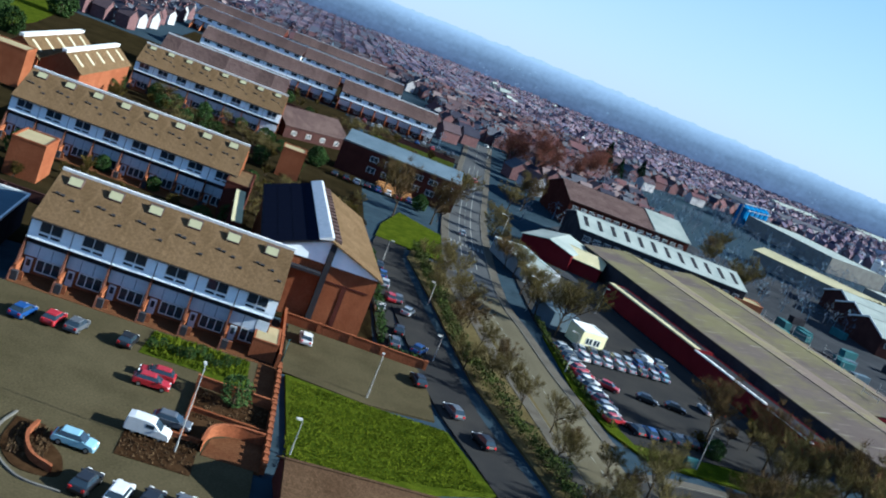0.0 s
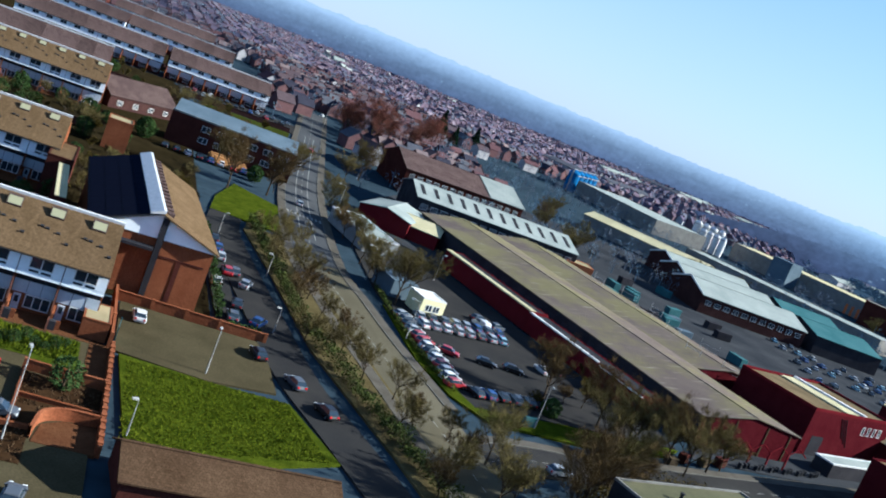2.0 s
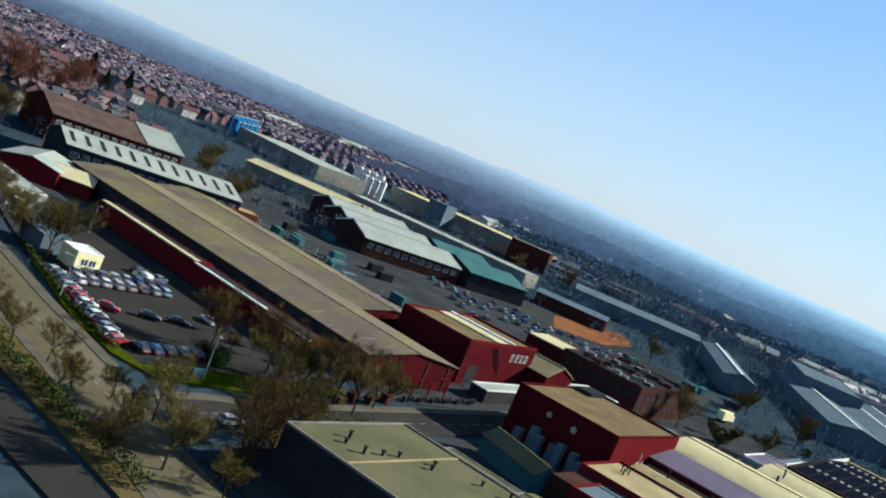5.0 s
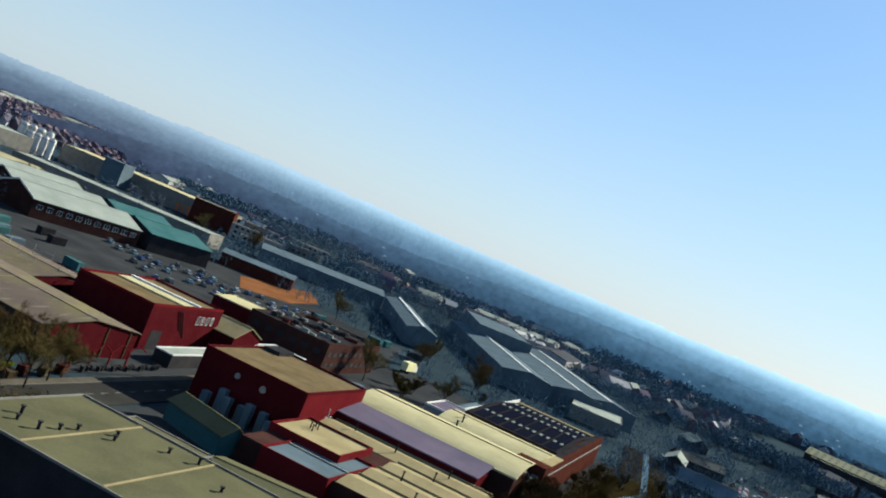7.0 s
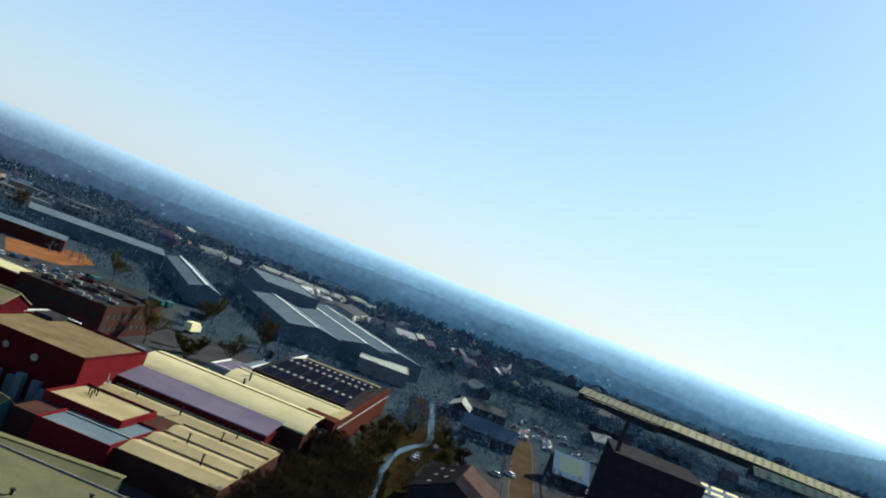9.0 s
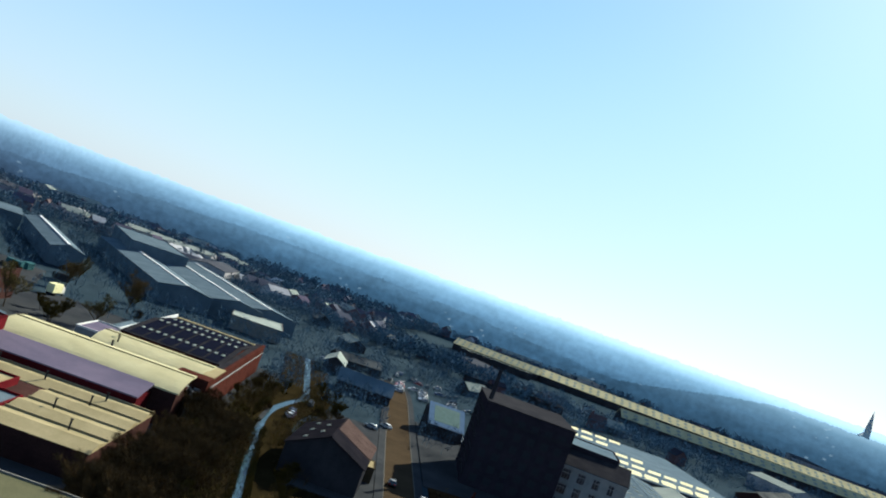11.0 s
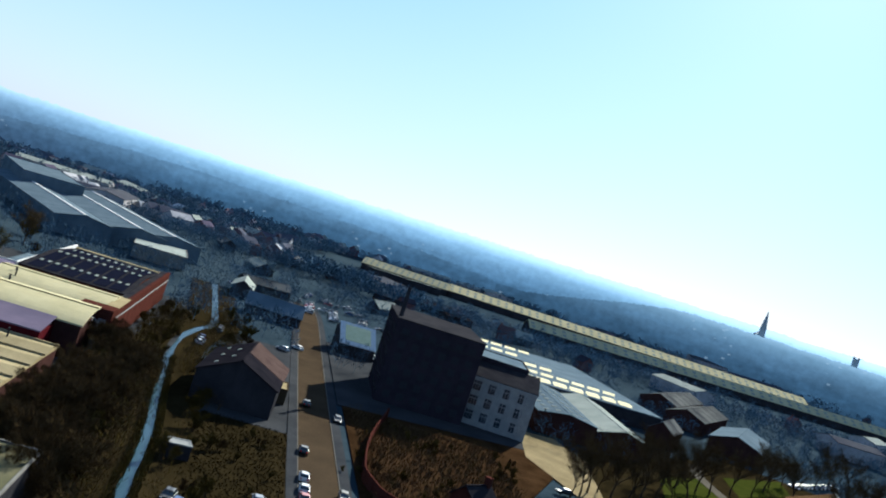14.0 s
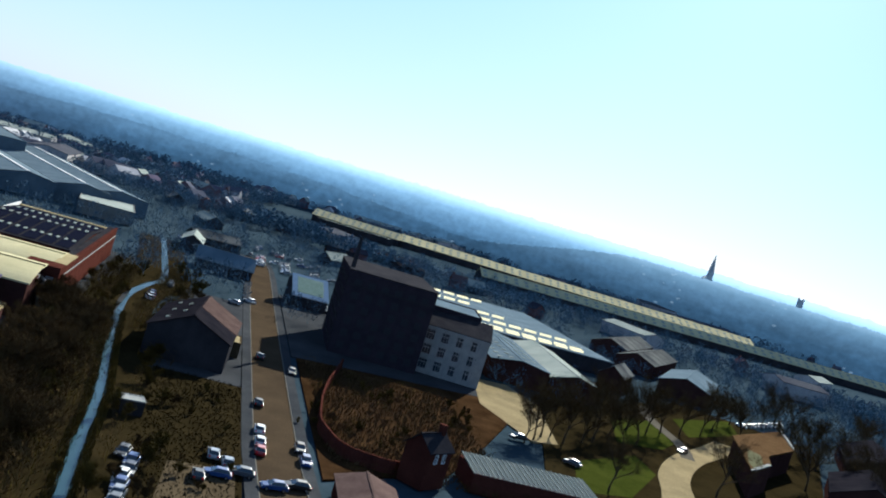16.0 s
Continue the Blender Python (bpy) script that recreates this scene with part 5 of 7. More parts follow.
flat("grey_box_works", pose(480, 262, 0, 0, 0, 40), 80, 30, 14, GREYSHEET, GREYSHEET, "large pale box-shaped works", "works")
gabled("far_long_shed", pose(392, 385, 0, 0, 0, -44), 70, 30, 7, 9, GREYSHEET, GREYSHEET, "far grey shed with a pale edge", "shed")
flat("far_white_unit", pose(398, 165, 0, 0, 0, 25), 70, 22, 5.5, CONCRETE, PALESHEET, "pale far trading unit", "unit")
gabled("street_end_unit", pose(343, 117, 0, 0, 0, -73), 20, 14, 3.5, 7.2, DARKWALL, GREYSHEET, "low grey-roofed unit at the street's end", "unit")

# ---- by the mill street ----
ds = gabled("dark_gable_shed", pose(204.4, 57.6, 0, 0, 0, 14), 29, 17, 6.2, 10.2, DARKWALL, BLACKROOF, "dark gable-ended shed with a near-black roof", "shed", axis="x")
fall = math.degrees(math.atan2(4.0, 8.5))
# Part of one slope overlaid in violet-brown; the rest stays near-black.
part("roof_sheet", Geo().box(12, 29.3, -0.35, 9.3, 0.19, 0.25), DARKTILE, ds, "dull violet-brown tiled slope", pose(0, 0, 6.2, fall, 0, 0))
skylight = Geo().box(0, 1.2, 0, 0.8, 0.19, 0.3).mesh("rooflight", PALESHEET)
for k in range(5):
    part("rooflight", skylight, None, ds, m=pose(5 + k * 5, 17, 6.2, 0, 0, 180) @ pose(0, 0, 0, fall, 0, 0) @ pose(0, 3 + (k % 2) * 3, 0))
flat("orange_annex", pose(223, 60.5, 0, 0, 0, 18), 9, 6, 3.4, DUST, CREAM2, "low annex with a tan sunlit roof", "shed", 0.2)
hut = flat("garden_hut", pose(158.4, 55.2, 0, 0, 0, 30), 3.4, 3.8, 2.5, DARKWALL, STONE, "small hut with a pale roof rim", "hut", 0.15, STONE)
sb = thing("pale_roof_unit", pose(325, 76.5, 0, 0, 0, -65), "dark unit with a bright white and yellow sloping roof", "unit")
part("wall", Geo().box(0, 12, 0, 14, 0, 3.8).side([(0, 3.8), (14, 3.8), (14, 7.4), (9, 9.3)], 0, 12), DARKWALL, sb)
# Bright white and yellow stand in for sun glinting off this roof.
part("bright_roof", Geo().side([(-0.3, 3.7), (9, 9.4), (9, 9.7), (-0.3, 4.0)][::-1], -0.2, 12.2), COPING, sb, "bright white roof sheet")
part("yellow_roof", Geo().side([(1.2, 4.9), (7.8, 8.95), (7.8, 9.1), (1.2, 5.06)][::-1], 1.6, 10.4), YELLOW, sb, "pale yellow panel for the roof's sun glint")

mill = thing("brick_mill", pose(268, 50, 0, 0, 0, -74), "tall brick mill, five storeys, brick coloured dark for its own shade", "mill")
part("wall", Geo().box(0, 24.5, 0, 34, 0, 22.6), SHADEBRICK, mill)
part("roof", Geo().box(-0.2, 24.7, -0.2, 34.2, 22.6, 22.9), DARKWALL, mill)
part("flue_stack", Geo().rod((1.0, 6, 0), (1.0, 6, 31), 0.9, 0.5, 8), DARKWALL, mill, "slender dark flue stack")
for f in range(6):
    window_row(mill, 24.5, 34, "front", 6, 1.6 + f * 3.4, 2.0, 2.0, 2, frame_mat=DARKMETAL)
    window_row(mill, 24.5, 34, "left", 8, 1.6 + f * 3.4, 2.0, 2.0, 2, frame_mat=DARKMETAL)
part("parapet_band", Geo().box(-0.15, 24.65, -0.15, 0, 18.6, 19.1), DARKWALL, mill)
wing = thing("mill_wing", pose(280.4, 29.4, 0, 0, 0, -84), "pale rendered mill wing with tall arched windows", "mill")
part("wall", Geo().box(0, 20, 0, 26, 0, 13.4), WINGRENDER, wing)
part("roof", Geo().side([(-0.3, 13.3), (13, 16.5), (26.3, 13.3), (26.3, 13.6), (13, 16.8), (-0.3, 13.6)][::-1], -0.3, 20.3), SLATE, wing)
for f in range(3):
    window_row(wing, 20, 26, "front", 4, 1.4 + f * 4.1, 2.4, 2.8, 2, 1.5, 18.5, WINGRENDER)
    for k in range(4):
        x = 1.5 + 4.25 * (k + 0.5)
        part("transom", Geo().box(x - 1.2, x + 1.2, -0.09, -0.03, 3.1 + f * 4.1, 3.3 + f * 4.1), WINGRENDER, wing)
        part("window_arch", Geo().along([(x + 1.35 * math.cos(a), 4.2 + f * 4.1 + 0.75 * math.sin(a)) for a in (0, 0.5, 1.0, 1.57, 2.1, 2.6, 3.14)] + [(x + 1.15 * math.cos(a), 4.2 + f * 4.1 + 0.55 * math.sin(a)) for a in (3.14, 2.6, 2.1, 1.57, 1.0, 0.5, 0)], -0.2, -0.02), WINGRENDER, wing)
    window_row(wing, 20, 26, "right", 6, 1.4 + f * 4.1, 1.8, 2.7, 1, frame_mat=DARKMETAL)
for k in range(5):
    part("pilaster", Geo().box(0.6 + k * 4.05, 1.2 + k * 4.05, -0.28, 0, 0, 13.2), WINGRENDER, wing)
part("cornice", Geo().box(-0.3, 20.3, -0.4, 0, 12.9, 13.4), WINGRENDER, wing)
flat("mill_link", pose(292, 30, 0, 0, 0, -80), 16, 22, 17.5, SHADEBRICK, GREYSHEET, "lower dark mill block with a grey roof", "mill")

ls = gabled("rooflight_shed", pose(308.6, 8.7, 0, 0, 0, -75), 18.7, 60, 6.2, 7.6, DARKBRICK, GREYSHEET, "shed with a grey roof dotted with rooflights", "shed", axis="y")
me = Geo().box(0, 1.5, 0, 1.3, 0, 0.12).mesh("rooflight", PALESHEET)
for i in range(2):
    for j in range(9):
        part("rooflight", me, None, ls, m=pose(2.2 + i * 3.6, 3 + j * 6.4, 6.75 + i * 0.54, 0, -8.5, 0))
        part("rooflight", me, None, ls, m=pose(11.2 + i * 3.6, 3 + j * 6.4, 7.55 - i * 0.54, 0, 8.5, 0))
gabled("sunlit_shed", pose(313.6, -10, 0, 0, 0, -75), 16.5, 62, 5.4, 7.6, DARKBRICK, PALESHEET, "shed with a pale streaked sunlit slope", "shed", axis="y")
GLOW = bpy.data.materials.new("translucent_sheet")
GLOW.use_nodes = True
tr, mixed = GLOW.node_tree.nodes.new("ShaderNodeBsdfTranslucent"), GLOW.node_tree.nodes.new("ShaderNodeMixShader")
tr.inputs[0].default_value, mixed.inputs[0].default_value = (0.95, 0.9, 0.72, 1), 0.8
GLOW.node_tree.nodes["Principled BSDF"].inputs["Base Color"].default_value = (0.7, 0.66, 0.5, 1)
GLOW.node_tree.links.new(GLOW.node_tree.nodes["Principled BSDF"].outputs[0], mixed.inputs[1])
GLOW.node_tree.links.new(tr.outputs[0], mixed.inputs[2])
GLOW.node_tree.links.new(mixed.outputs[0], GLOW.node_tree.nodes["Material Output"].inputs[0])
NORTH = glassy("northlight_glass", (0.16, 0.18, 0.17), 0.8, 0.0)
saw = thing("north_light_factory", pose(383, 36, 0, 0, 0, -67), "dark low factory with rows of bright glowing rooflights", "factory")
part("wall", Geo().box(0, 72, -9, 92, 0, 5.6), DARKWALL, saw)
part("roof", Geo().box(-0.3, 72.3, -9.3, 92.3, 5.6, 6.0), GREYSHEET, saw)
me = Geo().box(0, 5.4, -0.03, 0.03, 0, 1.05).mesh("roof_light", GLOW)
for y, x0, n in ((-5, 14, 7), (-1, 15, 7), (17, 16, 7), (38, 2, 6), (60, 0, 5), (84, 0, 7)):
    for k in range(n):
        part("roof_light", me, None, saw, m=pose(x0 + k * 6.9, y, 6.02, -38, 0, 0))
for x, y, L, W, rz in ((400, -72, 50, 20, -12), (442, -54, 60, 17, -16), (474, -44, 66, 17, -16), (366, -36, 20, 9, -14)):
    gabled("patched_shed", pose(x, y, 0, 0, 0, rz), L, W, 5.5, 8.6, DARKBRICK, (OLDSHEET, GREYSHEET)[W % 4 == 0], "old shed with streaked grey and pale roof", "shed", group="old sheds below the railway")


def depot(name, x, y, L, W, rz, n, label):
    b = gabled(name, pose(x, y, 0, 0, 0, rz), L, W, 5.0, 9.6, DARKWALL, CREAM, label, "depot", over=0.3)
    slope = math.degrees(math.atan2(4.6, W / 2))
    run = math.hypot(4.6, W / 2)
    me = Geo().box(0, L / n * 0.34, 0, run * 0.22, 0, 0.15).mesh("rooflight", NORTH)
    for k in range(n):
        for j in (0.14, 0.56):
            part("rooflight", me, None, b, m=pose(L * (k + 0.2) / n, 0, 5.2, slope, 0, 0) @ pose(0, run * j, 0))
    return b


depot("railway_shed", 802, 192, 72, 26, -86.5, 14, "very long railway shed with rows of rooflights")
depot("railway_shed", 812, 120, 300, 34, -81.3, 46, "very long railway shed with rows of rooflights")
depot("railway_shed", 690, 42, 340, 16, -68, 44, "long low shed with rows of rooflights")
flat("low_canopy", pose(770, 180, 0, 0, 0, -80), 60, 10, 5, DARKWALL, PALESHEET, "low pale canopy beside the railway shed", "canopy")
gh = gabled("gatehouse", pose(169.8, 9.8, 0, 0, 0, -30), 6.4, 5.4, 6.8, 9.0, OLDBRICK, SLATE, "tall dark brick gatehouse with slate roof", "house", axis="x")
part("chimney", Geo().box(5.2, 6.1, 2.2, 3.2, 6.6, 10.4).box(5.1, 6.2, 2.1, 3.3, 10.4, 10.6), OLDBRICK, gh)
window_row(gh, 6.4, 5.4, "front", 2, 4.6, 1.0, 1.6, 1)
gl = thing("glass_roof_shed", pose(187.4, 5.4, 0, 0, 0, -69), "brick shed with a ribbed glass roof", "shed")
part("wall", Geo().box(0, 25, -9.5, 0.6, 0, 3.6), OLDBRICK, gl)
pane = Geo().box(0.04, 0.96, -9.6, 0.6, 0, 0.06).mesh("roof_pane", glassy("roof_glass", (0.06, 0.07, 0.075), 0.7, 0.0))
rib = Geo().box(-0.05, 0.05, -9.6, 0.6, 0.0, 0.16).mesh("glazing_bar", PALESHEET)
for k in range(25):
    part("roof_pane", pane, None, gl, m=pose(k, 0, 4.35, 5, 0, 0))
    part("glazing_bar", rib, None, gl, m=pose(k, 0, 4.35, 5, 0, 0))
br = gabled("brown_roof_shed", pose(142, 9, 0, 0, 0, 16), 14, 9, 3.0, 4.4, OLDBRICK, DARKTILE, "low shed with a brown tiled roof", "shed", axis="x")
garden_wall("mill_wall", smooth([(250, 42), (215, 38), (190, 33), (182, 30), (174, 24.5), (173, 17), (176, 12.5)]), 2.4, OLDBRICK, "old brick wall curving round the mill plot")
ph = thing("park_hall", pose(0, 0, 0), "brick hall with a patchy orange-brown roof by the park", "hall")
plan = [(251, -60), (268, -68), (283.5, -70.4), (311, -84), (346, -87.5), (301, -63.5)]
part("wall", Geo().prism([(298.5 + (x - 298.5) * 0.97, -73.5 + (y + 73.5) * 0.94) for x, y in plan], 0, 6.6), DARKBRICK, ph)
part("roof", Geo().prism(plan, 6.6, 7.1), CLAYTILE, ph)
part("roof_edge", Geo().prism([(251, -60), (268, -68), (268.6, -67.2), (251.4, -59.4)], 7.1, 7.35), STONE, ph)
part("roof_edge", Geo().prism([(311, -84), (346, -87.5), (346, -86.7), (311, -83.2)], 7.1, 7.35), STONE, ph)
part("roof_patch", Geo().prism([(256, -61.2), (266, -65.5), (280, -67.5), (284, -64.5), (262, -61)], 7.1, 7.16), GREENFELT, ph, "mossy green-grey roof patch")
# Near-black roofs carry the trees' shade in their colour.
for x, y, L, W, rz in ((266, -104, 34, 20, -14), (330, -128, 52, 22, -12)):
    gabled("slate_house", pose(x, y, 0, 0, 0, rz), L, W, 5, 9.5, DARKBRICK, BLACKROOF, "slate-roofed house, coloured dark for the shade of trees", "house", axis="x")
# Stone made pale and bluish to stand in for haze before the church.
HAZYSTONE = surface("haze_pale_stone", (0.42, 0.47, 0.52), (0.5, 0.55, 0.6), 0.9, 0.1, 2, 0.1)
church = thing("church", pose(*(992 * v for v in (math.sin(radians(98.3)), math.cos(radians(98.3)))), 42), "stone church with a tall pointed spire on the ridge, coloured blue-grey for haze", "church")
part("tower", Geo().box(-2.6, 2.6, -2.6, 2.6, 0, 11), HAZYSTONE, church)
part("spire", Geo().rod((0, 0, 11), (0, 0, 28.4), 3.1, 0.15, 8), HAZYSTONE, church)
part("nave", Geo().side([(-4, 0), (4, 0), (4, 5), (0, 8.5), (-4, 5)], 2.6, 22), HAZYSTONE, church)
whole("church_tower", Geo().box(-2.4, 2.4, -2.4, 2.4, 0, 9.6).box(-2.6, 2.6, -2.6, 2.6, 9.6, 10.4).box(-2.6, -1.8, -2.6, -1.8, 10.4, 11.6).box(1.8, 2.6, -2.6, -1.8, 10.4, 11.6).box(-2.6, -1.8, 1.8, 2.6, 10.4, 11.6).box(1.8, 2.6, 1.8, 2.6, 10.4, 11.6), HAZYSTONE,
      "square battlemented stone tower far off on the ridge", "tower", m=pose(*(992 * v for v in (math.sin(radians(103.1)), math.cos(radians(103.1)))), 43))


# ---- far country ----
def skyline(name, radius, height, near, label, depth=0.0, az0=0, az1=360, n=2400):
    """Far country: a strip with an uneven tree line along its top, and a top of its own where it has depth."""
    rnd = random.Random(len(name))
    vs, fs = [], []
    cols = 3 if depth else 2
    full = az1 - az0 == 360
    for k in range(n if full else n + 1):
        az = az0 + (az1 - az0) * k / n
        r, z = radius(az), height(az)
        z += r * 0.0011 * (noise.noise((az * 0.9, 3.3, near)) + 0.6 * noise.noise((az * 5.0, 1.3, near))) + r * 0.0013 * rnd.random() ** 3
        c, s = math.cos(radians(az)), math.sin(radians(az))
        vs += [(r * s, r * c, -0.3), (r * s, r * c, max(z, 0.5))] + ([((r + depth) * s, (r + depth) * c, max(z - 1, 0.5))] if depth else [])
    m = n if full else n + 1
    for k in range(n):
        a, b = cols * k, cols * ((k + 1) % m)
        fs.append((a, b, b + 1, a + 1))
        if depth:
            fs.append((a + 1, b + 1, b + 2, a + 2))
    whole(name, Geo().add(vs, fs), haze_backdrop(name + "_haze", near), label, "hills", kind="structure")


def step(x, a, b):
    f = min(1, max(0, (x - a) / (b - a)))
    return f * f * (3 - 2 * f)


def far_radius(az):
    return 1500 - 480 * step(az, 40, 58) + 480 * step(az, 130, 150)


def bump(az, a, w):
    return math.exp(-(((az - a + 180) % 360 - 180) / w) ** 2)


def far_height(az):
    return 48 + far_radius(az) * (0.0010 + 0.0040 * bump(az, 12, 14) + 0.0045 * bump(az, 44, 8) + 0.0048 * bump(az, 98, 24))


# Emissive strips; distance haze is painted into their colours.
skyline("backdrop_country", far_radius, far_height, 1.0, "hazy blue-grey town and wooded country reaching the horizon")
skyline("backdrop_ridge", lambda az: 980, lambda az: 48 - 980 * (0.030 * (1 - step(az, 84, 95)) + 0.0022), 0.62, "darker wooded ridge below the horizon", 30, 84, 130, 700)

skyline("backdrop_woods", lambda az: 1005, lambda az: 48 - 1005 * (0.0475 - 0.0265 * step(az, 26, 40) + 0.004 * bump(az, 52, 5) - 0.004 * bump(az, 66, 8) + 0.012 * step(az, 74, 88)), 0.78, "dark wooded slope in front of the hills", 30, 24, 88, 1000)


# ---- cars ----
WHEEL = Geo().rod((0, -0.1, 0), (0, 0.1, 0), 0.31, 0.31, 12).mesh("tyre", TYRE)
HUB = Geo().rod((0, -0.115, 0), (0, 0.115, 0), 0.19, 0.19, 8).mesh("rim", RIM)
LIGHT_F = Geo().box(-0.06, 0.05, -0.2, 0.2, -0.08, 0.08).mesh("headlight", LAMPGLASS)
LIGHT_R = Geo().box(-0.05, 0.06, -0.14, 0.14, -0.14, 0.12).mesh("tail_light", REDGLASS)


def shell(prof, half, tuck):
    """A body lofted across from a side profile of (x, z) points: full width between shoulders, tucked in at the outer skins."""
    g, n = Geo(), len(prof)
    vs = []
    for y, k in ((-half, tuck), (-half + 0.12, 0), (half - 0.12, 0), (half, tuck)):
        cx, cz = sum(p[0] for p in prof) / n, sum(p[1] for p in prof) / n
        vs += [(x + (cx - x) * k * 0.6, y, z + (cz - z) * k) for x, z in prof]
    fs = [tuple(range(n)), tuple(range(3 * n, 4 * n))[::-1]]
    for r in range(3):
        fs += [(r * n + i, (r + 1) * n + i, (r + 1) * n + (i + 1) % n, r * n + (i + 1) % n) for i in range(n)]
    return g.add(vs, fs)


def cabin(x0, x1, t0, t1, z0, z1, b, t):
    return Geo().add([(x0, -b, z0), (x1, -b, z0), (x1, b, z0), (x0, b, z0), (t0, -t, z1), (t1, -t, z1), (t1, t, z1), (t0, t, z1)],
                     [(3, 2, 1, 0), (4, 5, 6, 7), (0, 1, 5, 4), (1, 2, 6, 5), (2, 3, 7, 6), (3, 0, 4, 7)])


def car(colour, m, van=False, far=False):
    c = thing("van" if van else "car", m, f"parked {colour} {'panel van' if van else 'hatchback car'} with dark windows", "van" if van else "car", "parked vehicles")
    mat = CARS[colour]
    if van:
        part("body", shell([(-2.3, 0.3), (-2.35, 1.0), (-2.2, 1.72), (-1.6, 1.84), (0.1, 1.82), (0.55, 1.68), (1.3, 1.08), (2.1, 0.92), (2.34, 0.66), (2.3, 0.3)], 0.92, 0.08), mat, c)
        part("windscreen", cabin(0.6, 1.32, 0.5, 0.62, 1.1, 1.64, 0.78, 0.7).moved(pose(0.03, 0, 0.02)), PANE, c)
        part("side_window", Geo().box(-0.25, 0.6, -0.935, 0.935, 1.12, 1.5), PANE, c)
        ends = 2.3
    else:
        b = part("body", shell([(-2.05, 0.3), (-2.12, 0.6), (-2.0, 0.9), (-1.7, 0.95), (1.0, 0.95), (1.85, 0.82), (2.1, 0.62), (2.08, 0.3)], 0.88, 0.1), mat, c)
        part("window_glass", cabin(-1.85, 1.1, -1.35, 0.25, 0.93, 1.40, 0.80, 0.62), PANE, c)
        part("car_roof", cabin(-1.42, 0.36, -1.3, 0.2, 1.385, 1.46, 0.65, 0.58), mat, c)
        ends = 2.05
    for x in (-1.3, 1.32):
        for y in (-0.8, 0.8):
            w = part("wheel", WHEEL, None, c, m=pose(x, y, 0.31))
            if not far:
                part("rim", HUB, None, w)
    if far:
        return c
    for y in (-0.6, 0.6):
        part("headlight", LIGHT_F, None, c, m=pose(ends - 0.02, y, 0.68))
        part("tail_light", LIGHT_R, None, c, m=pose(-ends - 0.02, y, 0.75))
    for y in (-1, 1):
        part("wing_mirror", Geo().box(0.75, 0.95, y * 0.9 - 0.1, y * 0.9 + 0.1, 0.95, 1.08), mat, c)
    return c


MADE = {}


def park(colour, x, y, rz, van=False, z=0.02):
    far = math.hypot(x, y) > 300
    key = (colour, van, far)
    if key in MADE:
        return copy_thing(MADE[key], pose(x, y, z, 0, 0, rz))
    MADE[key] = car(colour, pose(x, y, z, 0, 0, rz), van, far)
    return MADE[key]


for colour, x, y, rz in (("blue", -21.3, 117.4, 78), ("blue", -22.8, 108, 80), ("pale blue", -22.2, 101, 82), ("red", -17.9, 118.2, 82), ("grey", -15.2, 118.3, 80), ("black", -9.2, 118.8, 84),
                         ("red", -4.6, 109.2, 2), ("red", -4.4, 111.8, 182), ("pale blue", -8.6, 91.2, -4), ("black", -6.0, 84.6, 78), ("white", -3.0, 84.2, 82), ("black", -0.2, 84.6, 82), ("grey", 2.6, 85.2, 84),
                         ("white", 12.3, 140.2, 92), ("white", 24.6, 168.5, 88), ("grey", 28.4, 177.5, 90), ("silver", 30.0, 171.5, 70), ("red", 27.0, 176.8, 92), ("black", 27.6, 159, 84), ("blue", 30.6, 152.6, 64),
                         ("grey", 26.4, 152.3, 90), ("black", 29.4, 138.6, 100), ("grey", 34.0, 131, 110), ("black", 37.4, 123.6, 112), ("silver", 26.2, 185, 88), ("blue", 26.0, 191, 90), ("black", 25.6, 197, 88),
                         ("silver", 73.6, 124.8, 14), ("white", 60, 330, 70), ("red", 70, 372, 70), ("silver", 51.5, 262, 82), ("white", 97, 520, 70)):
    park(colour, x, y, rz, z=0.03)
park("white", -2.9, 97.8, -2, True)
park("grey", -1.0, 101.2, -2)
rnd = random.Random(4)
PICK = ["white", "white", "silver", "grey", "black", "blue", "silver", "red", "grey"]
for k in range(14):
    park(rnd.choice(PICK), 25 + 3.3 * k + rnd.uniform(-0.4, 0.4), 424 + 6 * (k % 2), 90 + rnd.uniform(-8, 8))
for k in range(9):
    park(rnd.choice(PICK), 16 + 3.1 * k, 281 + rnd.uniform(-0.6, 0.6), 88 + rnd.uniform(-8, 8))
for k in range(13):
    x, y = 61.6 + 0.15 * k, 184 - 2.75 * k
    park(("silver", "grey", "black", "silver", "red", "red", "white", "black", "white", "red", "silver", "white", "red")[k], x + 1.2 + rnd.uniform(-0.3, 0.3), y, 24 + rnd.uniform(-6, 6))
for k in range(6):
    park(("black", "blue", "black", "grey", "black", "grey")[k], 67.8 + 2.8 * k, 149.8 + 0.75 * k, 100 + rnd.uniform(-8, 8))
for k in range(8):
    for j in range(2):
        park(rnd.choice(PICK[2:7] if j else ["white", "silver", "white", "pale blue", "grey"]), 66.5 + 2.75 * k + j * 0.7, 182.4 + 0.75 * k + j * 5.2, 98 + rnd.uniform(-7, 7))
park("white", 83.6, 195.5, 110, True)
for colour, x, y, rz in (("red", 68.2, 168.4, -20), ("black", 76, 168.6, -12), ("black", 82, 169.4, -8), ("white", 90.6, 175.2, 100), ("grey", 93.5, 176.6, 96), ("black", 84.5, 200, 20), ("grey", 88, 197.5, 30)):
    park(colour, x, y, rz)
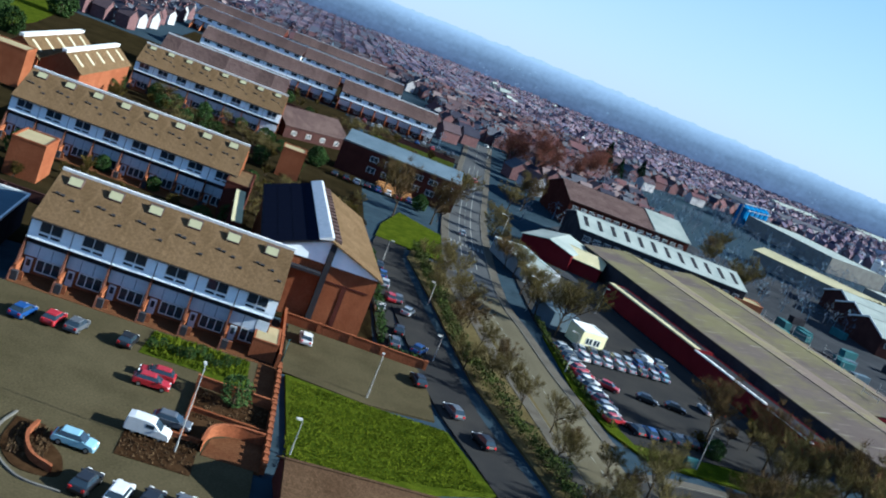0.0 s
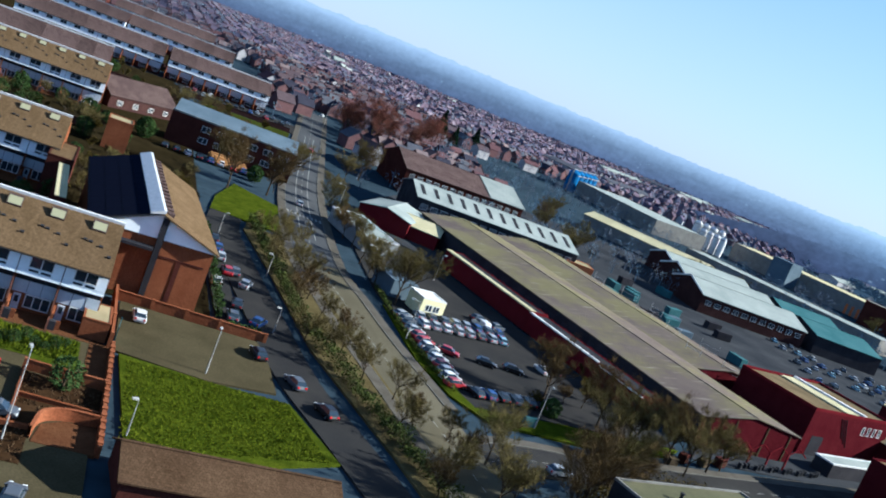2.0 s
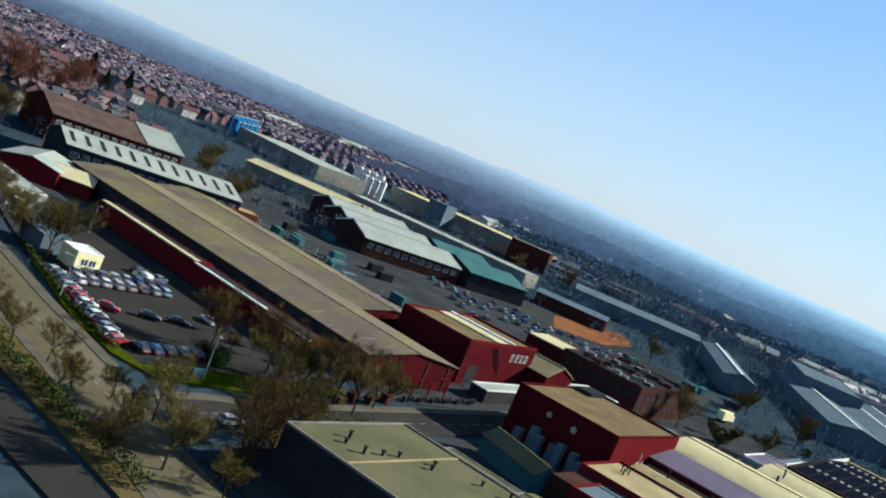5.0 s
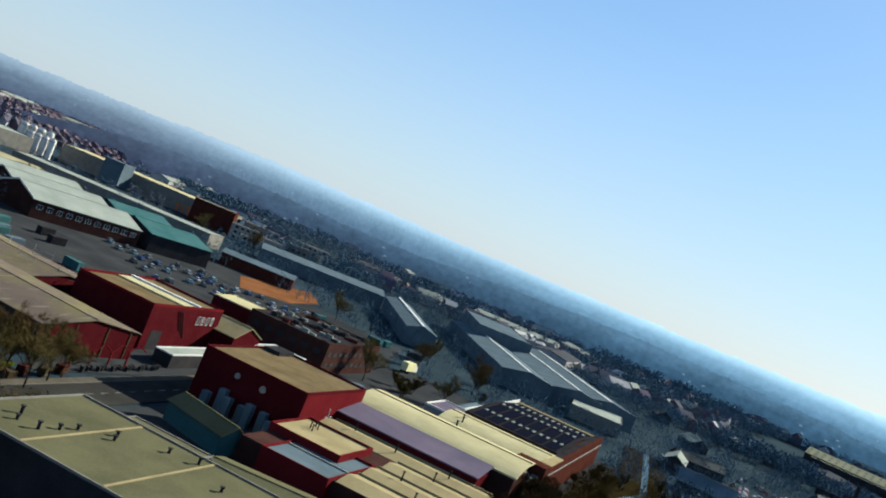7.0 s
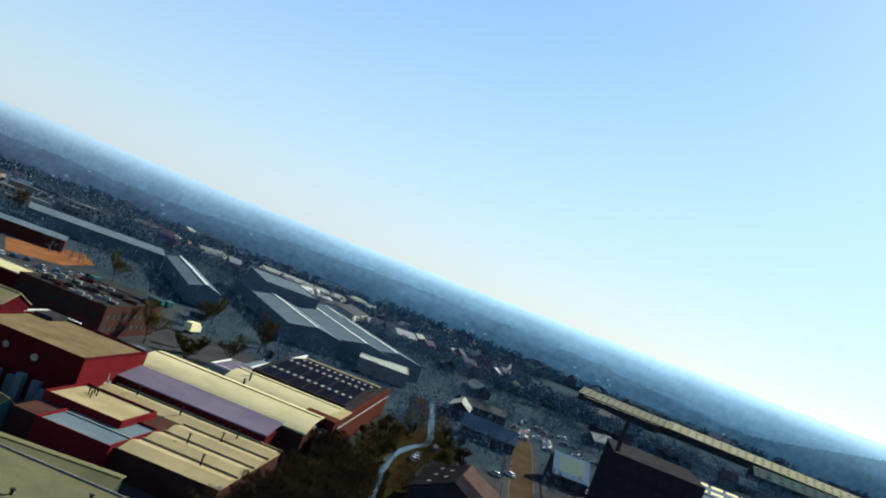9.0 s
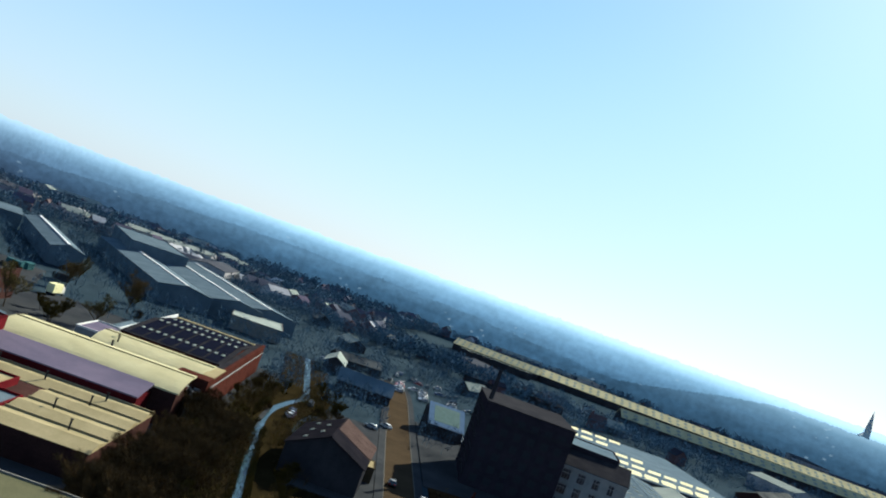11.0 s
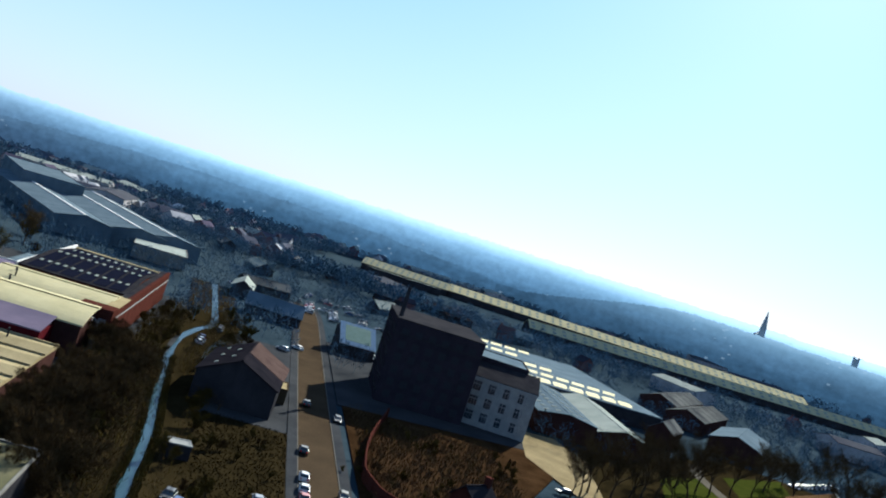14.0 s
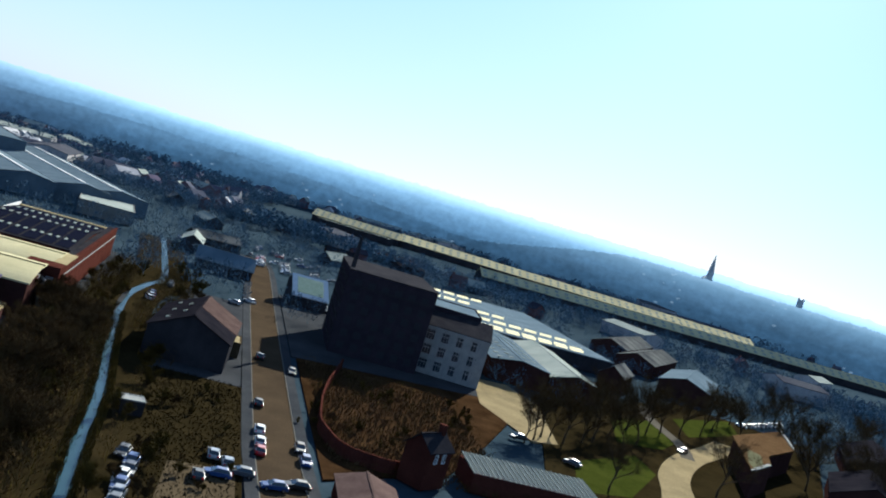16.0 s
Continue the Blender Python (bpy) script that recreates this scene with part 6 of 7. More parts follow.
for i in range(13):
    for j in range(7):
        x, y = 226 + i * 6.4 + j * 3.2, 262 + j * 9.5 - i * 0.6
        if rnd.random() < 0.74 and not (250 < x < 292 and y > 299) and x < 318 and not (x > 288 and y > 283):
            park(rnd.choice(["pale blue", "silver", "grey", "blue", "white", "silver", "grey"]), x + rnd.uniform(-0.5, 0.5), y + rnd.uniform(-0.8, 0.8), 70 + rnd.uniform(-15, 15))
for colour, x, y, rz in (("black", 138.8, 49.6, 190), ("blue", 136.4, 47.2, 192), ("grey", 133, 46, 195), ("white", 129.6, 45.6, 190), ("blue", 126.4, 44.4, 190), ("silver", 123.2, 43.2, 192), ("grey", 120.4, 42.4, 190),
                         ("silver", 151.2, 40.3, 20), ("silver", 149.4, 37.4, 22), ("blue", 143.2, 36.8, 110), ("grey", 147.0, 34.4, 108), ("black", 140.0, 38.6, 20),
                         ("black", 231, 57.6, 18), ("black", 225.4, 48.2, 198), ("black", 189.6, 45, 18), ("white", 172.4, 39.4, 17), ("white", 165.6, 37.2, 17), ("red", 160.6, 35.6, 17), ("black", 168.8, 31.0, 198), ("blue", 162.9, 28.4, 200),
                         ("silver", 294, 85.2, 70), ("white", 259, 97.4, 30), ("silver", 263, 98.6, 34), ("blue", 267, 100, 30), ("black", 292, 104.6, 20), ("grey", 288, 103.4, 24), ("blue", 145.8, 28.8, 120), ("black", 149.4, 26.2, 118),
                         ("black", 287.5, -49.2, 150), ("grey", 227, -17.2, 70), ("black", 235.2, -4.4, 120), ("white", 305, 84, 60)):
    park(colour, x, y, rz)
for k in range(16):
    park(rnd.choice(PICK), 402 + (k % 8) * 4.4 + rnd.uniform(-0.6, 0.6), 100 + (k // 8) * 11 + (k % 8) * 1.3, 110 + rnd.uniform(-12, 12))
for k in range(10):
    park(rnd.choice(["white", "silver", "white", "grey"]), 380 + k * 4.2, -82 - k * 2.4, 60 + rnd.uniform(-12, 12))
for k in range(8):
    park(rnd.choice(PICK), 318 + k * 4, 68 + k * 2.2 - 12, 110 + rnd.uniform(-12, 12))
lorry = thing("lorry", pose(296, 203.4, 0, 0, 0, 12), "pale yellow box lorry standing in the yard", "lorry")
part("box_body", Geo().box(-4, 3, -1.25, 1.25, 1.0, 3.9), YELLOW, lorry)
part("cab", Geo().along([(3.2, 0.6), (5.0, 0.6), (5.0, 1.9), (4.6, 3.0), (3.2, 3.1)], -1.2, 1.2), WHITE, lorry)
part("windscreen", Geo().along([(5.03, 1.9), (4.65, 2.9), (4.6, 2.9), (4.95, 1.9)], -1.1, 1.1), PANE, lorry)
part("chassis", Geo().box(-4, 4.4, -1.0, 1.0, 0.7, 1.0), DARKMETAL, lorry)
for x in (-2.8, -1.6, 4.0):
    for y in (-1.1, 1.1):
        part("wheel", WHEEL, None, lorry, m=pose(x, y, 0.5) @ Matrix.Scale(1.6, 4))

# ---- street furniture ----
POLE = {}


def street_lamp(x, y, h, rz, arm=1.0):
    key = (h, arm)
    if key in POLE:
        return copy_thing(POLE[key], pose(x, y, 0, 0, 0, rz))
    s = thing("street_lamp", pose(x, y, 0, 0, 0, rz), "slim pale grey street lamp on a tall post", "street lamp", "street lamps")
    part("post", Geo().rod((0, 0, 0), (0, 0, 1.2), 0.11, 0.11, 8).rod((0, 0, 1.2), (0, 0, h), 0.075, 0.05, 8), STEELPOST, s)
    if arm:
        part("arm", Geo().rod((0, 0, h - 0.05), (arm, 0, h + 0.2), 0.04, 0.04, 6), STEELPOST, s)
    hd = part("lamp_head", Geo().box(arm - 0.1, arm + 0.6, -0.16, 0.16, h + 0.12, h + 0.28), STEELPOST, s)
    part("lens", Geo().box(arm, arm + 0.5, -0.12, 0.12, h + 0.06, h + 0.12), LAMPGLASS, hd)
    POLE[key] = s
    return s


for x, y, h, rz, arm in ((0.3, 96, 9.4, 100, 0.4), (11.9, 103.2, 4.2, 200, 0.2), (21.4, 127, 6.4, 250, 0.3), (-13.4, 77.2, 3.2, 200, 0.2), (33, 151, 4.2, 200, 0.3), (62.4, 113.4, 5.2, 180, 1.4),
                         (76.2, 142, 7.4, 260, 0.8), (60.2, 170, 7.4, 180, 1.2), (59.2, 205, 7.4, 180, 1.2), (81, 226, 6.4, 0, 0.4), (61, 260, 9.4, 180, 1.4), (44, 300, 9.4, 0, 1.4), (90, 470, 12, 0, 1.4), (27, 205, 4.2, 0, 0.3), (35, 183, 4.2, 180, 0.3)):
    street_lamp(x, y, h, rz, arm)
binn = thing("wheelie_bin", ind(165, 106.6, 0, 8), "dark plastic wheelie bin in a row", "bin", "bins by the shop")
part("tub", Geo().add([(-0.25, -0.3, 0.05), (0.25, -0.3, 0.05), (0.25, 0.3, 0.05), (-0.25, 0.3, 0.05), (-0.32, -0.38, 1.0), (0.32, -0.38, 1.0), (0.32, 0.38, 1.0), (-0.32, 0.38, 1.0)],
     [(3, 2, 1, 0), (4, 5, 6, 7), (0, 1, 5, 4), (1, 2, 6, 5), (2, 3, 7, 6), (3, 0, 4, 7)]), DARKMETAL, binn)
part("lid", Geo().side([(-0.42, 1.0), (0.42, 1.0), (0.42, 1.1), (-0.3, 1.06)], -0.34, 0.34), DARKMETAL, binn)
for k in range(1, 18):
    copy_thing(binn, ind(165 + k * 1.55, 106.4 + 0.35 * (k % 3), 0, 8 + (k * 37 % 20)))
for k, (x, y) in enumerate(((142, 104), (147, 105), (152, 104.6), (157.5, 105.4))):
    sk = thing("storage_crate", ind(x, y, 0, (k * 23) % 30), "weathered timber storage crate on the forecourt", "crate", "crates on the forecourt")
    part("crate", Geo().box(0, 2.2, 0, 1.5, 0, 1.3 + 0.3 * (k % 2)), (DUST, OLDBRICK)[k % 2], sk)
    part("batten", Geo().box(-0.05, 2.25, -0.05, 0, 0.3, 0.45).box(-0.05, 2.25, -0.05, 0, 0.9, 1.05), BARK, sk)
fr = thing("timber_canopy", ind(163, 108.4), "red timber canopy frame before the long shed", "canopy")
for x in (0, 6, 12, 18):
    part("post", Geo().box(x, x + 0.3, -0.15, 0.15, 0, 3.2), REDSHEET, fr)
    part("rafter", Geo().rod((x + 0.15, 0, 3.2), (x + 3, 0, 4.8), 0.14, 0.14, 5).rod((x + 6, 0, 3.2), (x + 3, 0, 4.8), 0.14, 0.14, 5), REDSHEET, fr)
cab = whole("utility_cabinet", Geo().box(0, 2.4, 0, 0.7, 0, 1.5), TEALSHEET, "teal metal cabinet on the grass verge", "cabinet", m=pose(74, 141.6, 0.07, 0, 0, 10))
for k in range(9):
    st = whole("scaffold_frame", Geo().box(0, 5, 0, 0.12, 0, 0.12).box(0, 0.12, 0, 0.12, 0, 2.4).box(4.9, 5, 0, 0.12, 0, 2.0).box(0, 5, 0, 0.12, 1.2, 1.3), ALLOY, "pale metal frame standing on the shed roof", "frame", "frames on the shed roof",
               m=pose(142 + (k % 3) * 5, 268 - k * 9.5, 6.35, 0, 0, -78 + (k * 31) % 60))


# ---- trees, hedges, weeds ----
def spray(rnd, p, d, length, width):
    """A thin twig: one narrow triangle."""
    p, d = Vector(p), Vector(d)
    s = d.cross(Vector((rnd.uniform(-1, 1), rnd.uniform(-1, 1), rnd.uniform(-1, 1)))).normalized() * width
    return [tuple(p - s), tuple(p + s), tuple(p + d * length)]


def bare_tree(m, seed, height, spread, twig, label, bushy=False, name="bare_tree", dense=22):
    rnd = random.Random(seed)
    t = thing(name, m, label, "tree", "winter trees")
    wood, tv = Geo(), []

    def bend(d, k):
        return (d + Vector((rnd.uniform(-k, k), rnd.uniform(-k, k), rnd.uniform(-k * 0.3, k * 0.8)))).normalized()

    def grow(p, d, length, r, level):
        n = 3 if level < 2 else 2
        for i in range(n):
            q = p + d * (length / n)
            wood.rod(p, q, r * (1 - 0.55 * i / n), r * (1 - 0.55 * (i + 1) / n), 6 if level == 0 else (4 if level == 1 else 3))
            if level >= 1 or i >= n - 2 or bushy:
                for _ in range(2 if level else (4 if i == n - 1 else 3)):
                    side = bend(d, (1.25 if level == 0 else 0.95) * spread)
                    if level < 2:
                        grow(q, side, length * (rnd.uniform(0.95, 1.3) if level == 0 and not bushy else rnd.uniform(0.5, 0.75)), r * 0.5, level + 1)
                    else:
                        for _ in range(dense):
                            tv.append(spray(rnd, q + Vector((rnd.uniform(-1, 1), rnd.uniform(-1, 1), rnd.uniform(-0.6, 1))) * height * 0.045, bend(side, 1.1), rnd.uniform(0.5, 1.6) * height / 10, 0.022 + 0.016 * rnd.random()))
            p, d = q, bend(d, 0.22)
        if level == 2:
            for _ in range(dense + 4):
                tv.append(spray(rnd, p + Vector((rnd.uniform(-1, 1), rnd.uniform(-1, 1), rnd.uniform(-0.6, 1))) * height * 0.045, bend(d, 1.1), rnd.uniform(0.5, 1.7) * height / 10, 0.022 + 0.016 * rnd.random()))

    if bushy:
        for k in range(4):
            grow(Vector((rnd.uniform(-0.5, 0.5), rnd.uniform(-0.5, 0.5), 0)), bend(Vector((0, 0, 1)), 0.7), height * 0.42, height * 0.012, 1)
    else:
        grow(Vector((0, 0, -0.1)), Vector((0, 0, 1)), height * 0.34, height * 0.02, 0)
    part("trunk", wood, BARK, t)
    crown = Geo()
    for tri in tv:
        crown.add(tri, [(0, 1, 2)])
    part("crown", crown, twig, t)
    return t


def leafy(m, seed, rx, rz, mat, label, count=900, size=0.35, category="bush", name="evergreen_bush", cone=False):
    """An evergreen: stems and a loose mass of leaf sprays with an uneven outline."""
    rnd = random.Random(seed)
    t = thing(name, m, label, category)
    part("trunk", Geo().rod((0, 0, -0.1), (0, 0, rz * 0.9), rx * 0.07, rx * 0.03, 6).rod((0, 0, rz * 0.2), (rx * 0.5, 0, rz * 0.7), rx * 0.03, 0.01, 5).rod((0, 0, rz * 0.2), (-rx * 0.4, rx * 0.3, rz * 0.7), rx * 0.03, 0.01, 5), BARK, t)
    g = Geo()
    for _ in range(count):
        a, h = rnd.uniform(0, 6.283), rnd.random()
        lump = 0.75 + 0.35 * noise.noise((math.cos(a) * 1.7 + seed, math.sin(a) * 1.7, h * 3.5)) + 0.12 * rnd.random()
        r = rx * (1.02 - h if cone else math.sqrt(max(0.02, 1 - (2 * h - 0.9) ** 2))) * lump * (0.55 + 0.45 * rnd.random() ** 0.4)
        p = Vector((r * math.cos(a), r * math.sin(a), rz * h + 0.1))
        u = Vector((rnd.uniform(-1, 1), rnd.uniform(-1, 1), rnd.uniform(-0.6, 1))).normalized() * size * rnd.uniform(0.6, 1.3)
        w = u.cross(Vector((rnd.uniform(-1, 1), rnd.uniform(-1, 1), 1))).normalized() * size * 0.4
        g.add([tuple(p - w), tuple(p + w), tuple(p + u)], [(0, 1, 2)])
    part("crown", g, mat, t)
    return t


T_ROAD = [bare_tree(pose(43.5, 208, 0), 1, 7.5, 1.0, TWIGBUD, "bare spreading roadside tree with pale budding twigs", dense=8), bare_tree(pose(42, 176, 0), 2, 6.5, 1.1, TWIG, "small bare roadside tree with crooked limbs", dense=8),
          bare_tree(pose(46, 141.5, 0), 3, 7.0, 1.2, TWIGBUD, "bare leaning roadside tree with pale twigs", dense=8)]
T_BIG = [bare_tree(pose(94.1, 143.4, 0), 11, 11.5, 1.0, TWIGBUD, "large bare brown tree with a dense twiggy crown", dense=13), bare_tree(pose(101.7, 142.4, 0), 12, 12.5, 0.9, TWIG, "large bare tree with a broad twiggy crown", dense=13),
         bare_tree(pose(111.4, 144.3, 0), 13, 10.5, 1.05, TWIGBUD, "bare brown tree beside the side road", dense=13)]
T_TALL = [bare_tree(pose(246.4, -9.6, 0), 21, 15, 0.7, DARKTWIG, "tall bare park tree with upright limbs", dense=9), bare_tree(pose(248, -15.2, 0), 22, 16, 0.75, DARKTWIG, "tall bare park tree with fine twigs", dense=9)]
T_RED = bare_tree(pose(108, 448, 0), 31, 24, 1.0, RUSSET, "large russet-crowned tree by the crossroads", dense=30)
T_BUSH = [bare_tree(pose(156, 80, 0), 41, 6, 1.2, OLIVETWIG, "tangled bare bush with olive-brown twigs", True, "bare_bush"), bare_tree(pose(127.8, 59.6, 0), 42, 5, 1.3, DARKTWIG, "tangled dark bare bush", True, "bare_bush"),
          bare_tree(pose(151, 68, 0), 43, 7, 1.1, OLIVETWIG, "tall tangled bush with budding twigs", True, "bare_bush")]
T_DARK = bare_tree(ind(140, 22), 44, 9.5, 1.0, DARKTWIG, "dark bare tree on the river bank")
L_BUSH = leafy(pose(4.6, 111, 0.05), 51, 2.2, 3.6, LEAF, "round dark evergreen bush in the planting bed")
L_TREE = leafy(pose(-101, 348, 0), 52, 7, 11, LEAF, "broad green evergreen tree behind the terraces", 2600, 0.9, "tree", "evergreen_tree")
L_CON = leafy(pose(191, 628, 0), 53, 8.5, 21, CONIFER, "tall dark conifer standing above the roofs", 2600, 1.2, "tree", "conifer", True)


def plant(kinds, x, y, rnd, lo=0.8, hi=1.2):
    copy_thing(rnd.choice(kinds), pose(x, y, 0, 0, 0, rnd.uniform(0, 360)) @ Matrix.Scale(rnd.uniform(lo, hi), 4))


rnd = random.Random(8)
for x, y in ((38.3, 152), (41, 150), (50, 136.5), (55.4, 119.5), (49.2, 107), (60.8, 110.5), (47.6, 124), (44.8, 158), (42.8, 166), (42.6, 187), (41.6, 196), (42.4, 218), (37.2, 190), (37.8, 204), (36.8, 216), (52, 113), (51, 128), (39.4, 170), (43.8, 150)):
    plant(T_ROAD, x, y, rnd, 0.75, 1.05)
for x, y in ((92.3, 151.6), (92.8, 136.8), (72.2, 113.8), (78.2, 119), (98, 148), (106, 148.5), (88, 141.5), (116, 147), (84, 158), (104, 139.5), (74, 117), (82, 121.5), (69, 110.5)):
    plant(T_BIG, x, y, rnd, 0.75, 1.0)
for x, y in ((61.2, 233.5), (61, 249), (60.2, 218), (60.6, 202.7), (62.8, 191.5), (68, 203), (60.6, 262), (62, 275), (64.5, 290), (66, 305), (60, 240), (61, 211)):
    plant(T_ROAD + T_BIG[:1], x, y, rnd, 0.8, 1.25)
for x, y in ((89.9, 169.5), (88.8, 159.5), (103.4, 182), (80.2, 153.4), (96, 165), (99, 172), (101, 158), (93, 160), (106, 165)):
    plant(T_ROAD + T_BUSH, x, y, rnd, 0.6, 0.9)
for x, y in ((31.6, 254), (42.6, 261.6), (45, 268), (53, 300), (40, 300), (58, 330), (76, 330), (84, 345), (88, 372), (30, 280)):
    plant(T_ROAD + T_BIG, x, y, rnd, 0.8, 1.2)
for x, y in ((54.3, 115.6), (56.6, 106.5), (56.4, 127), (60.6, 121.6), (62.5, 101)):
    plant(T_ROAD + T_BIG[:1], x, y, rnd, 0.7, 0.95)
for x, y, s in ((96, 446, 0.85), (119, 470, 0.8), (135, 480, 0.7), (152, 520, 0.75), (100, 480, 0.6), (165, 560, 0.8), (178, 590, 0.7)):
    copy_thing(T_RED, pose(x, y, 0, 0, 0, 40 * s * 7) @ Matrix.Scale(s, 4))
for x, y in ((251, -12), (256, -20), (262, -23), (273, -27.5), (277, -35.5), (268, -31), (306, -44.6), (300, -40), (329, -60), (318, -52), (345, -66), (376, -77), (360, -70), (215, -25), (243, -52), (350, -97), (340, -90), (234, -6), (240, -8), (420, -110), (410, -100),
             (331, -97), (322, -112), (312, -104), (300, -98), (352, -112), (366, -105), (382, -120), (290, -84), (340, -74), (395, -92), (432, -140), (290, -30), (284, -24), (296, -34), (400, -130), (300, -118), (280, -100)):
    plant(T_TALL, x, y, rnd, 0.7, 1.1)
for k in range(84):
    X = rnd.uniform(100, 330)
    Y = rnd.uniform(15.8, 29) if X < 232 else rnd.uniform(17.5, 29)
    if X < 215:
        plant(T_BUSH + [T_DARK] * 2, *ind_xy(X, Y), rnd, 0.7, 1.1)
    else:
        plant(T_BUSH, *ind_xy(X, Y), rnd, 0.35, 0.65)
for k in range(46):
    X = rnd.uniform(128, 236)
    plant([T_DARK], *ind_xy(X, rnd.uniform(19, 29.5)), rnd, 0.6, 1.0)
for k in range(46):
    X = rnd.uniform(112, 330)
    plant(T_BUSH, *ind_xy(X, rnd.uniform(-1, 8) if not 185 < X < 240 else rnd.uniform(4, 8)), rnd, 0.5, 0.95)
for k in range(12):
    X = rnd.uniform(120, 200)
    plant(T_BUSH, *ind_xy(X, rnd.uniform(-12, -2)), rnd, 0.2, 0.45)
for k in range(36):
    a, b = rnd.random(), rnd.random()
    plant(T_BUSH, 182 + 66 * a, 34 - 30 * b - 10 * a + 8, rnd, 0.22, 0.55)
for k in range(10):
    copy_thing(L_BUSH, pose(-6.5 + k * 1.15, 119.5 + 5 * rnd.random(), 0.05, 0, 0, rnd.uniform(0, 360)) @ Matrix.Scale(rnd.uniform(0.25, 0.42), 4))
for k in range(34):
    x, y = rnd.uniform(-4, 22), rnd.uniform(194, 250)
    if not (-1 < x < 8 and 250 < y):
        plant(T_BUSH[1:] + T_ROAD[:1], x, y, rnd, 0.4, 0.75)
for x, y, s in ((-95, 330, 0.9), (-110, 372, 1.1), (-85, 318, 0.7), (-46, 172, 0.5), (-43, 186, 0.4), (-92, 400, 1.0), (-120, 340, 1.2), (-30, 196, 0.28), (-20, 194.5, 0.25), (-38, 298, 0.4), (10, 285, 0.5), (-52, 240, 0.5), (40, 275, 0.4), (82, 150, 0.3)):
    copy_thing(L_TREE, pose(x, y, 0, 0, 0, s * 400) @ Matrix.Scale(s, 4))
for k in range(40):
    x, y = (rnd.uniform(8, 62), rnd.uniform(325, 404)) if k < 22 else (rnd.uniform(-48, 6), rnd.uniform(255, 297))
    if rnd.random() < 0.6:
        plant(T_ROAD + T_BUSH[:1], x, y, rnd, 0.6, 1.0)
    else:
        copy_thing(L_BUSH, pose(x, y, 0, 0, 0, rnd.uniform(0, 360)) @ Matrix.Scale(rnd.uniform(0.6, 1.3), 4))
for x, y, s in ((212, 660, 0.6), (150, 640, 0.5), (240, 700, 0.7)):
    copy_thing(L_CON, pose(x, y, 0, 0, 0, s * 400) @ Matrix.Scale(s, 4))

for k in range(64):
    x, y = rnd.uniform(-48, 0), rnd.choice((163, 172, 182, 230, 240, 275, 284, 334, 340, 385, 400, 420)) + rnd.uniform(-5, 6)
    if rnd.random() < 0.7:
        plant(T_BUSH, x, y, rnd, 0.35, 0.8)
    else:
        copy_thing(L_BUSH, pose(x, y, 0, 0, 0, rnd.uniform(0, 360)) @ Matrix.Scale(rnd.uniform(0.5, 1.1), 4))
for k in range(60):
    row = rnd.choice((152, 176, 184, 219, 232, 262, 285, 292, 325, 338, 376, 395, 425))
    x, y = rnd.uniform(-50, 8), row + rnd.uniform(-4, 8)
    if not (-3 < x < 24 and 146 < y < 194) and not (-72 < x < -48 and 240 < y < 300):
        if rnd.random() < 0.6:
            plant(T_BUSH + T_ROAD[:1], x, y, rnd, 0.45, 0.8)
        else:
            copy_thing(L_BUSH, pose(x, y, 0, 0, 0, rnd.uniform(0, 360)) @ Matrix.Scale(rnd.uniform(0.6, 1.3), 4))
for x, y in ((262, 400), (280, 395), (250, 388), (330, 270), (345, 262), (352, 240), (338, 225), (300, 225), (318, 215), (250, 170), (262, 176), (262, 182), (320, 190), (332, 196), (310, 180), (348, 205),
             (200, 400), (190, 420), (176, 395), (170, 380), (340, 400), (360, 395), (350, 420), (380, 420), (400, 400), (255, 175), (245, 182), (268, 168), (160, 330), (170, 345), (185, 360)):
    plant(T_BIG + T_BUSH, x, y, rnd, 0.8, 1.2)


def hedge(name, line, h, w, mat, label, per=34, seed=6):
    """A clipped but ragged hedge along a line: woody stems and leaf sprays."""
    rnd = random.Random(seed)
    t = thing(name, Matrix(), label, "hedge")
    stems, g = Geo(), Geo()
    for a, b in zip(line, line[1:]):
        a, b = Vector((*a, 0)), Vector((*b, 0))
        d = b - a
        n = Vector((-d.y, d.x, 0)).normalized()
        for _ in range(int(d.length * per)):
            p = a + d * rnd.random()
            lump = 0.75 + 0.5 * noise.noise((p.x * 0.35, p.y * 0.35, 1.3))
            p += n * rnd.uniform(-w / 2, w / 2) * lump + Vector((0, 0, h * lump * rnd.random() ** 0.6))
            u = Vector((rnd.uniform(-1, 1), rnd.uniform(-1, 1), rnd.uniform(-0.3, 1))).normalized() * rnd.uniform(0.2, 0.5)
            s = u.cross(Vector((rnd.uniform(-1, 1), rnd.uniform(-1, 1), 1))).normalized() * 0.14
            g.add([tuple(p - s), tuple(p + s), tuple(p + u)], [(0, 1, 2)])
        for _ in range(max(1, int(d.length / 1.5))):
            p = a + d * rnd.random()
            stems.rod(tuple(p), tuple(p + Vector((rnd.uniform(-0.5, 0.5), rnd.uniform(-0.5, 0.5), h * 0.8))), 0.05, 0.02, 4)
    part("stem", stems, BARK, t)
    part("foliage", g, mat, t)
    return t


hedge("roadside_hedge", smooth([(35.4, 224), (36.2, 205), (37.4, 184), (38.6, 163), (41.4, 147.5), (44.6, 132), (47.6, 118.5), (52, 100)], 4), 3.0, 3.4, HEDGELEAF, "ragged olive-green hedge along the road", 90)
hedge("bank_scrub", smooth([(63, 103), (70, 112), (80, 121.5), (92, 127), (103, 130.5)], 4), 3.6, 5.0, OLIVETWIG, "tangled dark olive-brown scrub along the side road", 70, 12)
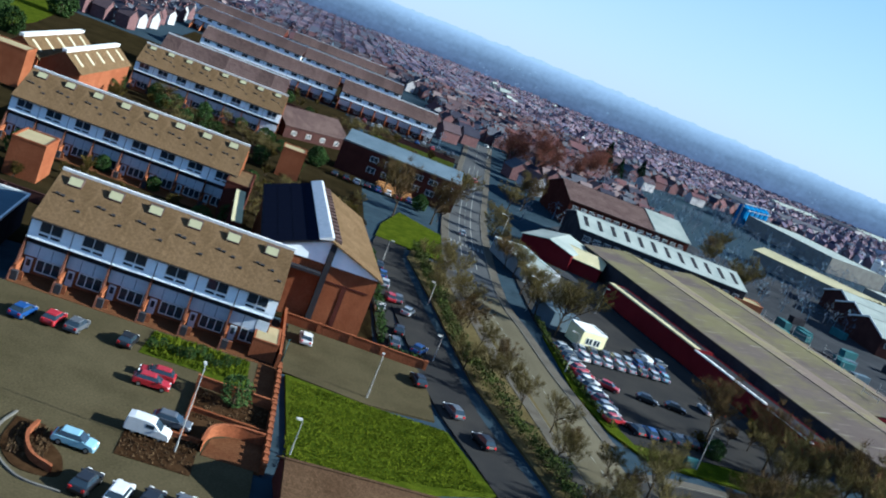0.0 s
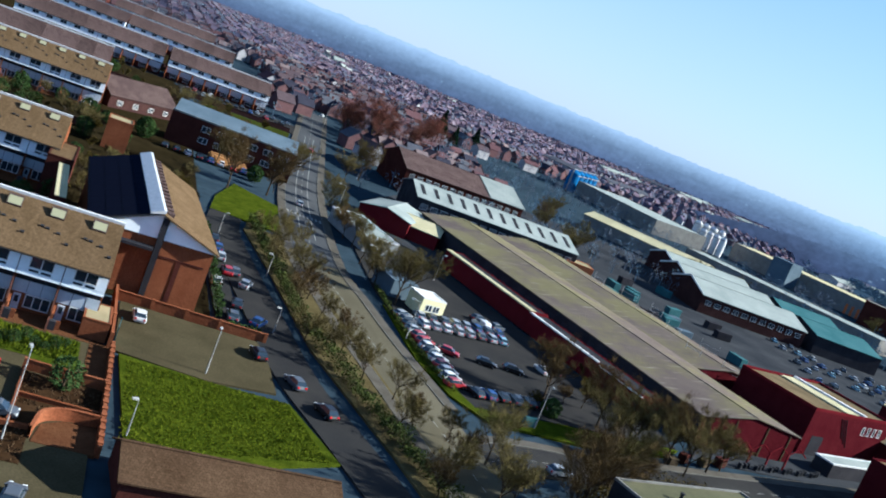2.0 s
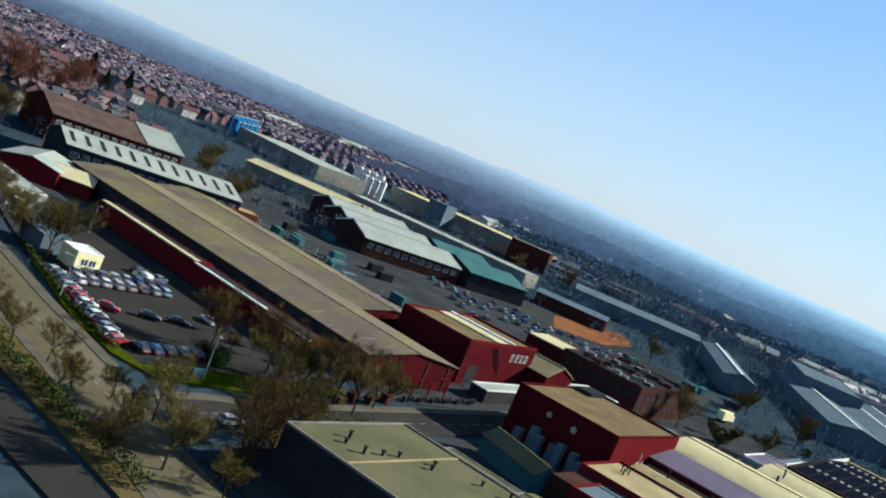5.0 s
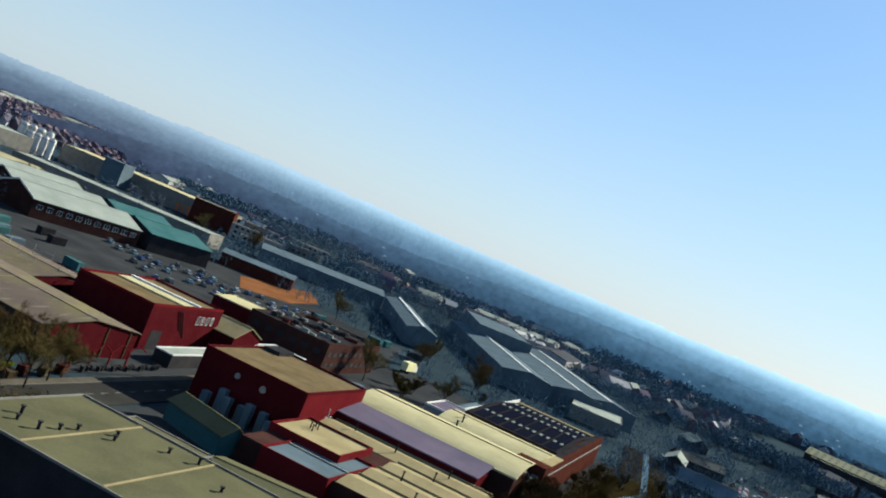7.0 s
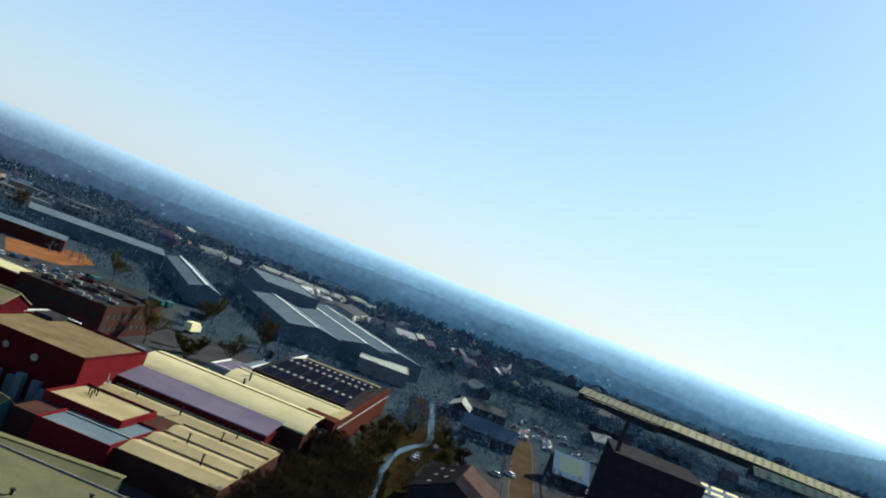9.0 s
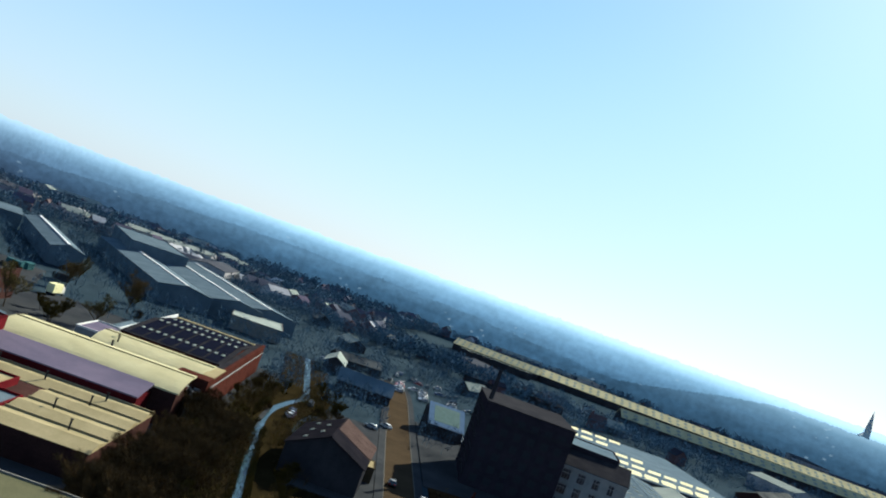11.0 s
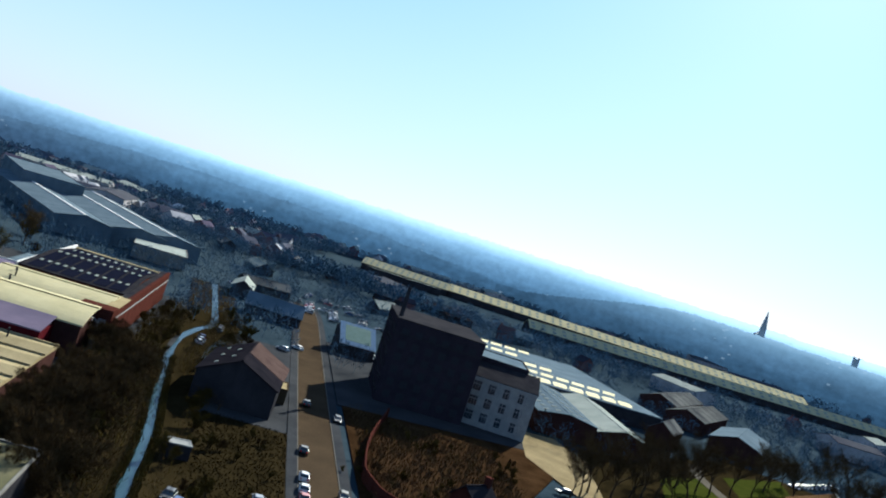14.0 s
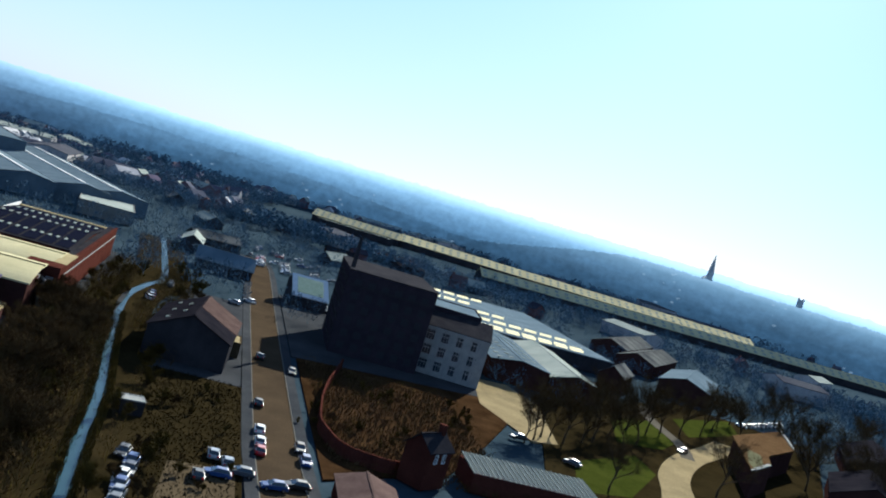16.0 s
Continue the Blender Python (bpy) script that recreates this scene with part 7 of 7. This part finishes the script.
hedge("lot_hedge", smooth([(60.4, 200), (60.6, 182), (61.6, 160), (63.4, 148)], 4), 1.2, 1.2, HEDGELEAF, "low hedge between road and car lot", 40, 7)
hedge("wall_hedge", [(24.2, 150.6), (24.4, 175), (24, 205)], 2.0, 1.6, LEAF, "dark evergreen hedge beside the hall", 50, 9)
hedge("yard_hedge", [(24.8, 147.2), (31, 147)], 1.6, 1.4, LEAF, "dark green shrubs above the brick wall", 60, 10)


def tufts(name, n, spot, mat, label, hi=0.3, seed=1):
    """Blades in tufts scattered over a plot."""
    rnd = random.Random(seed)
    g = Geo()
    for _ in range(n):
        x, y = spot(rnd)
        for _ in range(3):
            a = rnd.uniform(0, 6.283)
            q = Vector((math.cos(a), math.sin(a), 0)) * 0.09
            g.add([(x - q.x, y - q.y, 0.03), (x + q.x, y + q.y, 0.03), (x + rnd.uniform(-0.2, 0.2), y + rnd.uniform(-0.2, 0.2), hi * rnd.uniform(0.5, 1.2))], [(0, 1, 2)])
    whole(name, g, mat, label, "grass", kind="stuff")


tufts("grass_tufts", 7000, lambda r: (lambda a, b: (11.2 + 24.5 * a * (1 - 0.15 * b) , 100 + 9 * a + (24 - 9 * a) * b))(r.random(), r.random()), GRASSBLADE, "bright green tufted lawn grass", 0.28, 1)
tufts("river_reeds", 3200, lambda r: (lambda i, f, d: tuple(Vector(RIVER[i]).lerp(Vector(RIVER[i + 1]), f) + Vector((-0.309, 0.951)) * d))(r.randrange(4, 48), r.random(), r.choice((-1, 1)) * r.uniform(0.75, 2.2)), OLIVETWIG, "ragged reeds and brambles along the water", 0.9, 11)
tufts("bed_plants", 420, lambda r: (r.uniform(-4.9, 2.3), r.uniform(92.1, 98.9)) if r.random() < 0.6 else (r.uniform(0.6, 8.6), r.uniform(104, 112.8)), DRYGRASS, "dry golden-brown bedding plants", 0.32, 5)
tufts("island_plants", 260, lambda r: (r.uniform(-13.6, -10.4), r.uniform(86.5, 92.5)), DRYGRASS, "dry golden plants on the parking island", 0.5, 6)
tufts("shrub_plants", 700, lambda r: (r.uniform(-6.8, 5.2), r.uniform(118, 125.5)), GRASSBLADE, "low yellow-green bedding shrubs", 0.6, 7)
tufts("weeds", 6000, lambda r: ind_xy(r.uniform(170, 248), r.uniform(-64, -28)), DRYGRASS, "dry rust-brown weeds on the waste plot", 0.9, 2)
tufts("bank_grass", 5000, lambda r: ind_xy(r.uniform(116, 206), r.uniform(-12.5, 4.5)), ROUGHGRASS, "rough brown grass in tufts", 0.28, 3)


# ---- town and woods beyond ----
def speckle(name, spots, mats, label, category):
    """Many small far houses or trees in one mesh; each spot is (geo, material index)."""
    me = bpy.data.meshes.new(name)
    vs, fs, mi = [], [], []
    for g, k in spots:
        n = len(vs)
        vs += g.v
        fs += [tuple(i + n for i in q) for q in g.f]
        mi += [k] * len(g.f)
    me.from_pydata(vs, [], fs)
    for m in mats:
        me.materials.append(m)
    me.polygons.foreach_set("material_index", mi)
    tagged(new(name, me), label, category, kind="stuff")


def polar(az, r):
    return (r * math.sin(radians(az)), r * math.cos(radians(az)))


# Farther houses: distance haze mixed into roof and wall colours.
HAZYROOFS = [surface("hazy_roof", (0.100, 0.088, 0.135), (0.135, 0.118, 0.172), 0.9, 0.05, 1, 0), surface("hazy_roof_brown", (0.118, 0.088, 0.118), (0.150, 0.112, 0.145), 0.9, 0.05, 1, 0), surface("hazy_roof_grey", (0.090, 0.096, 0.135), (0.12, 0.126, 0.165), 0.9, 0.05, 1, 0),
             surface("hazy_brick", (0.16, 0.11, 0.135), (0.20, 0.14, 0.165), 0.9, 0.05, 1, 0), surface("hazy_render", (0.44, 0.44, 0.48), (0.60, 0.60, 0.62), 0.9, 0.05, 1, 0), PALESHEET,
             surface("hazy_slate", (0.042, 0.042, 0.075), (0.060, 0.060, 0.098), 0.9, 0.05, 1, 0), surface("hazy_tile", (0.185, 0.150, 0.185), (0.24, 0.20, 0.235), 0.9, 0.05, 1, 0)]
# Nearer houses: a slighter violet tint for haze.
ROOFS = [surface("far_roof_red", (0.105, 0.060, 0.068), (0.14, 0.078, 0.082), 0.9, 0.05, 1, 0), surface("far_roof_brown", (0.082, 0.062, 0.072), (0.115, 0.086, 0.094), 0.9, 0.05, 1, 0), surface("far_roof_grey", (0.078, 0.082, 0.105), (0.115, 0.12, 0.14), 0.8, 0.05, 1, 0),
         surface("far_wall_brick", (0.14, 0.080, 0.085), (0.18, 0.105, 0.105), 0.9, 0.05, 1, 0), surface("far_wall_pale", (0.40, 0.39, 0.41), (0.56, 0.55, 0.56), 0.9, 0.05, 1, 0), PALESHEET,
         surface("far_slate", (0.036, 0.036, 0.055), (0.055, 0.055, 0.076), 0.9, 0.05, 1, 0), surface("far_roof_pale", (0.16, 0.125, 0.13), (0.21, 0.165, 0.165), 0.9, 0.05, 1, 0)]


def on_map(x, y):
    """Whether a spot lies on ground that is built up close to."""
    if -130 < x < 75 and y < 690 and not (x < -75 and y > 430):
        return True
    if abs(x - (56 + 0.185 * (y - 290))) < 14 and 250 < y < 530 or x < 460 and 0 < y < 430:
        return True
    return 180 < x < 460 and y < 700 and y > 400 or 180 < x < 560 and -150 < y < 420 or x < 200 and y < 420 or 640 < x < 930 and -300 < y < 230


rnd = random.Random(17)
spots, hazy = [], []
for k in range(9500):
    az = rnd.uniform(-16, 37) if k < 9200 else rnd.uniform(42, 118)
    if k >= 9200 and noise.noise((az * 0.21, 7.7, 0.2)) < 0.0:
        continue
    r = math.sqrt(rnd.uniform(440 ** 2, 1480 ** 2))
    x, y = polar(az, r)
    gx, gy = round(x / 10) * 10, round(y / 17) * 17
    x, y = (gx + rnd.uniform(-1, 1), gy + rnd.uniform(-2, 2)) if k < 9200 else (x, y)
    if on_map(x, y):
        continue
    m = pose(x, y, 0, 0, 0, 20 * round(math.sin(x * 0.004) * 2) + rnd.choice((0, 0, 0, 90)) + rnd.uniform(-4, 4))
    L, W, e, t = rnd.uniform(5.6, 9), rnd.uniform(6, 7.5), rnd.uniform(4.2, 5.4), rnd.uniform(7.0, 8.6)
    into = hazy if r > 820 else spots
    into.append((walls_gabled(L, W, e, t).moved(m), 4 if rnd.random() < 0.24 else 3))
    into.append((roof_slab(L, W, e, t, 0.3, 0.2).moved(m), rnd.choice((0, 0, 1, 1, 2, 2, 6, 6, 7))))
    if rnd.random() < 0.6:
        into.append((Geo().box(L - 1.2, L - 0.3, W / 2 - 0.5, W / 2 + 0.5, t - 0.6, t + 1.3).moved(m), 3))
for k in range(80):
    az, r = rnd.uniform(26, 118), rnd.uniform(600, 1450)
    x, y = polar(az, r)
    if not on_map(x, y):
        m = pose(x, y, 0, 0, 0, rnd.choice((18, 108, 44, -30)))
        L, W, e = rnd.uniform(25, 70), rnd.uniform(14, 30), rnd.uniform(5, 9)
        spots += [(walls_gabled(L, W, e, e + 2).moved(m), 4), (roof_slab(L, W, e, e + 2, 0.3, 0.3).moved(m), rnd.choice((5, 5, 2)))]
for k in range(900):
    az, r = rnd.uniform(40, 112), rnd.uniform(520, 1000)
    x, y = polar(az, r)
    if on_map(x, y) or az > 80 or noise.noise((x * 0.007, y * 0.007, 5.2)) < 0.12:
        continue
    m = pose(x, y, 0, 0, 0, 30 * round(math.sin(x * 0.01) * 3) + rnd.uniform(-6, 6))
    L, W, e = rnd.uniform(8, 20), rnd.uniform(7, 11), rnd.uniform(5, 7)
    hazy += [(walls_gabled(L, W, e, e + 3).moved(m), rnd.choice((3, 4, 4))), (roof_slab(L, W, e, e + 3, 0.4, 0.2).moved(m), rnd.choice((0, 2, 2, 4, 5)))]
parade = gabled("pale_house", pose(205, 1150, 0, 0, 0, 8), 13, 9, 7, 10, STONE, PALESHEET, "pale-rendered house standing out above the far town", "house", group="pale houses in the far town")
for k in range(22):
    az, r = (rnd.uniform(9.6, 11.2), rnd.uniform(1000, 1330)) if k < 12 else (rnd.uniform(11.5, 17), rnd.uniform(1280, 1470))
    copy_thing(parade, pose(*polar(az, r), 0, 0, 0, rnd.choice((8, 98, 50)) + rnd.uniform(-8, 8)) @ Matrix.Scale(rnd.uniform(0.6, 1.0), 4))
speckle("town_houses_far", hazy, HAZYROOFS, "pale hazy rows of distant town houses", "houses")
speckle("town_houses", spots, ROOFS, "close-packed brick town houses with brown and red roofs", "houses")


# Twig colours pushed towards blue, standing in for distance haze.
HAZYWOODS = [surface("hazy_wood_" + n, a, tuple(v * 1.35 for v in a), 0.95, 0.02, 0.5, 0) for n, a in (("dark", (0.085, 0.135, 0.190)), ("grey", (0.108, 0.162, 0.225)), ("russet", (0.130, 0.150, 0.190)), ("pale", (0.150, 0.210, 0.275)))]


def wispy(rnd, x, y, h, w, thick=0.022):
    """A far leafless tree: a trunk and a haze of upright twigs."""
    g = Geo()
    g.add([(x - 0.25, y, 0), (x + 0.25, y, 0), (x, y, h * 0.8)], [(0, 1, 2)])
    for _ in range(46):
        a, q = rnd.uniform(0, 6.283), rnd.random()
        s = w * math.sqrt(max(0.05, 1 - (2 * q - 0.9) ** 2)) * rnd.random() ** 0.5
        px, py, pz = x + s * math.cos(a), y + s * math.sin(a), h * (0.2 + 0.75 * q)
        u = (rnd.uniform(-0.6, 0.6) + math.cos(a) * 0.4, rnd.uniform(-0.6, 0.6) + math.sin(a) * 0.4, rnd.uniform(0.2, 1))
        f, b = h * rnd.uniform(0.12, 0.26), rnd.uniform(0, 6.283)
        d = h * thick
        g.add([(px - d * math.cos(b), py - d * math.sin(b), pz), (px + d * math.cos(b), py + d * math.sin(b), pz), (px + u[0] * f, py + u[1] * f, pz + u[2] * f)], [(0, 1, 2)])
    return g


spots = []
for k in range(2600):
    az, r = rnd.uniform(-16, 46), math.sqrt(rnd.uniform(430 ** 2, 1480 ** 2))
    x, y = polar(az, r)
    if not on_map(x, y):
        h = rnd.uniform(5, 10)
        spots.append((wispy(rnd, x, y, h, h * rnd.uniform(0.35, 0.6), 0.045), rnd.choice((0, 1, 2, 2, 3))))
for k in range(15000):
    az, r = rnd.uniform(40, 128), math.sqrt(rnd.uniform(420 ** 2, 1015 ** 2))
    x, y = polar(az, r)
    if on_map(x, y) or (r > 965 and az > 82):
        continue
    wood = noise.noise((x * 0.008, y * 0.008, 3.1))
    if wood < -0.35:
        continue
    h = rnd.uniform(4, 8) * (1.15 if wood > 0.1 else 0.85)
    kind = rnd.choice((0, 0, 1) if wood > 0.15 else (1, 1, 2, 3, 0))
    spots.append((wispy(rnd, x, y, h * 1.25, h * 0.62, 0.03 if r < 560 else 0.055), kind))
BUILT = []
for ob in bpy.data.objects:
    if ob.parent and ob.name.split(".")[0] == "wall" and not ob.parent.parent:
        xs, ys = [c[0] for c in ob.bound_box], [c[1] for c in ob.bound_box]
        BUILT.append((ob.parent.matrix_basis.inverted(), min(xs) - 2, max(xs) + 2, min(ys) - 2, max(ys) + 2))


def free(x, y):
    """Whether a spot is clear of buildings, streets and yards."""
    u = 0.951 * x + 0.309 * y, -0.309 * x + 0.951 * y
    if -25 < u[1] < -12 and u[0] < 445 or 222 < x < 330 and 255 < y < 330:
        return False
    for m, x0, x1, y0, y1 in BUILT:
        q = m @ Vector((x, y, 0))
        if x0 < q.x < x1 and y0 < q.y < y1:
            return False
    return True


for k in range(30):
    az, r = rnd.uniform(66, 92), rnd.uniform(330, 640)
    x, y = polar(az, r)
    L, W, rz = rnd.uniform(9, 26), rnd.uniform(7, 12), rnd.choice((18, 108, 40, -50, -20))
    if free(x, y) and free(x + 12, y) and free(x, y + 12) and free(x - 12, y) and free(x, y - 12):
        hs = gabled("trading_unit", pose(x, y, 0, 0, 0, rz), L, W, rnd.uniform(3, 5), rnd.uniform(5.4, 7), rnd.choice((DARKWALL, OLDBRICK)), rnd.choice((GREYSHEET, OLDSHEET, SLATE, PALESHEET)), "small dark unit with a grey sheet roof in the valley", "unit", group="small units in the valley")
        BUILT.append((hs.matrix_basis.inverted(), -2, L + 2, -2, W + 2))
ROADSIDE = [Vector(q) for q in MAIN]
for k in range(900):
    az, r = rnd.uniform(7, 40), math.sqrt(rnd.uniform(300 ** 2, 760 ** 2))
    x, y = polar(az, r)
    if not free(x, y) or min((Vector((x, y)) - q).length for q in ROADSIDE) < 17 or y < 330 and x > 130 or x < 20 or x < 60 and y < 430:
        continue
    if k % 3 == 0 and y > 400 and (az < 15 or r > 640 and az < 22) and all(free(x + a, y + b) for a, b in ((10, 0), (-4, 0), (0, 10), (0, -4))):
        hs = gabled("roadside_house", pose(x, y, 0, 0, 0, 18 + 90 * (k % 2) + rnd.uniform(-5, 5)), rnd.uniform(8, 16), rnd.uniform(7, 9), rnd.uniform(4.6, 5.6), rnd.uniform(7.4, 8.6), ROOFS[3 if rnd.random() < 0.75 else 4], ROOFS[rnd.choice((0, 1, 1, 2))], "brick house with a brown roof near the main road", "house", group="houses along the main road")
        BUILT.append((hs.matrix_basis.inverted(), -3, 19, -3, 12))
    else:
        h = rnd.uniform(4, 9)
        spots.append((wispy(rnd, x, y, h, h * 0.45), rnd.choice((1, 2, 2, 3))))
for k in range(5200):
    x, y = rnd.uniform(290, 700), rnd.uniform(-230, 420)
    if math.hypot(x, y) > 700 or not free(x, y) or (x < 420 and -90 < y < -20) or noise.noise((x * 0.012, y * 0.012, 9.1)) < -0.25:
        continue
    h = rnd.uniform(3.5, 8.5)
    spots.append((wispy(rnd, x, y, h, h * 0.42), rnd.choice((0, 0, 0, 1))))
scrub = []
for k in range(2300):
    X = (rnd.uniform(100, 340) if k % 2 else rnd.uniform(232, 330)) if k < 1300 else rnd.uniform(100, 232)
    Y = rnd.choice((rnd.uniform(19.5, 28.5), rnd.uniform(2, 13.5)) if X > 232 else (rnd.uniform(17.5, 28.5), rnd.uniform(1, 7))) if k < 1300 else rnd.uniform(13.5 + 0.03 * max(0, X - 150), 28.5)
    if 112 < X < 206 and Y < 5.5:
        continue
    h = rnd.uniform(1.2, 3.4) if k < 1300 else rnd.uniform(2, 6)
    scrub.append((wispy(rnd, *ind_xy(X, Y), h, h * 0.75, 0.016), rnd.choice((0, 0, 1))))
for k in range(420):
    h = rnd.uniform(0.8, 2.4)
    scrub.append((wispy(rnd, *ind_xy(rnd.uniform(166, 250), rnd.uniform(-66, -27)), h, h * 0.8, 0.014), rnd.choice((0, 1, 1))))
speckle("river_scrub", scrub, [DARKTWIG, OLIVETWIG], "tangled leafless brambles and saplings on bank and waste plot", "scrub")
speckle("far_trees", spots, HAZYWOODS, "leafless winter woodland and garden trees in the distance, tinted blue for haze", "trees")

# ---- buildings at the estate's west edge ----
flat("brick_block", pose(-41, 172, 0, 0, 0, 0), 5.6, 8.5, 6.4, BRICK, CREAM2, "orange brick stair block at a terrace end", "block", 0.3)
flat("brick_block", pose(0.4, 252.6, 0, 0, 0, 0), 5.8, 7, 7, BRICK, CREAM2, "orange brick block at a terrace end", "block", 0.3)
flat("brick_block", pose(-69, 243, 0, 0, 0, 0), 9, 8, 8.6, BRICK, CREAM2, "tall orange brick block behind the terraces", "block", 0.3)
for k, x in enumerate((-69, -59)):
    b = gabled("estate_house", pose(x, 252, 0, 0, 0, -4), 9.6, 44, 6.8, 10.4, BRICK, TILE, "estate house with cream rooflights in a tan roof", "house", axis="y", lights=5)
    part("ridge_coping", Geo().box(4.2, 5.4, -0.4, 44.4, 10.4, 11.1), COPING, b, "white ridge coping")
flat("white_edge_block", pose(-38, 129, 0, 0, 0, 2), 8, 19, 4.8, DARKWALL, GREYSHEET, "low block with a white roof edge beside the terrace", "block", 0.3, WHITE)

me = Geo().box(-0.3, 0.3, -0.35, 0.35, 0, 1.25).mesh("pier", BRICK)
for k in range(17):
    pier_row = bpy.data.objects["brick_wall.002"]
    part("pier", me, None, pier_row, m=pose(9.2, 98 + k * 1.65, 0))
for k in range(44):
    x, y = rnd.uniform(402, 470), rnd.uniform(60, 150)
    if free(x, y):
        park(rnd.choice(PICK), x, y, 18 + 90 * (k % 2) + rnd.uniform(-10, 10))
